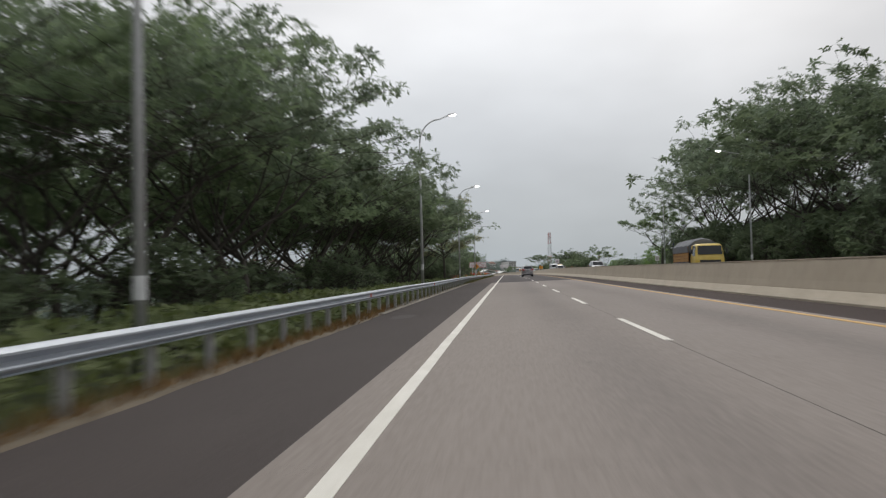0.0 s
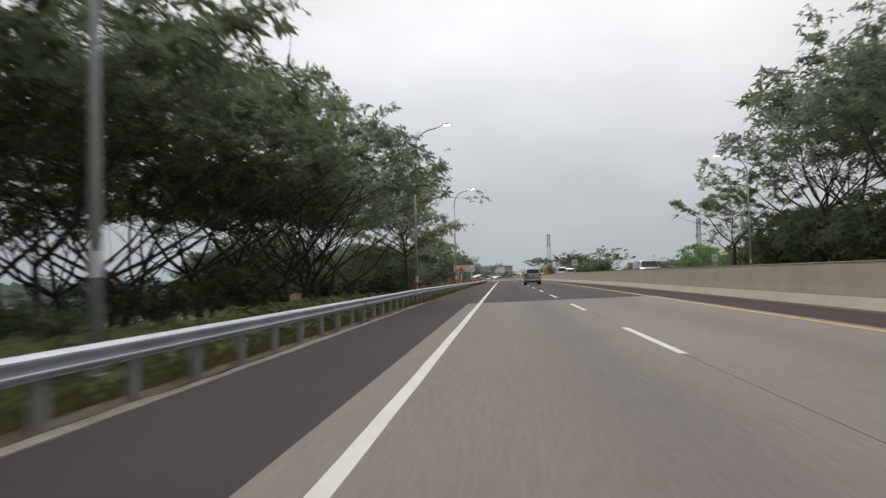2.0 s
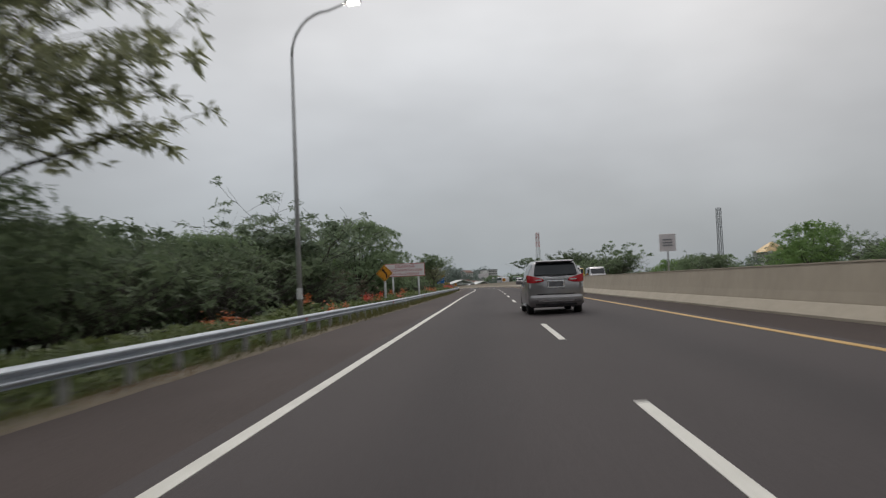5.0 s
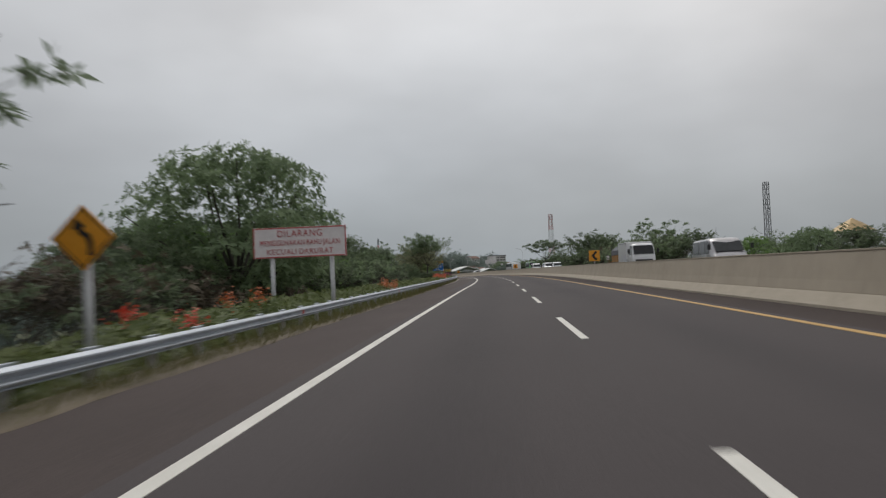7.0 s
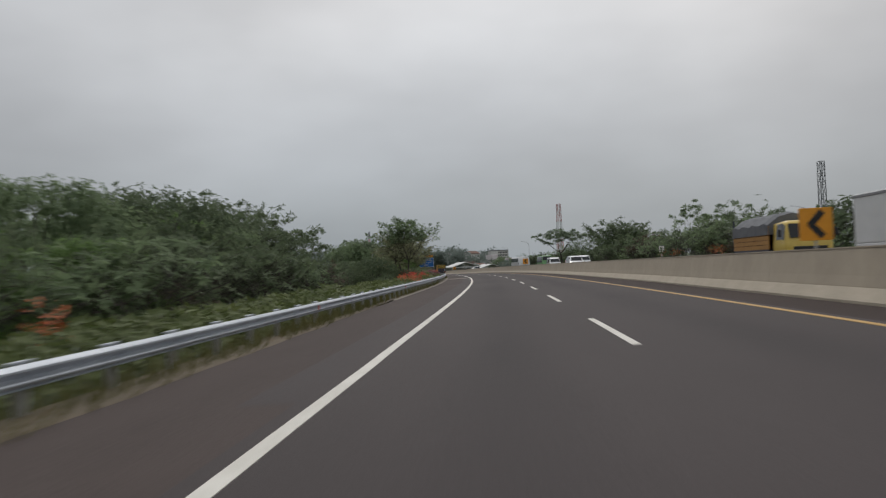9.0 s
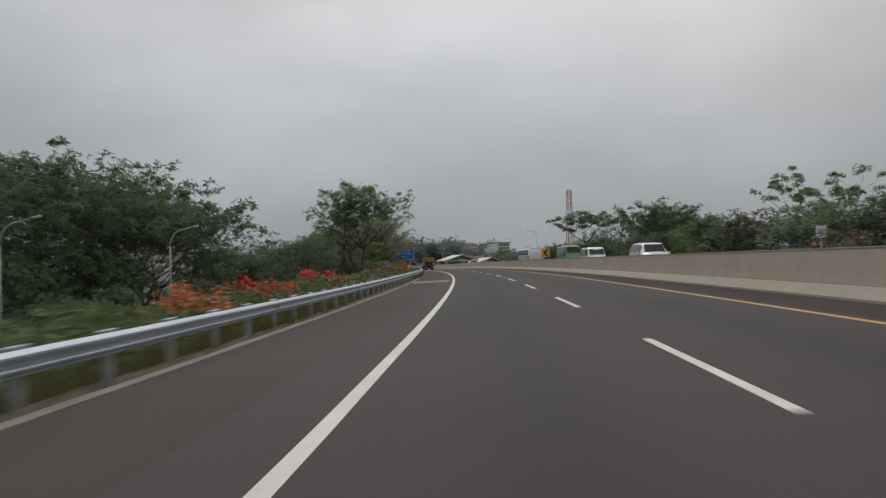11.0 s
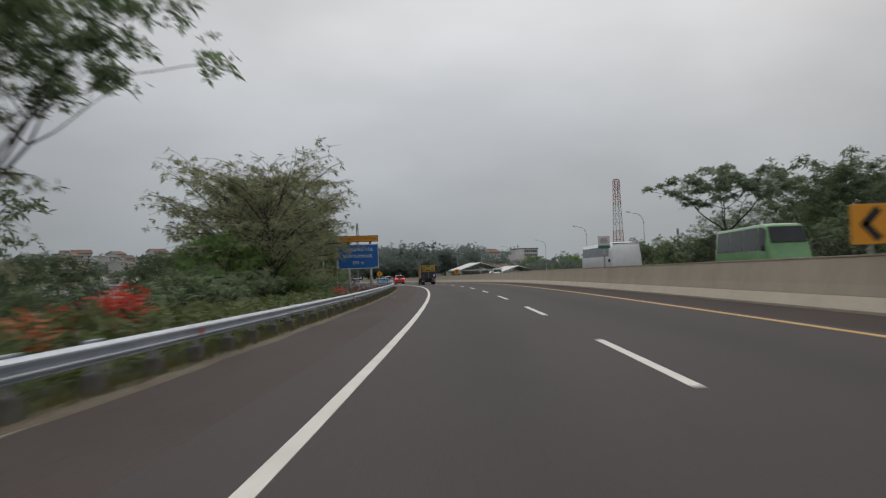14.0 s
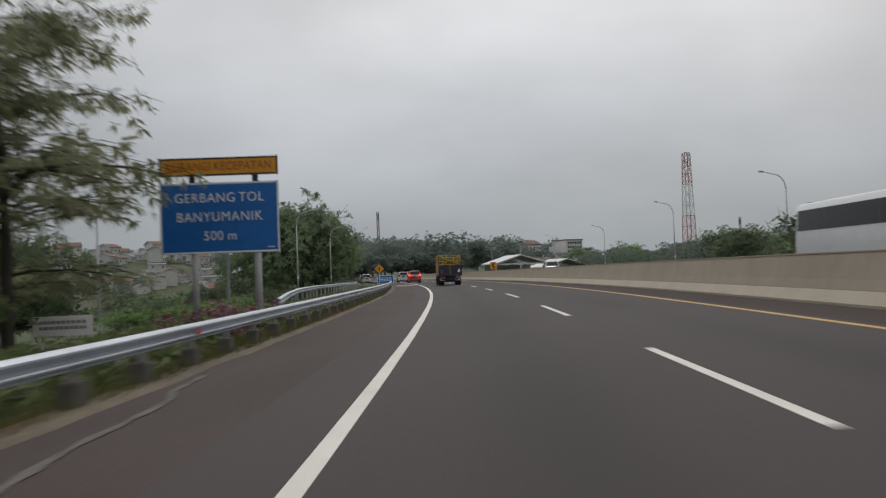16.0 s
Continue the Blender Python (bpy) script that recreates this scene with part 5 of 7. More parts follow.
for i, s in enumerate(np.arange(450, 660, 11)):
    plant(("round_a", "round_b", "sparse_b", "shrub_d")[i % 4], s, 50 + 0.12 * (s - 450) + 14 * pick.random(), (0.85, 0.8, 0.75, 1.3)[i % 4])


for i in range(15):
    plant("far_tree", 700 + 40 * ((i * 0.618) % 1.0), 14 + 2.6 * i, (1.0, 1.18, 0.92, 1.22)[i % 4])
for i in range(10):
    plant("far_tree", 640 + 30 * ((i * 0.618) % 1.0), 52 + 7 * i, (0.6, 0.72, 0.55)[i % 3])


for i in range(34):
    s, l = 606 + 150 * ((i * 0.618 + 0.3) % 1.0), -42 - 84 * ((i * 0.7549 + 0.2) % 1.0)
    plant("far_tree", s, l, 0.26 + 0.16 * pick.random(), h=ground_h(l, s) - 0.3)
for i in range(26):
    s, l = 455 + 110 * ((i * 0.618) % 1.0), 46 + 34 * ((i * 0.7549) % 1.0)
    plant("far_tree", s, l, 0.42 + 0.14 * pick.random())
for i in range(26):
    s, l = 430 + 130 * ((i * 0.618 + 0.5) % 1.0), -24 - 34 * ((i * 0.7549) % 1.0)
    plant("shrub_d_far", s, l, 0.55 + 0.25 * pick.random())


# ---- far woods ----
def far_woods(name, spots, seed, label, thick=6):
    """Distant crowns as loose clumps of leaf sprays, haze painted into their colour; too many to count."""
    gen = np.random.default_rng(seed)
    places = []
    for s, l, h, r in spots:
        c = np.array(P(s, l, h))
        for k in range(14):
            q = c + gen.normal(0, 0.42, 3) * np.array([r, r, 0.55 * r]) + np.array([0, 0, r * 0.75])
            places.append(q + gen.normal(0, 0.30, (thick, 3)) * r * np.array([0.75, 0.75, 0.5]))
    places = np.concatenate(places)
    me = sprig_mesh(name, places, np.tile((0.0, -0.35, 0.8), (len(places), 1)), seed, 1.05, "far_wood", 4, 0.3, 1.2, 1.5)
    return tagged(new(name, me), label, "trees", kind="stuff")


wr = random.Random(5)
spots = []
for i in range(120):
    l = wr.uniform(-30, 75)
    spots.append((wr.uniform(640, 760), l, wr.uniform(0, 4) + (2.5 if 12 < l < 48 else 0), wr.uniform(4.5, 8)))
for i in range(70):
    spots.append((wr.uniform(560, 640), wr.uniform(-30, -14), wr.uniform(-1.5, 1), wr.uniform(3.5, 5.5)))
for i in range(90):
    spots.append((wr.uniform(760, 900), wr.uniform(-120, 160), wr.uniform(3, 9), wr.uniform(6, 10)))
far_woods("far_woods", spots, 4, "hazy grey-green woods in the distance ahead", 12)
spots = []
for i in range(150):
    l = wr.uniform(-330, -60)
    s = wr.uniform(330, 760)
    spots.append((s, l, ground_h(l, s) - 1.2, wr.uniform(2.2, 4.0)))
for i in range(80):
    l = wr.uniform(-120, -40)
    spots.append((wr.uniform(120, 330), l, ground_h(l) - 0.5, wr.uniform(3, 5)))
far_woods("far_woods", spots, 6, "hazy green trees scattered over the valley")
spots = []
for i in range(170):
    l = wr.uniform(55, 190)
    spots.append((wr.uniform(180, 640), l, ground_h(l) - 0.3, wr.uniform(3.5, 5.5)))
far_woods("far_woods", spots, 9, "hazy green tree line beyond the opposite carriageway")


# ---- hedge, flowers and grass ----
def in_hedge(gen, s, n, l0, l1, top):
    u = gen.uniform(0, 1, n)
    l = l0 + (l1 - l0) * u
    dome = np.sqrt(np.clip(1 - (2 * u - 1) ** 2, 0, 1))
    h = gen.uniform(0.05, 1.0, n) ** 0.6 * top * (0.35 + 0.65 * dome)
    return l, h


gen = np.random.default_rng(12)
leaves, flowers = [], {"red_flower": [], "orange_flower": [], "pink_flower": [], "mauve_flower": []}
for s in np.arange(34, 430, 0.5):
    wave = 0.78 + 0.22 * noise.noise((s * 0.21, 3.3, 0)) + 0.12 * noise.noise((s * 0.9, 7.0, 0))
    base = (rail_top(s) - 0.76) * 0.8 - 0.3
    top = float(np.interp(s, [40, 118, 127, 141, 148, 200, 215, 300, 345, 372, 384, 392, 430], [1.15, 1.1, 0.78, 0.78, 1.1, 1.25, 1.3, 1.35, 1.5, 1.3, 0.8, 0.75, 0.6])) * wave + 0.1
    n = 40
    l, h = in_hedge(gen, s, n, -10.9, -7.35, top)
    ss = s + gen.uniform(0, 0.5, n)
    for a, b, c in zip(ss, l, h):
        leaves.append(P(a, b, base + c))
    amount = float(np.interp(s, [40, 144, 148, 196, 205, 232, 240, 276, 284, 306, 314, 345, 362, 368, 388, 393, 430], [0.0, 0.0, 0.16, 0.16, 0.17, 0.17, 0.08, 0.12, 0.27, 0.25, 0.18, 0.3, 0.3, 0.04, 0.0, 0.45, 0.1]))
    spot = noise.noise((s * 0.33, 11.0, 0)) + 0.35 * noise.noise((s * 1.3, 4.0, 0))
    if spot > 0.42 - 0.7 * amount and not 75 < s < 144:
        hue = noise.noise((s * 0.13, 40.0, 0))
        if 217 < s < 236 or 278 < s < 312 or 346 < s < 378:
            hue += 0.14
        col = "orange_flower" if hue < 0.04 else ("red_flower" if hue < 0.26 else "pink_flower")
        if s > 390 or 312 < s < 346:
            col = "mauve_flower"
        for k in range(int(1 + 6 * amount)):
            cl = gen.uniform(-9.8, -7.6)
            ch = gen.uniform(0.86, 1.12) * top * (0.45 + 0.6 * math.sqrt(1 - ((cl + 9.1) / 1.8) ** 2))
            for j in range(85):
                d = gen.normal(0, 0.15, 3)
                flowers[col].append(P(s + d[0] * 1.4, cl + d[1], base + max(0.1, ch + d[2])))
for s0, l0 in ((300.0, 19.6), (303.0, 20.0), (318.0, 20.4), (322.0, 20.0)):
    for k in range(3):
        ch = gen.uniform(1.3, 1.9)
        for j in range(46):
            d = gen.normal(0, 0.22, 3)
            flowers["orange_flower"].append(P(s0 + d[0] * 2 + k * 0.8, l0 + d[1], ch + d[2]))
tagged(new("hedge", sprig_mesh("hedge", leaves, np.tile((0.25, -0.1, 0.9), (len(leaves), 1)), 3, 0.21, "hedge", 5, 0.15, 1.05, 1.9)), "unclipped green bougainvillea hedge behind the guard rail", "hedge", kind="stuff")
for col, where in flowers.items():
    if where:
        tagged(new("blossoms", leaf_mesh("blossoms", where, 5, 0.105, col, 0.1, 1.3, 4)), MAT[col].name.replace("_", " ") + " blossoms on the hedge", "flowers", kind="stuff")

grass, tall_grass, dry = [], [], []
for s in np.arange(30, 430, 0.25):
    base = (rail_top(s) - 0.76) * 0.55 - 0.12
    n = 26
    for k in range(n):
        l = verge_edge(s) - (0.06 if s < 300 else 0.2) - abs(gen.normal(0, 0.42))
        a = s + gen.uniform(0, 0.25)
        lush = noise.noise((a * 0.2, l, 5.0))
        place = P(a, l, base + gen.uniform(0.0, 0.12) + 0.03)
        (dry if (50 < a < 74 and l > -6.72 - 0.012 * (a - 50)) or lush > 0.5 else tall_grass if 172 < a < 338 else grass).append(place)


def blade_mesh(name, places, seed, tall, mat):
    """Upright narrow blades of grass."""
    rng = np.random.default_rng(seed)
    n = len(places)
    c = np.array(places)
    a = rng.uniform(0, 2 * np.pi, n)
    t = tall * rng.uniform(0.5, 1.4, n)
    side = np.stack([np.cos(a), np.sin(a), np.zeros(n)], 1) * 0.016
    tip = np.stack([rng.normal(0, 0.4, n) * t, rng.normal(0, 0.4, n) * t, t], 1)
    v = np.stack([c - side, c + side, c + side * 0.4 + tip * 0.6, c + tip], 1).reshape(-1, 3)
    me = bpy.data.meshes.new(name)
    me.from_pydata(v.tolist(), [], np.arange(4 * n).reshape(-1, 4).tolist())
    me.materials.append(MAT[mat])
    return me


tagged(new("grass", blade_mesh("grass", grass, 1, 0.24, "grass")), "ragged green verge grass under the guard rail", "grass", kind="stuff")
tagged(new("grass", blade_mesh("grass", tall_grass, 4, 0.40, "grass")), "tall olive verge grass hiding the rail posts", "grass", kind="stuff")
tagged(new("grass", blade_mesh("grass", dry, 2, 0.20, "dry_grass")), "dry orange-brown verge grass", "grass", kind="stuff")


# ---- vehicles ----
# A body is drawn through stations along its length: y, underside z, lower half width, belt z, belt half width, roof z, roof half width.
def ring_at(stations, y):
    ys = [st[0] for st in stations]
    zb, wl, ze, we, zr, wr_ = (float(np.interp(y, ys, [st[k] for st in stations])) for k in range(1, 7))
    return [(wl * 0.90, zb), (wl, zb + 0.10), (we * 1.005, zb + (ze - zb) * 0.6), (we, ze), ((we + wr_) / 2, (ze + zr) / 2 + 0.02), (wr_, zr - 0.07), (wr_ * 0.90, zr - 0.018), (wr_ * 0.5, zr), (0.0, zr + 0.006)]


def hull(stations, step=0.12):
    bm = bmesh.new()
    ys = sorted({*[st[0] for st in stations], *np.arange(stations[0][0], stations[-1][0], step).tolist()})
    rings = []
    for y in ys:
        half = ring_at(stations, y)
        full = [(x, z) for x, z in half] + [(-x, z) for x, z in half[-2::-1]]
        rings.append([bm.verts.new((x, y, z)) for x, z in full])
    m = len(rings[0])
    for a, b in zip(rings, rings[1:]):
        for j in range(m):
            bm.faces.new((a[j], a[(j + 1) % m], b[(j + 1) % m], b[j]))
    bm.faces.new(rings[0])
    bm.faces.new(rings[-1][::-1])
    bmesh.ops.remove_doubles(bm, verts=bm.verts, dist=0.0005)
    return bm


def side_pane(stations, y0, y1, side, low=3, high=5, grow=0.012, inset=0.12):
    """A window that follows the hull between belt and roof."""
    bm = bmesh.new()
    n = 6
    grid = []
    for i in range(n + 1):
        y = y0 + (y1 - y0) * i / n
        r = ring_at(stations, y)
        col = []
        for f in (inset, 0.5, 1 - inset * 0.6):
            a = low + f * (high - low)
            k = min(int(a), high - 1)
            u = a - k
            x, z = (r[k][c] * (1 - u) + r[k + 1][c] * u for c in (0, 1))
            col.append(bm.verts.new((side * (x + grow), y, z)))
        grid.append(col)
    for a, b in zip(grid, grid[1:]):
        for j in range(2):
            bm.faces.new((a[j], a[j + 1], b[j + 1], b[j]))
    return bm


def sheet(points, thick, off=(0, 0, 0)):
    """A thin plate through a rim of points."""
    bm = bmesh.new()
    o = Vector(off)
    f = bm.faces.new([bm.verts.new(Vector(p) + o) for p in points])
    bm.normal_update()
    n = f.normal.copy()
    made = bmesh.ops.extrude_face_region(bm, geom=[f])["geom"]
    for v in (g for g in made if isinstance(g, bmesh.types.BMVert)):
        v.co += n * thick
    return bm


def wheel(parent, x, y, r, width):
    """A tyre with its rim; the outside looks along the sign of x."""
    sx = math.copysign(1, x)
    bm = bmesh.new()
    prof = [(0.0, r * 0.62), (0.0, r * 0.93), (0.03, r), (width - 0.03, r), (width, r * 0.93), (width, r * 0.62)]
    n = 22
    rings = [[bm.verts.new((x - sx * d, y + q * math.cos(2 * math.pi * i / n), r + q * math.sin(2 * math.pi * i / n))) for d, q in prof] for i in range(n)]
    for i in range(n):
        a, b = rings[i], rings[(i + 1) % n]
        for j in range(len(prof) - 1):
            bm.faces.new((a[j], a[j + 1], b[j + 1], b[j]))
    w = part("wheel", bm, "tyre", parent, "black tyre", smooth=True)
    bm = bmesh.new()
    prof = [(0.03, r * 0.63), (0.06, r * 0.5), (0.035, r * 0.2), (0.03, 0.001)]
    rings = [[bm.verts.new((x - sx * d, y + q * math.cos(2 * math.pi * i / n), r + q * math.sin(2 * math.pi * i / n))) for d, q in prof] for i in range(n)]
    for i in range(n):
        a, b = rings[i], rings[(i + 1) % n]
        for j in range(3):
            bm.faces.new((a[j], a[j + 1], b[j + 1], b[j]))
    for i in range(5):
        a = 2 * math.pi * i / 5
        box((0.02, r * 0.1, r * 0.46), (x - sx * 0.025, y + 0.36 * r * -math.sin(a), r + 0.36 * r * math.cos(a)), bm=bm, turn=Matrix.Rotation(a, 3, "X"))
    part("rim", bm, "rim", w, "grey alloy rim")
    bm = bmesh.new()
    bmesh.ops.create_circle(bm, cap_ends=True, radius=r * 1.14, segments=24)
    for v in bm.verts:
        v.co = Vector((x + sx * 0.004, y + v.co.x, r + v.co.y))
    return w


def bars(parent, at, width, height, rows, mat, along="x"):
    """Unreadable writing as short plain bars."""
    rng = random.Random(int(abs(at[0] * 1000 + at[2] * 77)) + rows)
    bm = bmesh.new()
    for r in range(rows):
        x = -width / 2
        z = at[2] + height * (0.5 - (r + 0.5) / rows)
        while x < width / 2 - 0.02:
            w = min(rng.uniform(0.05, 0.13) * width + 0.01, width / 2 - x)
            box((w * 0.8, 0.003, height / rows * 0.55), (at[0] + x + w / 2, at[1], z), bm=bm)
            x += w
    return part("bars", bm, mat, parent, "row of dark marks")


MPV = [
    (-2.37, 0.44, 0.78, 0.98, 0.78, 1.16, 0.72),
    (-2.33, 0.32, 0.86, 1.08, 0.85, 1.26, 0.73),
    (-2.24, 0.26, 0.905, 1.11, 0.89, 1.46, 0.72),
    (-2.10, 0.25, 0.915, 1.12, 0.905, 1.67, 0.69),
    (-1.92, 0.25, 0.915, 1.12, 0.91, 1.745, 0.68),
    (-1.60, 0.25, 0.915, 1.11, 0.915, 1.77, 0.69),
    (-0.60, 0.24, 0.915, 1.07, 0.915, 1.795, 0.70),
    (0.30, 0.24, 0.915, 1.03, 0.915, 1.76, 0.69),
    (0.75, 0.24, 0.915, 1.01, 0.915, 1.62, 0.66),
    (1.25, 0.24, 0.91, 1.00, 0.90, 1.20, 0.68),
    (1.45, 0.25, 0.90, 0.98, 0.89, 1.08, 0.72),
    (2.05, 0.27, 0.86, 0.86, 0.85, 0.96, 0.66),
    (2.36, 0.40, 0.66, 0.72, 0.64, 0.80, 0.50),
]


def lamp_shell(sd):
    """A tail lamp that tapers inwards and wraps round the corner of the body."""
    bm = bmesh.new()
    cols = [(0.40, -2.405, 1.08, 1.155), (0.56, -2.405, 1.045, 1.20), (0.72, -2.392, 1.03, 1.245), (0.82, -2.36, 1.035, 1.275), (0.895, -2.29, 1.05, 1.295), (0.928, -2.18, 1.08, 1.295), (0.930, -2.06, 1.16, 1.28)]
    front = [[bm.verts.new((sd * x, y, z)) for z in (z0, (z0 + z1) / 2, z1)] for x, y, z0, z1 in cols]
    back = [[bm.verts.new((sd * (x - 0.03), y + 0.08, z)) for z in (z0, (z0 + z1) / 2, z1)] for x, y, z0, z1 in cols]
    for col in front:
        col[1].co += Vector((sd * 0.006, -0.008, 0))
    for grid in (front, back):
        for p, q in zip(grid, grid[1:]):
            for j in range(2):
                bm.faces.new((p[j], p[j + 1], q[j + 1], q[j]))
    for f, g in zip(zip(front, front[1:]), zip(back, back[1:])):
        for j in (0, 2):
            bm.faces.new((f[0][j], f[1][j], g[1][j], g[0][j]))
    for p, q in ((front[0], back[0]), (front[-1], back[-1])):
        for j in range(2):
            bm.faces.new((p[j], p[j + 1], q[j + 1], q[j]))
    return bm


def passenger_car(label, paint, stations=MPV, wheels=((-1.38, 0.325), (1.37, 0.325)), braking=False, detail=True, scale=(1, 1, 1)):
    """A people carrier, complete from its tailgate to its bonnet."""
    car = thing("car", label, "car")
    body = part("body", hull(stations), paint, car, smooth=True)
    half = max(st[4] for st in stations)
    y_rear, y_front = stations[0][0], stations[-1][0]
    for sd in (-1, 1):
        for y0, y1 in ((-1.98, -1.22), (-1.16, -0.22), (-0.16, 0.72)):
            part("side_window", side_pane(stations, y0, y1, sd), "glass", car, "dark tinted side window", smooth=True)
        part("belt_trim", box((0.012, 2.9, 0.035), (sd * (half + 0.004), -0.55, 1.085), 0.004), "chrome", car, "bright belt strip")
        part("sill_step", box((0.09, 2.1, 0.05), (sd * (half - 0.02), 0.0, 0.27), 0.015), "chrome", car, "bright side step")
        m = part("mirror", box((0.20, 0.11, 0.16), (sd * (half + 0.10), 0.78, 1.08), 0.04), paint, car, "door mirror")
        part("mirror_foot", box((0.10, 0.05, 0.05), (sd * (half + 0.01), 0.80, 1.03), 0.01), "trim", m)
        part("door_handle", box((0.03, 0.20, 0.035), (sd * (half + 0.012), -0.30, 0.93), 0.01), "chrome", car)
        part("door_handle", box((0.03, 0.20, 0.035), (sd * (half + 0.012), -1.12, 0.93), 0.01), "chrome", car)
        for y, r in wheels:
            wheel(car, sd * (half - 0.01), y, r, 0.22)
            arch = bmesh.new()
            n = 14
            v = []
            for i in range(n + 1):
                a = math.pi * i / n
                for q in (r * 1.02, r * 1.24):
                    v.append(arch.verts.new((sd * (half + 0.006), y + q * math.cos(a), r + q * math.sin(a))))
            for i in range(n):
                arch.faces.new((v[2 * i], v[2 * i + 1], v[2 * i + 3], v[2 * i + 2]))
            part("wheel_arch", arch, "trim", car, "dark wheel arch")
        # tail lamps that wrap round the corner
        lamp = "brake" if braking else "tail_red"
        t = part("tail_lamp", lamp_shell(sd), lamp, car, "wide red tail lamp")
        part("reverse_lens", box((0.2, 0.012, 0.035), (sd * 0.56, -2.414, 1.125), 0.005), "lens", t, "clear reversing lens")
        part("corner_lens", box((0.05, 0.05, 0.14), (sd * 0.845, -2.345, 0.93), 0.012), "lens", car, "pale corner reflector")
        part("fog_reflector", box((0.22, 0.02, 0.05), (sd * 0.68, -2.365, 0.46), 0.01), "tail_red", car, "low red reflector")
        part("headlamp", sheet([(sd * 0.42, 2.34, 0.74), (sd * 0.66, 2.28, 0.80), (sd * 0.84, 2.05, 0.86), (sd * 0.84, 2.07, 0.74), (sd * 0.60, 2.31, 0.66)], 0.02, (0, 0.03, 0)), "lens", car, "clear headlamp")
    part("rear_window", sheet([(-0.705, -2.335, 1.285), (0.705, -2.335, 1.285), (0.635, -2.105, 1.655), (-0.635, -2.105, 1.655)], 0.012, (0, -0.035, 0.0)), "glass", car, "dark tinted tailgate window")
    part("windscreen", sheet([(0.66, 1.26, 1.14), (-0.66, 1.26, 1.14), (-0.60, 0.72, 1.62), (0.60, 0.72, 1.62)], 0.012, (0, 0.03, 0.03)), "glass", car, "dark windscreen")
    part("spoiler", box((1.24, 0.30, 0.045), (0, -2.10, 1.735), 0.018, turn=Matrix.Rotation(radians(5), 3, "X")), paint, car, "roof spoiler")
    # added black strip that draws the shade below the spoiler
    part("spoiler_shade", box((1.20, 0.10, 0.035), (0, -2.17, 1.70), 0.012), "trim", car, "black strip as the shade under the spoiler")
    part("wiper", box((0.55, 0.02, 0.03), (0.06, -2.395, 1.275), 0.008), "trim", car, "black rear wiper")
    part("garnish", box((0.84, 0.03, 0.085), (0, -2.40, 1.165), 0.012), "chrome", car, "bright tailgate strip")
    pl = part("plate_frame", box((0.58, 0.03, 0.27), (0, -2.39, 0.975), 0.02), "chrome", car, "bright plate surround")
    part("plate", box((0.45, 0.02, 0.155), (0, -2.405, 0.985), 0.008), "plate", pl, "dark number plate")
    part("tailgate_seam", box((1.24, 0.012, 0.026), (0, -2.382, 0.66), 0.004), "trim", car, "dark seam of the tailgate")
    bump = part("rear_bumper", box((1.74, 0.24, 0.27), (0, -2.295, 0.515), 0.10), paint, car, "rear bumper")
    part("skid_plate", sheet([(-0.66, -2.415, 0.50), (0.66, -2.415, 0.50), (0.52, -2.405, 0.41), (-0.52, -2.405, 0.41)], 0.02), "chrome", bump, "pale skid plate")
    part("valance", box((1.36, 0.20, 0.12), (0, -2.24, 0.35), 0.04), "trim", car, "black lower valance")
    part("axle", box((1.3, 0.12, 0.10), (0, -1.38, 0.28), 0.03), "trim", car, "black rear axle")
    part("underbody", box((1.6, 4.1, 0.12), (0, 0, 0.28), 0.02), "trim", car, "black underside")
    part("front_grille", box((0.9, 0.05, 0.18), (0, 2.34, 0.62), 0.02), "trim", car, "black front grille")
    return car


silver = passenger_car("silver metallic people carrier straddling the lane divider", "silver")
silver.matrix_basis = M(174.0, 0.75, 0.0, 1.2)
white_mpv = passenger_car("white people carrier in the lane ahead", "white_car")
white_mpv.matrix_basis = M(513, -3.0, 0)
brake_car = passenger_car("small red car braking with its tail lamps lit", "red_car", braking=True)
brake_car.matrix_basis = M(491, -2.7, 0)
for s, l, turn in ((527, -9.0, 4), (552, -8.2, 3), (560, 2.2, 0)):
    copy_thing(white_mpv, M(s, l, 0, turn))["label"] = "white car far ahead near the slip road"

VAN = [
    (-2.20, 0.35, 0.78, 1.00, 0.80, 1.70, 0.70),
    (-2.10, 0.28, 0.82, 1.02, 0.83, 1.86, 0.74),
    (0.60, 0.28, 0.83, 1.02, 0.84, 1.90, 0.75),
    (1.05, 0.28, 0.83, 1.02, 0.83, 1.78, 0.72),
    (1.62, 0.28, 0.82, 1.00, 0.81, 1.22, 0.70),
    (1.85, 0.30, 0.80, 0.92, 0.79, 1.06, 0.68),
    (2.12, 0.40, 0.70, 0.74, 0.68, 0.82, 0.58),
]
MINIBUS = [
    (-3.4, 0.45, 0.92, 1.15, 0.95, 2.30, 0.82),
    (-3.3, 0.35, 0.98, 1.20, 1.00, 2.52, 0.86),
    (2.2, 0.35, 0.98, 1.20, 1.00, 2.58, 0.87),
    (2.7, 0.35, 0.98, 1.18, 0.99, 2.48, 0.85),
    (3.05, 0.35, 0.97, 1.12, 0.97, 1.70, 0.86),
    (3.25, 0.40, 0.94, 1.00, 0.93, 1.20, 0.84),
    (3.40, 0.50, 0.84, 0.80, 0.82, 0.92, 0.72),
]
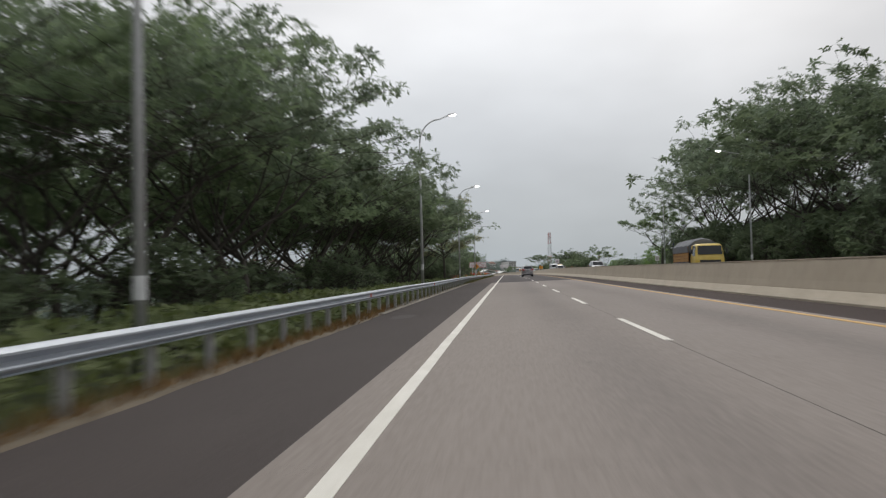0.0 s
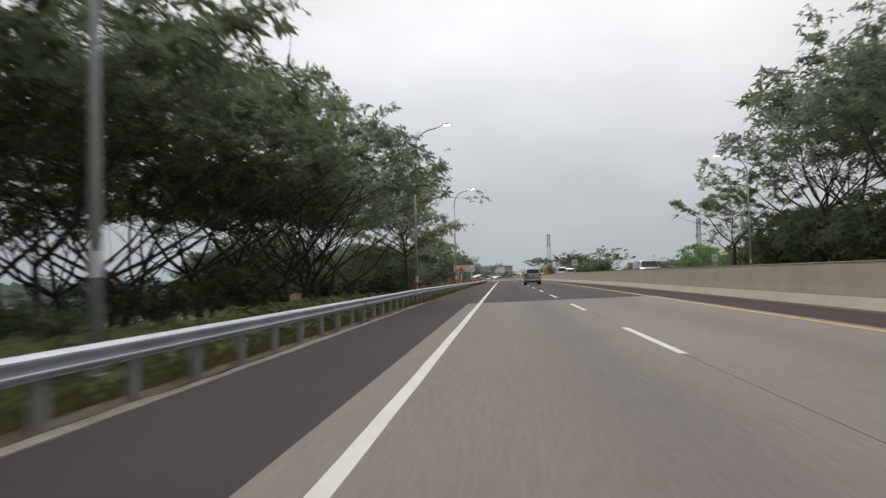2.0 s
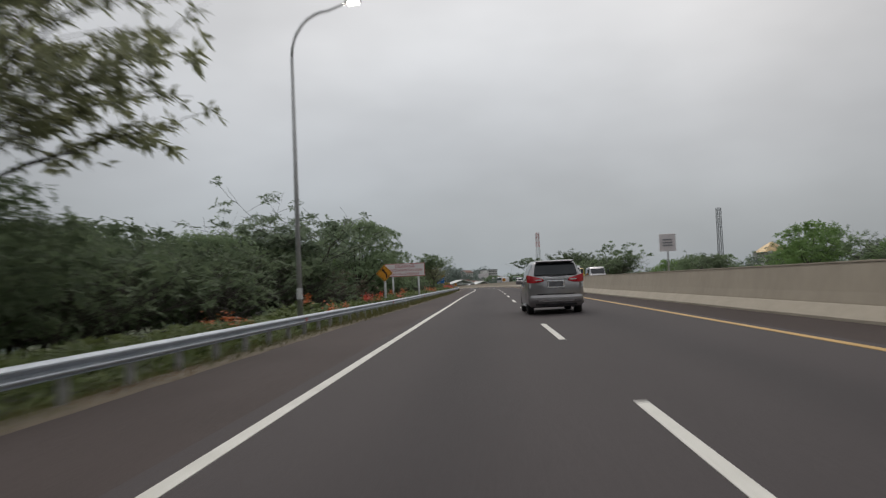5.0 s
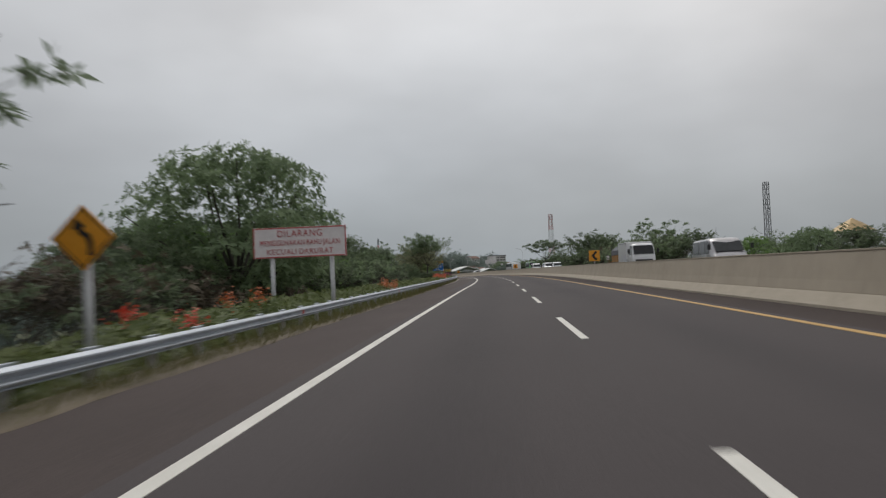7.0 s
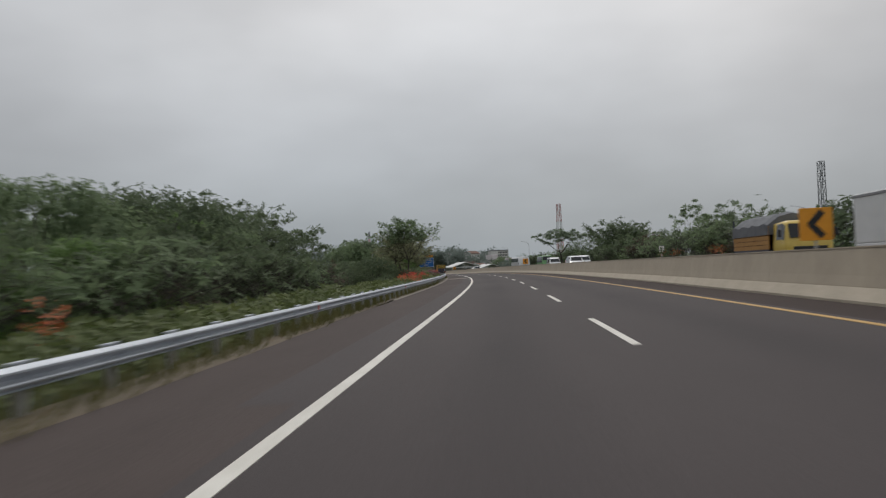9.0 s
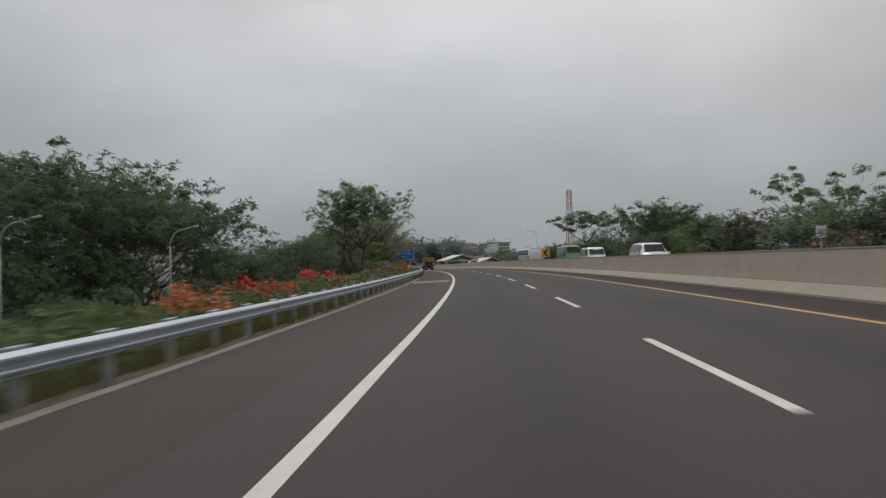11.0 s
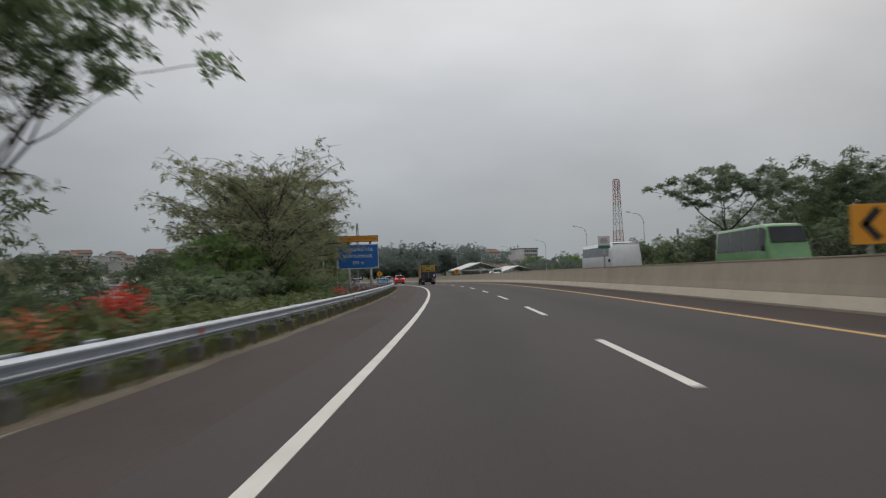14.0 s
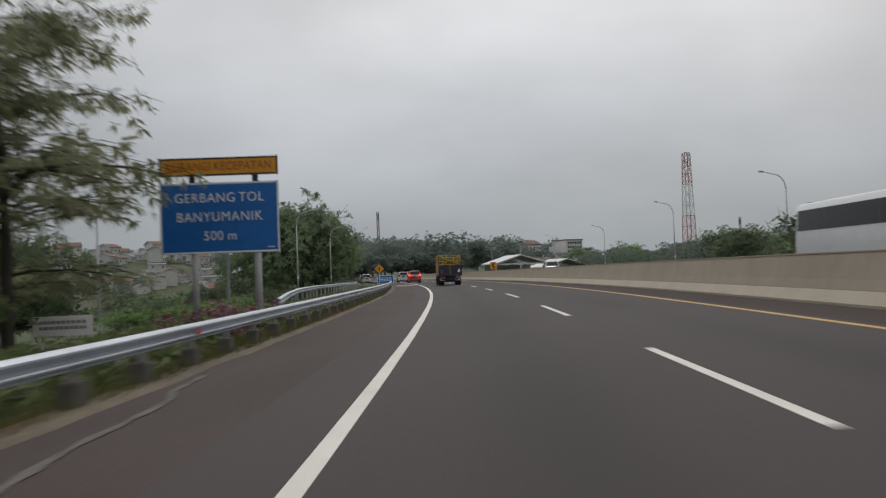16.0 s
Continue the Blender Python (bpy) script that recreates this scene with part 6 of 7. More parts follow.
COACH = [
    (-5.6, 0.55, 1.10, 1.35, 1.15, 2.70, 1.05),
    (-5.45, 0.40, 1.22, 1.40, 1.24, 2.92, 1.10),
    (4.6, 0.40, 1.22, 1.40, 1.24, 2.95, 1.10),
    (5.2, 0.40, 1.22, 1.35, 1.23, 2.84, 1.09),
    (5.5, 0.42, 1.20, 1.20, 1.20, 2.20, 1.10),
    (5.62, 0.50, 1.14, 1.10, 1.13, 1.30, 1.02),
]


def van(label, paint, stations, panes, wheels, r, category="van", inset=0.12):
    """A van or bus with a tall body, side panes, windscreen, lamps and mirrors."""
    v = thing(category.replace(" ", "_"), label, category)
    part("body", hull(stations, 0.25), paint, v, smooth=True)
    half = max(st[4] for st in stations)
    yf = stations[-1][0]
    for sd in (-1, 1):
        for y0, y1 in panes:
            part("side_window", side_pane(stations, y0, y1, sd, inset=inset), "glass", v, "dark side window", smooth=True)
        for y in wheels:
            wheel(v, sd * (half - 0.01), y, r, 0.24)
        part("mirror", box((0.16, 0.10, 0.26), (sd * (half + 0.16), yf - 0.35, 1.45), 0.03), "trim", v, "black door mirror")
        part("headlamp", box((0.30, 0.08, 0.18), (sd * half * 0.68, yf - 0.06, 0.80), 0.03), "lens", v, "clear headlamp")
        part("indicator", box((0.10, 0.08, 0.12), (sd * half * 0.86, yf - 0.10, 0.80), 0.02), "amber", v, "amber indicator")
        part("tail_lamp", box((0.14, 0.05, 0.42), (sd * half * 0.84, stations[0][0] + 0.03, 1.0), 0.02), "tail_red", v, "red tail lamp")
    # windscreen across the steepest part of the nose
    a, b = stations[-4], stations[-3]
    ws = [(b[6] * 0.96, b[0], b[5] - 0.02), (-b[6] * 0.96, b[0], b[5] - 0.02), (-a[6] * 0.93, a[0], a[5] - 0.10), (a[6] * 0.93, a[0], a[5] - 0.10)]
    part("windscreen", sheet(ws, 0.015, (0, 0.045, 0.03)), "glass", v, "dark raked windscreen")
    part("rear_window", box((half * 1.4, 0.02, 0.5), (0, stations[0][0] - 0.01, stations[1][5] - 0.6), 0.02), "glass", v, "dark rear window")
    part("grille", box((half * 0.9, 0.05, 0.16), (0, yf - 0.02, 0.66), 0.02), "trim", v, "black grille")
    part("bumper", box((half * 1.8, 0.22, 0.22), (0, yf - 0.10, 0.48), 0.06), "trim", v, "dark front bumper")
    part("plate", box((0.40, 0.02, 0.13), (0, yf + 0.02, 0.50), 0.006), "plate", v, "dark number plate")
    part("underbody", box((half * 1.7, yf * 1.8, 0.14), (0, 0, 0.36), 0.02), "trim", v, "black underside")
    return v


def lorry(label, cab, cargo, length, width, height, side, covered, category="truck"):
    """A forward-control truck: cab, frame, load body, wheels, lamps and mud flaps."""
    t = thing("truck", label, category)
    half = width / 2
    yf = length / 2
    cabin = [
        (yf - 1.75, 0.62, half * 0.86, 1.35, half * 0.88, 2.28, half * 0.80),
        (yf - 0.65, 0.62, half * 0.88, 1.35, half * 0.90, 2.34, half * 0.80),
        (yf - 0.32, 0.60, half * 0.88, 1.32, half * 0.90, 2.20, half * 0.80),
        (yf - 0.08, 0.56, half * 0.88, 1.25, half * 0.88, 1.50, half * 0.82),
        (yf, 0.60, half * 0.84, 1.05, half * 0.84, 1.18, half * 0.80),
    ]
    c = part("cab", hull(cabin, 0.3), cab, t, smooth=True)
    for sd in (-1, 1):
        part("cab_window", side_pane(cabin, yf - 1.35, yf - 0.35, sd), "glass", c, "dark cab window")
        part("mirror", box((0.14, 0.08, 0.34), (sd * (half + 0.10), yf - 0.25, 1.75), 0.02), "trim", t, "black mirror")
        part("headlamp", box((0.28, 0.06, 0.18), (sd * half * 0.62, yf + 0.01, 0.78), 0.03), "lens", t, "clear headlamp")
        wheel(t, sd * (half - 0.04), yf - 0.95, 0.40, 0.24)
        wheel(t, sd * (half - 0.03), -yf + 1.25, 0.40, 0.24)
        wheel(t, sd * (half - 0.31), -yf + 1.25, 0.40, 0.24)
        f = part("mud_flap", box((0.46, 0.02, 0.30), (sd * half * 0.66, -yf + 0.62, 0.62), 0.008), "white", t, "pale mud flap")
        bars(f, (sd * half * 0.66, -yf + 0.605, 0.64), 0.38, 0.18, 2, "black")
        part("tail_lamp", box((0.26, 0.05, 0.10), (sd * half * 0.72, -yf + 0.03, 0.86), 0.015), "tail_red", t, "red tail lamp")
    part("windscreen", sheet([(half * 0.76, yf - 0.08, 1.52), (-half * 0.76, yf - 0.08, 1.52), (-half * 0.74, yf - 0.31, 2.16), (half * 0.74, yf - 0.31, 2.16)], 0.015, (0, 0.03, 0.01)), "glass", c, "dark windscreen")
    part("grille", box((half * 1.3, 0.04, 0.22), (0, yf + 0.0, 1.02), 0.02), "trim", t, "dark grille")
    part("front_bumper", box((width * 0.94, 0.16, 0.26), (0, yf - 0.02, 0.55), 0.05), "trim", t, "dark bumper")
    part("frame", box((0.9, length - 1.0, 0.22), (0, -0.3, 0.78), 0.02), "trim", t, "black chassis frame")
    part("axle", box((width * 0.8, 0.16, 0.16), (0, -yf + 1.25, 0.42), 0.04), "trim", t, "black rear axle")
    part("under_bar", box((width * 0.7, 0.08, 0.12), (0, -yf + 0.10, 0.60), 0.02), "trim", t, "under-run bar")
    bl = length - 1.95
    yc = -yf + bl / 2
    part("load_floor", box((width, bl, 0.14), (0, yc, 0.98), 0.02), cargo, t)
    if covered == "box":
        part("box_body", box((width, bl, height - 1.05), (0, yc, (height + 1.05) / 2), 0.04), cargo, t, "plain box body")
        for sd in (-1, 1):
            part("box_rail", box((0.03, bl, 0.08), (sd * (half + 0.005), yc, height - 0.08), 0.01), "steel", t, "steel top rail")
        part("box_door", box((width * 0.9, 0.03, height - 1.25), (0, -yf - 0.01, (height + 1.05) / 2), 0.01), cargo, t, "rear box doors")
    else:
        for sd in (-1, 1):
            for k in range(5):
                part("side_board", box((0.05, bl, 0.21), (sd * (half - 0.03), yc, 1.16 + 0.225 * k), 0.012), side, t, "ochre side board")
        part("tailboard", box((width, 0.06, 0.80), (0, -yf + 0.03, 1.47), 0.015), cargo, t, "dark tailboard")
        for x in (-half * 0.95, 0.0, half * 0.95):
            part("tail_post", box((0.07, 0.07, height - 1.05), (x, -yf + 0.02, (height + 1.05) / 2), 0.012), cargo if x else side, t)
        part("tail_mark", sheet([(half * 0.62, -yf - 0.012, 1.25), (half * 0.86, -yf - 0.012, 1.25), (half * 0.80, -yf - 0.012, 1.55), (half * 0.70, -yf - 0.012, 1.55)], 0.006), "white", t, "small pale painted mark")
        part("ring", tube([(-half * 0.72 + 0.12 * math.cos(a * math.pi / 6), -yf - 0.015, 1.33 + 0.12 * math.sin(a * math.pi / 6)) for a in range(13)], 0.015, 5), "steel", t, "tow ring")
        if covered == "crate":
            for z in (1.98, 2.30, 2.62, height - 0.02):
                part("crate_bar", box((width, 0.05, 0.06), (0, -yf + 0.02, z), 0.01), "crate", t, "yellow crate bar")
            for x in np.linspace(-half * 0.92, half * 0.92, 7):
                part("crate_slat", box((0.055, 0.04, height - 1.92), (float(x), -yf + 0.03, (height + 1.92) / 2), 0.008), "crate", t, "yellow crate slat")
            for sx in (-1, 1):
                part("crate_brace", tube([(sx * half * 0.9, -yf, 1.95), (0, -yf, 2.35), (-sx * half * 0.9, -yf, height - 0.05)], 0.035, 4), "crate", t, "yellow diagonal brace")
            for sd in (-1, 1):
                for z in (2.35, 2.62, height - 0.02):
                    part("crate_bar", box((0.05, bl, 0.06), (sd * (half - 0.03), yc, z), 0.01), "crate", t, "yellow crate bar")
                for y in np.linspace(-yf + 0.1, -yf + bl - 0.1, 8):
                    part("crate_slat", box((0.05, 0.05, height - 2.2), (sd * (half - 0.03), float(y), (height + 2.2) / 2), 0.008), side, t, "ochre crate slat")
            bm = bmesh.new()
            rng = random.Random(3)
            for i in range(60):
                box((0.45, 0.7, 0.26), (rng.uniform(-half + 0.35, half - 0.35), rng.uniform(-yf + 0.5, -yf + bl - 0.4), rng.uniform(1.3, height - 0.28)), 0.08, bm, Matrix.Rotation(rng.uniform(0, 3), 3, "Z"))
            part("load", bm, "cargo", t, "stacked green and ochre sacks")
        else:
            bm = bmesh.new()
            n = 10
            rows = []
            for i in range(n + 1):
                y = -yf + bl * i / n
                sag = 0.06 * math.sin(i * 2.3)
                rows.append([bm.verts.new(v) for v in ((half + 0.02, y, 1.75), (half + 0.02, y, 2.25 + sag), (half * 0.55, y, height - 0.05 + sag), (0, y, height + 0.1 + sag), (-half * 0.55, y, height - 0.05 + sag), (-half - 0.02, y, 2.25 + sag), (-half - 0.02, y, 1.75))])
            for a, b in zip(rows, rows[1:]):
                for j in range(6):
                    bm.faces.new((a[j], a[j + 1], b[j + 1], b[j]))
            for row in (rows[0], rows[-1]):
                bm.faces.new(row)
            part("tarpaulin", bm, "tarp", t, "grey tarpaulin over the load", smooth=False)
    return t


crate_truck = lorry("dark blue truck carrying sacks in a yellow slatted crate", "truck_blue", "truck_blue", 6.6, 2.2, 2.85, "orange_wood", "crate")
crate_truck.matrix_basis = M(452.5, -1.1, 0)

# oncoming traffic beyond the median wall
OPP = 0.16
grey_tarp = lorry("yellow-cabbed truck under a grey tarpaulin, oncoming", "cab_yellow", "truck_blue", 7.2, 2.3, 2.7, "orange_wood", "tarp")
grey_tarp.matrix_basis = M(106.0, 12.2, OPP, 180)
copy_thing(grey_tarp, M(267.5, 12.2, OPP, 180))
box_truck = lorry("small truck with plain white box body, oncoming", "white_car", "white_car", 5.8, 1.95, 2.5, "white_car", "box")
box_truck.matrix_basis = M(249.0, 9.6, OPP, 180)
grey_van = van("silver-grey van with dark windows, oncoming", "silver", VAN, ((-2.0, -0.9), (-0.8, 0.3), (0.4, 1.0)), (-1.4, 1.45), 0.31)
grey_van.matrix_basis = M(227.0, 9.7, OPP, 180)
pale_car = passenger_car("grey people carrier on the opposite carriageway", "grey_car")
pale_car.matrix_basis = M(152.0, 9.7, OPP, 180)
c = copy_thing(white_mpv, M(323.5, 9.4, OPP, 180))
c["label"] = "white people carrier on the opposite carriageway"
white_van = van("white delivery van with dark windscreen, oncoming", "white_car", VAN, ((-2.0, -0.9), (-0.8, 0.3), (0.4, 1.0)), (-1.4, 1.45), 0.31)
white_van.matrix_basis = M(344.0, 9.6, OPP, 180)
copy_thing(white_van, M(337.5, 12.8, OPP, 180))
green_bus = van("pale green minibus with dark windows, oncoming", "green_bus", MINIBUS, ((-3.1, -1.5), (-1.4, 0.2), (0.3, 1.9), (2.0, 2.75)), (-2.1, 2.2), 0.36, "minibus")
green_bus.matrix_basis = M(373.0, 12.6, OPP, 180)
coach = van("white coach with long dark windows, oncoming", "white_car", COACH, ((-5.35, -3.42), (-3.4, -1.47), (-1.45, 0.48), (0.5, 2.43), (2.45, 4.3)), (-3.2, 3.4), 0.48, "coach", 0.27)
coach.matrix_basis = M(402.8, 12.5, OPP, 180)
copy_thing(pale_car, M(470.0, 13.0, OPP, 172))


# ---- signs ----
def sign_post(parent, x, top, r=0.06, bottom=-1.2):
    part("post", tube([(x, r + 0.03, bottom), (x, r + 0.03, top)], r, 10), "pole", parent, "grey steel post", smooth=True)


def plate_of(parent, name, w, h, z, mat, label, rim=None, y=0.0):
    p = part(name, box((w, 0.03, h), (0, y, z), 0.012), mat, parent, label)
    if rim:
        for sx in (-1, 1):
            part("rim", box((0.05, 0.02, h + 0.02), (sx * (w / 2 - 0.03), y - 0.014, z), 0.004), rim, p)
            part("rim", box((w - 0.16, 0.02, 0.05), (0, y - 0.014, z + sx * (h / 2 - 0.03)), 0.004), rim, p)
    return p


def upright(x, y, z):
    """Letters that stand on a panel and face the oncoming driver."""
    return Matrix.Translation((x, y, z)) @ Matrix.Rotation(radians(90), 4, "X")


# diamond warning sign
dia = thing("warning_sign", "amber diamond warning sign with black winding-road arrow", "road sign")
side = 0.86
p = part("plate", box((side, 0.025, side), (0, 0, 0), 0.02, turn=Matrix.Rotation(radians(45), 3, "Y")), "amber", dia, "amber diamond plate")
for v in p.data.vertices:
    v.co.z += 2.3
arrow = bmesh.new()
pts = [(0.14, -0.30), (0.15, -0.12), (0.10, 0.02), (-0.02, 0.10), (-0.06, 0.20)]
for (x0, z0), (x1, z1) in zip(pts, pts[1:]):
    d = Vector((x1 - x0, 0, z1 - z0))
    box((0.10, 0.008, d.length + 0.05), ((x0 + x1) / 2, -0.02, 2.3 + (z0 + z1) / 2), bm=arrow, turn=Matrix.Rotation(math.atan2(d.x, d.z), 3, "Y"))
part("arrow", arrow, "black", dia, "black bent arrow")
part("arrow_head", sheet([(-0.20, -0.02, 2.44), (0.06, -0.02, 2.50), (-0.12, -0.02, 2.66)], 0.008), "black", dia, "black arrow head")
for sx in (-1, 1):
    for sz in (-1, 1):
        part("rim", box((0.02, 0.01, side - 0.08), (sx * 0.265, -0.016, 2.3 + sz * 0.265), turn=Matrix.Rotation(radians(45 if sx * sz < 0 else -45), 3, "Y")), "black", dia, "thin black border")
sign_post(dia, 0.0, 2.2, 0.085)
dia.matrix_basis = M(201.4, -8.85, -0.05)

# notice board about the hard shoulder
board = thing("notice_board", "white notice board with red border and red lettering on two posts", "road sign")
plate_of(board, "panel", 3.75, 1.22, 2.80, "white_sign", "faded white panel", "red_paint")
for row, size, z in (("DILARANG", 0.38, 3.14), ("MENGGUNAKAN BAHU JALAN", 0.31, 2.78), ("KECUALI DARURAT", 0.31, 2.42)):
    lettering("lettering", row, size, "red_paint", board, upright(0, -0.03, z), "red lettering " + row, 0.70 if len(row) > 20 else 0.9)
for x in (-1.15, 1.25):
    sign_post(board, x, 2.5, 0.09)
board.matrix_basis = M(218.2, -9.22, -0.02, 3)

# blue gantry-side direction board
blue = thing("direction_sign", "blue toll-gate distance sign below an amber speed notice on grey posts", "road sign")
plate_of(blue, "panel", 3.3, 1.98, 3.05, "blue_sign", "blue panel", "white")
for row, size, z in (("GERBANG TOL", 0.37, 3.60), ("BANYUMANIK", 0.37, 3.07), ("500 m", 0.37, 2.54)):
    lettering("lettering", row, size, "white", blue, upright(0, -0.03, z), "white lettering " + row, 0.92)
bars(blue, (1.42, -0.025, 2.2), 0.2, 0.07, 1, "white")
amber = plate_of(blue, "amber_panel", 3.3, 0.52, 4.48, "amber", "amber panel", "black")
lettering("lettering", "KURANGI KECEPATAN", 0.33, "brown_letter", amber, upright(0, -0.03, 4.48), "faded brown lettering KURANGI KECEPATAN", 0.8)
for x in (-0.75, 1.0):
    part("bracket", box((0.16, 0.05, 0.26), (x, 0.04, 4.13), 0.01), "trim", blue, "dark steel bracket")
    sign_post(blue, x, 3.95, 0.10, -1.6)
blue.matrix_basis = M(398.4, -9.15, 0.02, 2)
pole = thing("sign_post", "thin grey steel post behind the sign", "post")
part("shaft", tube([(0, 0, -1.5), (0, 0, 2.3)], 0.04, 8), "pole", pole)
pole.matrix_basis = M(399.6, -9.3, 0)


def chevron(label):
    c = thing("chevron_sign", label, "road sign", group="chevrons on the median wall")
    plate_of(c, "plate", 0.84, 0.84, 0.58, "amber", "amber plate")
    bm = bmesh.new()
    for sz in (-1, 1):
        box((0.48, 0.008, 0.17), (0.0, -0.02, 0.58 + sz * 0.145), bm=bm, turn=Matrix.Rotation(radians(-48 * sz), 3, "Y"))
    part("chevron", bm, "black", c, "black chevron pointing along the bend")
    part("post", tube([(0, 0.06, -0.3), (0, 0.06, 0.95)], 0.035, 8), "pole", c, "grey post")
    return c


ch = chevron("amber chevron board with black arrow, on the median wall")
ch.matrix_basis = M(248.8, 6.28, 1.22)
for s in (352.0, 473.0):
    copy_thing(ch, M(s, 6.28, 1.22))

# small signs beyond the median
for s, l, z, w, h, mat, label in (
    (321.0, 19.4, 2.1, 0.6, 0.75, "white_sign", "small square pale sign on a post"),
    (184.0, 24.0, 2.2, 0.7, 0.9, "white_sign", "small pale sign on a post beyond the road"),
    (178.8, 6.1, 2.35, 0.66, 0.72, "white_sign", "small pale sign on a post on the median wall"),
    (376.9, 5.9, 2.58, 0.62, 0.50, "white_sign", "small white sign with green foot panel on the median wall"),
):
    b = thing("billboard" if w > 1 else "road_sign", label, "billboard" if w > 1 else "road sign")
    p = plate_of(b, "panel", w, h, z, mat, "pale panel", "steel" if w > 1 else None)
    bars(p, (0, -0.03, z), w * 0.6, h * 0.5, 3, "steel")
    if "green" in label:
        part("foot_panel", box((w, 0.03, 0.17), (0, 0, z - h / 2 - 0.09), 0.01), "green_sign", b, "green panel")
    sign_post(b, 0, z, 0.035, 1.1 if l < 7 else -2.0)
    b.matrix_basis = M(s, l, 0.0, -6)

# signs by the slip road
far_dia = thing("warning_sign", "small amber diamond warning sign with black mark", "road sign")
p = part("plate", box((0.75, 0.025, 0.75), (0, 0, 0), 0.02, turn=Matrix.Rotation(radians(45), 3, "Y")), "amber", far_dia)
for v in p.data.vertices:
    v.co.z += 2.05
part("mark", box((0.12, 0.01, 0.42), (0, -0.02, 2.05), 0.01), "black", far_dia, "black arrow mark")
sign_post(far_dia, 0, 2.0, 0.05)
far_dia.matrix_basis = M(462, -7.95, 0)
hoarding = thing("roadside_board", "low blue and white board at the nose of the slip road", "road sign")
plate_of(hoarding, "panel", 1.9, 0.95, 0.85, "blue_sign", "blue panel", "white")
bars(hoarding, (0, -0.03, 0.85), 1.4, 0.5, 3, "white")
for x in (-0.7, 0.7):
    sign_post(hoarding, x, 0.9, 0.04, -0.5)
hoarding.matrix_basis = M(467, -7.3, 0)
white_board = thing("notice_board", "low weathered white board below the embankment", "sign board")
plate_of(white_board, "panel", 3.0, 1.05, 0.9, "white_sign", "weathered white panel")
bars(white_board, (0, -0.03, 0.95), 2.4, 0.6, 2, "steel")
for x in (-1.2, 1.2):
    sign_post(white_board, x, 0.9, 0.05, -0.8)
white_board.matrix_basis = M(418.4, -23.2, -1.62, 8)

# second guard rail along the slip road
ramp = thing("guard_rail", "galvanised guard rail curving along the slip road", "guard rail")
rs = [402.0, 408.0, 418.0, 432.0, 450.0, 470.0, 495.0]
rl = [-8.4, -9.3, -10.6, -11.6, -11.8, -11.2, -11.2]
rt = [0.66, 0.74, 0.80, 0.80, 0.74, 0.66, 0.6]
sweep("beam", lambda v: beam_row(float(np.interp(v, rs, rl)), float(np.interp(v, rs, rt))), 402, 495, 3, "zinc", ramp, closed=True)
for s in np.arange(403, 495, 3.0):
    ob = new("post", post_mesh)
    ob.parent = ramp
    ob.matrix_basis = M(float(s), float(np.interp(s, rs, rl)) - 0.08, float(np.interp(s, rs, rt)) - 0.03)


# ---- masts ----
def lattice(label, height, w0, w1, bays, mats, crown):
    """A tapering four-legged lattice mast with a braced panel on each face and aerials near its top."""
    m = thing("lattice_mast", label, "mast")
    for b in range(bays):
        z0, z1 = height * b / bays, height * (b + 1) / bays
        a, c = w0 + (w1 - w0) * b / bays, w0 + (w1 - w0) * (b + 1) / bays
        lo = [Vector((sx * a / 2, sy * a / 2, z0)) for sx, sy in ((1, 1), (-1, 1), (-1, -1), (1, -1))]
        hi = [Vector((sx * c / 2, sy * c / 2, z1)) for sx, sy in ((1, 1), (-1, 1), (-1, -1), (1, -1))]
        for i in range(4):
            j = (i + 1) % 4
            for piece, p, q, r in (("leg", lo[i], hi[i], 0.11), ("brace", lo[i], hi[j], 0.05), ("brace", lo[j], hi[i], 0.05), ("tie", hi[i], hi[j], 0.06)):
                part(piece, tube([p, q], r, 4), mats[b % len(mats)], m)
    for k in range(crown):
        a = 2 * math.pi * k / crown
        part("aerial", box((0.25, 0.18, 1.8), ((w1 / 2 + 0.45) * math.cos(a), (w1 / 2 + 0.45) * math.sin(a), height - 1.5 - 2.4 * (k % 2)), 0.04), "mast_white", m, "white panel aerial")
    return m


red_mast = lattice("red and white lattice telecom mast with aerials", 32.2, 3.0, 1.35, 12, ("mast_white",) * 3 + ("mast_red",) * 3 + ("mast_white",) * 3 + ("mast_red",) * 3, 8)
red_mast.matrix_basis = M(560, 75.5, -3)
grey_mast = lattice("dark grey lattice mast with two slim legs", 29.0, 1.7, 1.3, 9, ("mast_grey",), 2)
grey_mast.matrix_basis = M(427, 101, -3)
thin_mast = lattice("thin far lattice mast on the hill", 30.0, 1.2, 0.7, 7, ("mast_grey", "mast_red"), 0)
thin_mast.matrix_basis = M(690, 16, -3)
copy_thing(thin_mast, M(690, 190, -8))


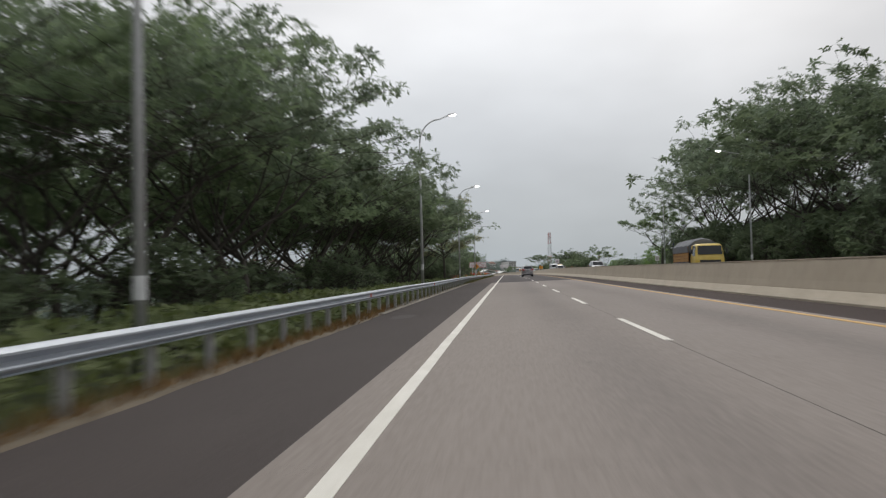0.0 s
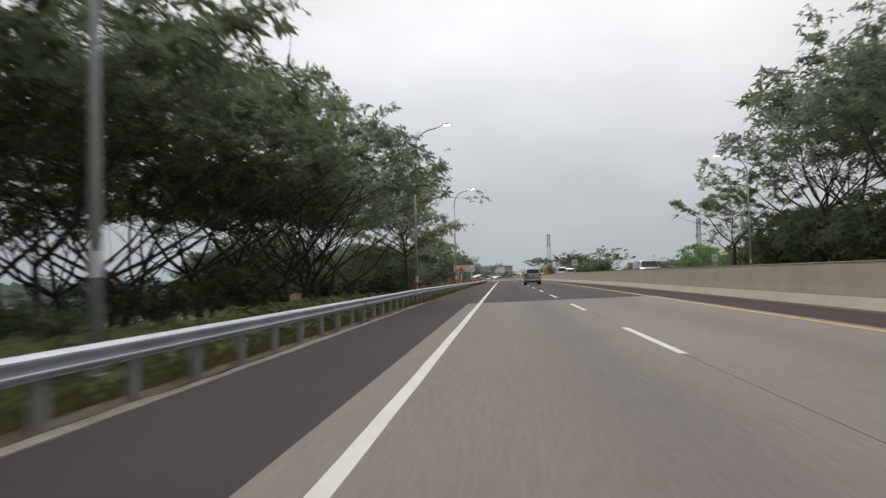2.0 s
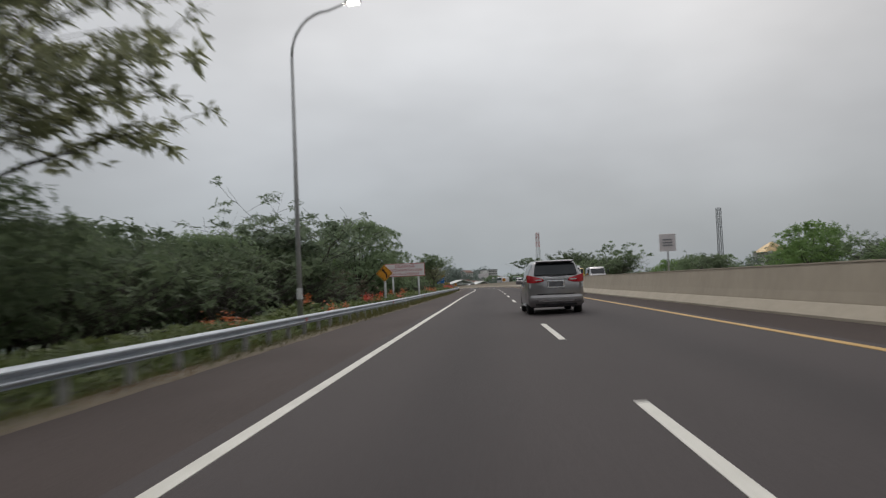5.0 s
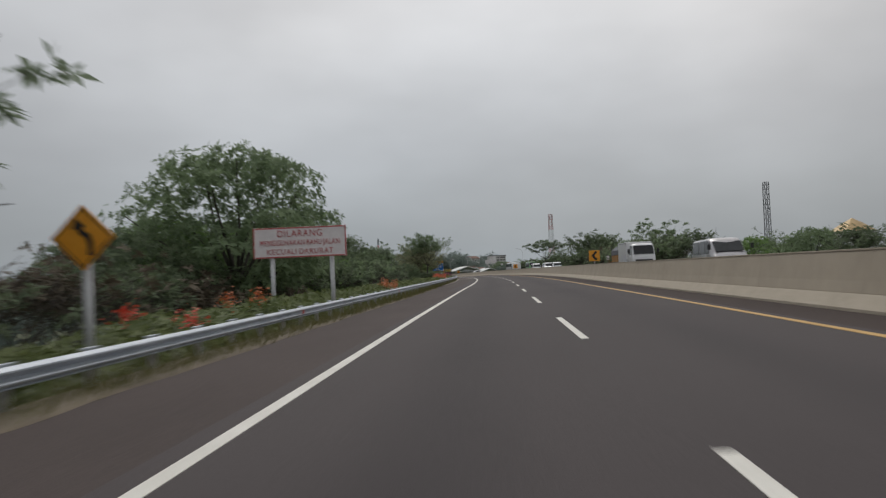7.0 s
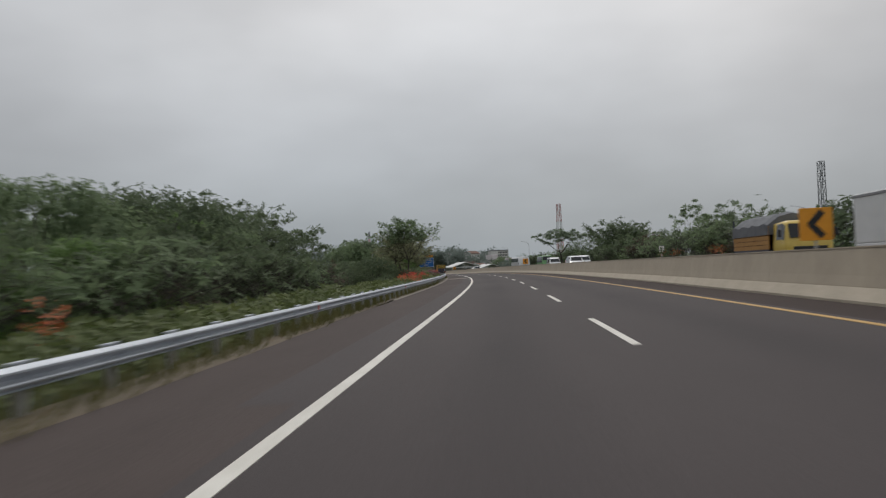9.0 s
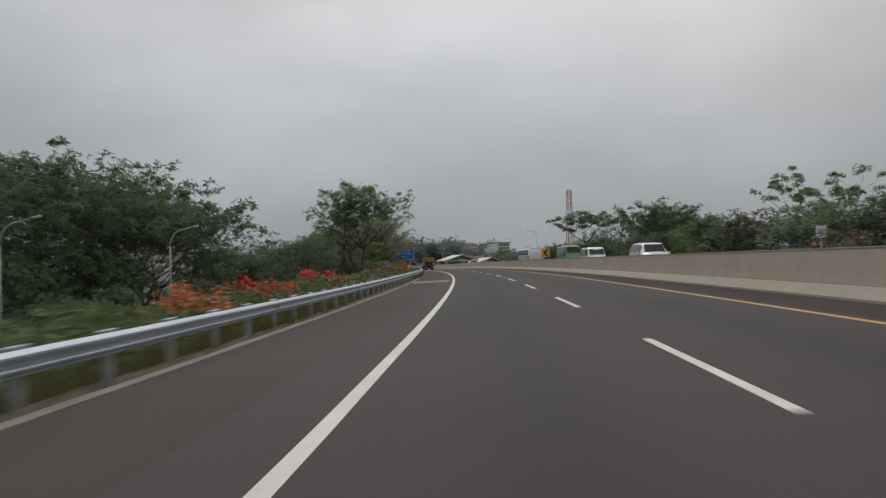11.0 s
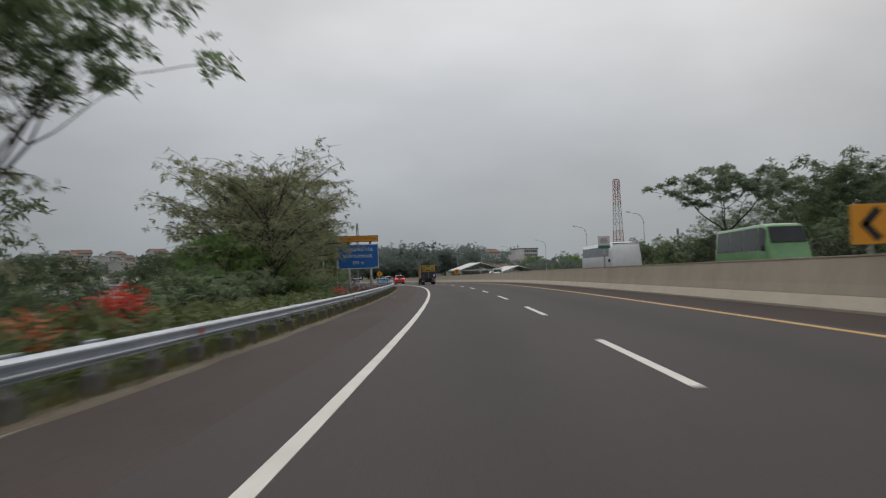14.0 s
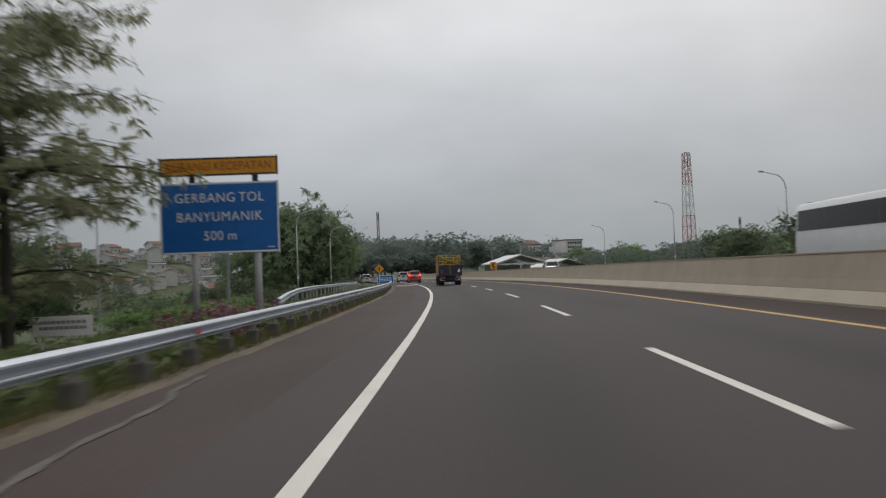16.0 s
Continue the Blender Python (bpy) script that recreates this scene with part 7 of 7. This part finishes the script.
# ---- buildings ----
def house(label, w, d, h, roof, wall="wall", pitch=0.45, storeys=1):
    """A house: walls, gable roof with eaves, and windows with frames on all sides."""
    b = thing("house", label, "house")
    part("wall", box((w, d, h), (0, 0, h / 2 - 0.5), 0.02), wall, b, "plastered walls")
    r = bmesh.new()
    e, top = 0.5, h - 0.5 + pitch * d / 2
    zz = h - 0.5 - 0.15
    for sy in (-1, 1):
        v = [r.verts.new(p) for p in ((-w / 2 - e, sy * (d / 2 + e), zz), (w / 2 + e, sy * (d / 2 + e), zz), (w / 2 + e, 0, top + 0.1), (-w / 2 - e, 0, top + 0.1), (-w / 2 - e, sy * (d / 2 + e), zz - 0.12), (w / 2 + e, sy * (d / 2 + e), zz - 0.12), (w / 2 + e, 0, top - 0.02), (-w / 2 - e, 0, top - 0.02))]
        for f in ((0, 1, 2, 3), (4, 5, 6, 7), (0, 1, 5, 4), (1, 2, 6, 5), (0, 3, 7, 4)):
            r.faces.new([v[i] for i in f])
    part("roof", r, roof, b, "pitched roof")
    for sx in (-1, 1):
        g = bmesh.new()
        tri = [[g.verts.new((sx * (w / 2 - o), y, z)) for y, z in ((-d / 2, h - 0.5), (d / 2, h - 0.5), (0, top))] for o in (0.0, 0.15)]
        g.faces.new(tri[0])
        g.faces.new(tri[1])
        for k in range(3):
            g.faces.new((tri[0][k], tri[0][(k + 1) % 3], tri[1][(k + 1) % 3], tri[1][k]))
        part("gable", g, wall, b, "plastered gable")
        for sy in (-1, 1):
            slope = Vector((0, -sy * (d / 2 + e), top + 0.1 - zz))
            part("bargeboard", box((0.08, slope.length, 0.22), (sx * (w / 2 + e + 0.03), sy * (d / 2 + e) / 2, (zz + top) / 2 + 0.02), 0.0, turn=Matrix.Rotation(math.atan2(slope.z, slope.y) if slope.y > 0 else math.atan2(-slope.z, -slope.y), 3, "X")), "mast_white", b, "weathered white bargeboard")
    for f in range(storeys):
        z = 1.1 + f * 3.0
        for x in np.linspace(-w * 0.32, w * 0.32, max(2, int(w / 3))):
            for sy in (-1, 1):
                win = part("window", box((1.05, 0.08, 1.15), (float(x), sy * (d / 2 + 0.01), z), 0.02), "white", b, "white window frame")
                part("pane", box((0.85, 0.04, 0.95), (float(x), sy * (d / 2 + 0.05), z), 0.01), "glass", win, "dark pane")
    return b


houses = [
    house("low house with clay-tile roof among trees", 8, 6, 3.4, "roof_tile"),
    house("two-storey white house with clay-tile roof", 9, 7, 6.4, "roof_tile", storeys=2),
    house("low house with grey sheet roof", 9, 6.5, 3.2, "roof_grey"),
    house("white two-storey house with flat grey roof", 8, 7, 6.2, "roof_grey", storeys=2, pitch=0.12),
]
hr = random.Random(8)


def on_hill(i, b, first):
    s, l = 612 + 150 * ((i * 0.618) % 1.0), -46 - 74 * ((i * 0.7549) % 1.0)
    m = M(s, l, ground_h(l, s) + 0.4, hr.uniform(0, 180), hr.uniform(0.75, 0.95))
    if first:
        b.matrix_basis = m
    else:
        copy_thing(b, m)


for i, b in enumerate(houses):
    on_hill(i, b, True)
for i in range(4, 66):
    on_hill(i, houses[(2, 0, 3, 2, 1)[i % 5]], False)
for i in range(16):
    s, l = hr.uniform(600, 800), hr.uniform(66, 170)
    copy_thing(houses[(i * 3) % 4], M(s, l, ground_h(l, s) + 1.0 + 0.02 * (s - 560), hr.uniform(0, 180)))
copy_thing(houses[0], M(160.5, -22.6, -3.55, 62, 0.9))["label"] = "small house with red tiled gable roof below the bank"
for s, l, h, t in ((356, -52, -4, 30), (348, -60, -4, 100), (372, -66, -4, 60)):
    copy_thing(houses[0], M(s, l, h, t))


def hall(label, w, d, h, roof, rise):
    """An open-sided hall: columns, beams and a broad sheet roof."""
    b = thing("hall", label, "hall")
    for sx in (-1, 0, 1):
        for sy in (-1, 1):
            part("column", tube([(sx * w * 0.46, sy * d * 0.46, -1), (sx * w * 0.46, sy * d * 0.46, h)], 0.2, 8), "mast_white", b, "white column")
    r = bmesh.new()
    for sx in (-1, 1):
        v = [r.verts.new(p) for p in ((sx * w / 2, -d / 2, h), (sx * w / 2, d / 2, h), (0, d / 2, h + rise), (0, -d / 2, h + rise), (sx * w / 2, -d / 2, h - 0.25), (sx * w / 2, d / 2, h - 0.25), (0, d / 2, h + rise - 0.25), (0, -d / 2, h + rise - 0.25))]
        for f in ((0, 1, 2, 3), (4, 5, 6, 7), (0, 1, 5, 4), (0, 3, 7, 4), (1, 2, 6, 5)):
            r.faces.new([v[i] for i in f])
    part("roof", r, roof, b, "white sheet roof")
    part("back_wall", box((w * 0.92, 0.2, h), (0, d * 0.4, h / 2 - 0.5), 0.02), "wall", b, "pale back wall")
    part("beam", box((w * 0.96, 0.2, 0.3), (0, -d * 0.46, h - 0.2), 0.02), "mast_white", b, "white beam")
    return b


hall_a = hall("open hall with broad white sheet roof beyond the bend", 13, 14, 2.6, "roof_white", 2.0)
hall_a.matrix_basis = M(560, 29, 0.0, 0)
copy_thing(hall_a, M(566, 42.5, -1.2, 0))["label"] = "lower open hall with broad white sheet roof"
big = thing("building", "large pale flat-roofed building on the far hill", "building")
part("block", box((14, 16, 13), (0, 0, 6), 0.1), "wall", big, "pale walls")
part("parapet", box((14.6, 16.6, 0.8), (0, 0, 12.8), 0.05), "roof_grey", big, "grey parapet")
part("annexe", box((9, 10, 9), (-10, -3, 4), 0.1), "white_sign", big, "white lower block")
for f in range(4):
    for x in np.linspace(-5.2, 5.2, 6):
        win = part("window", box((1.3, 0.1, 1.4), (float(x), -8.02, 2 + 2.9 * f), 0.02), "glass", big, "dark window")
big.matrix_basis = M(676, 93, 5, 14, 0.6)
for s, l, h, t, k in ((668, 72, 6, 30, 1), (680, 62, 6, 70, 1), (640, 60, 2, 10, 0), (610, 54, 0.5, 40, 0)):
    copy_thing(houses[k], M(s, l, h, t))
dome = thing("pavilion", "broad pavilion with golden hipped roof beyond the trees", "building")
part("wall", box((7.4, 6.4, 9.4), (0, 0, 4.0), 0.05), "wall", dome, "pale walls")
bm = bmesh.new()
prof = [(4.9, 8.5), (3.7, 9.3), (2.3, 10.2), (0.9, 10.9), (0.15, 11.3)]
rings = [[bm.verts.new((r * math.cos(2 * math.pi * i / 12), r * 0.9 * math.sin(2 * math.pi * i / 12), z)) for i in range(12)] for r, z in prof]
for a, b in zip(rings, rings[1:]):
    for i in range(12):
        bm.faces.new((a[i], a[(i + 1) % 12], b[(i + 1) % 12], b[i]))
bm.faces.new(rings[-1])
part("roof", bm, "gold", dome, "golden hipped roof")
dome.matrix_basis = M(352, 79, -2.6, 20)
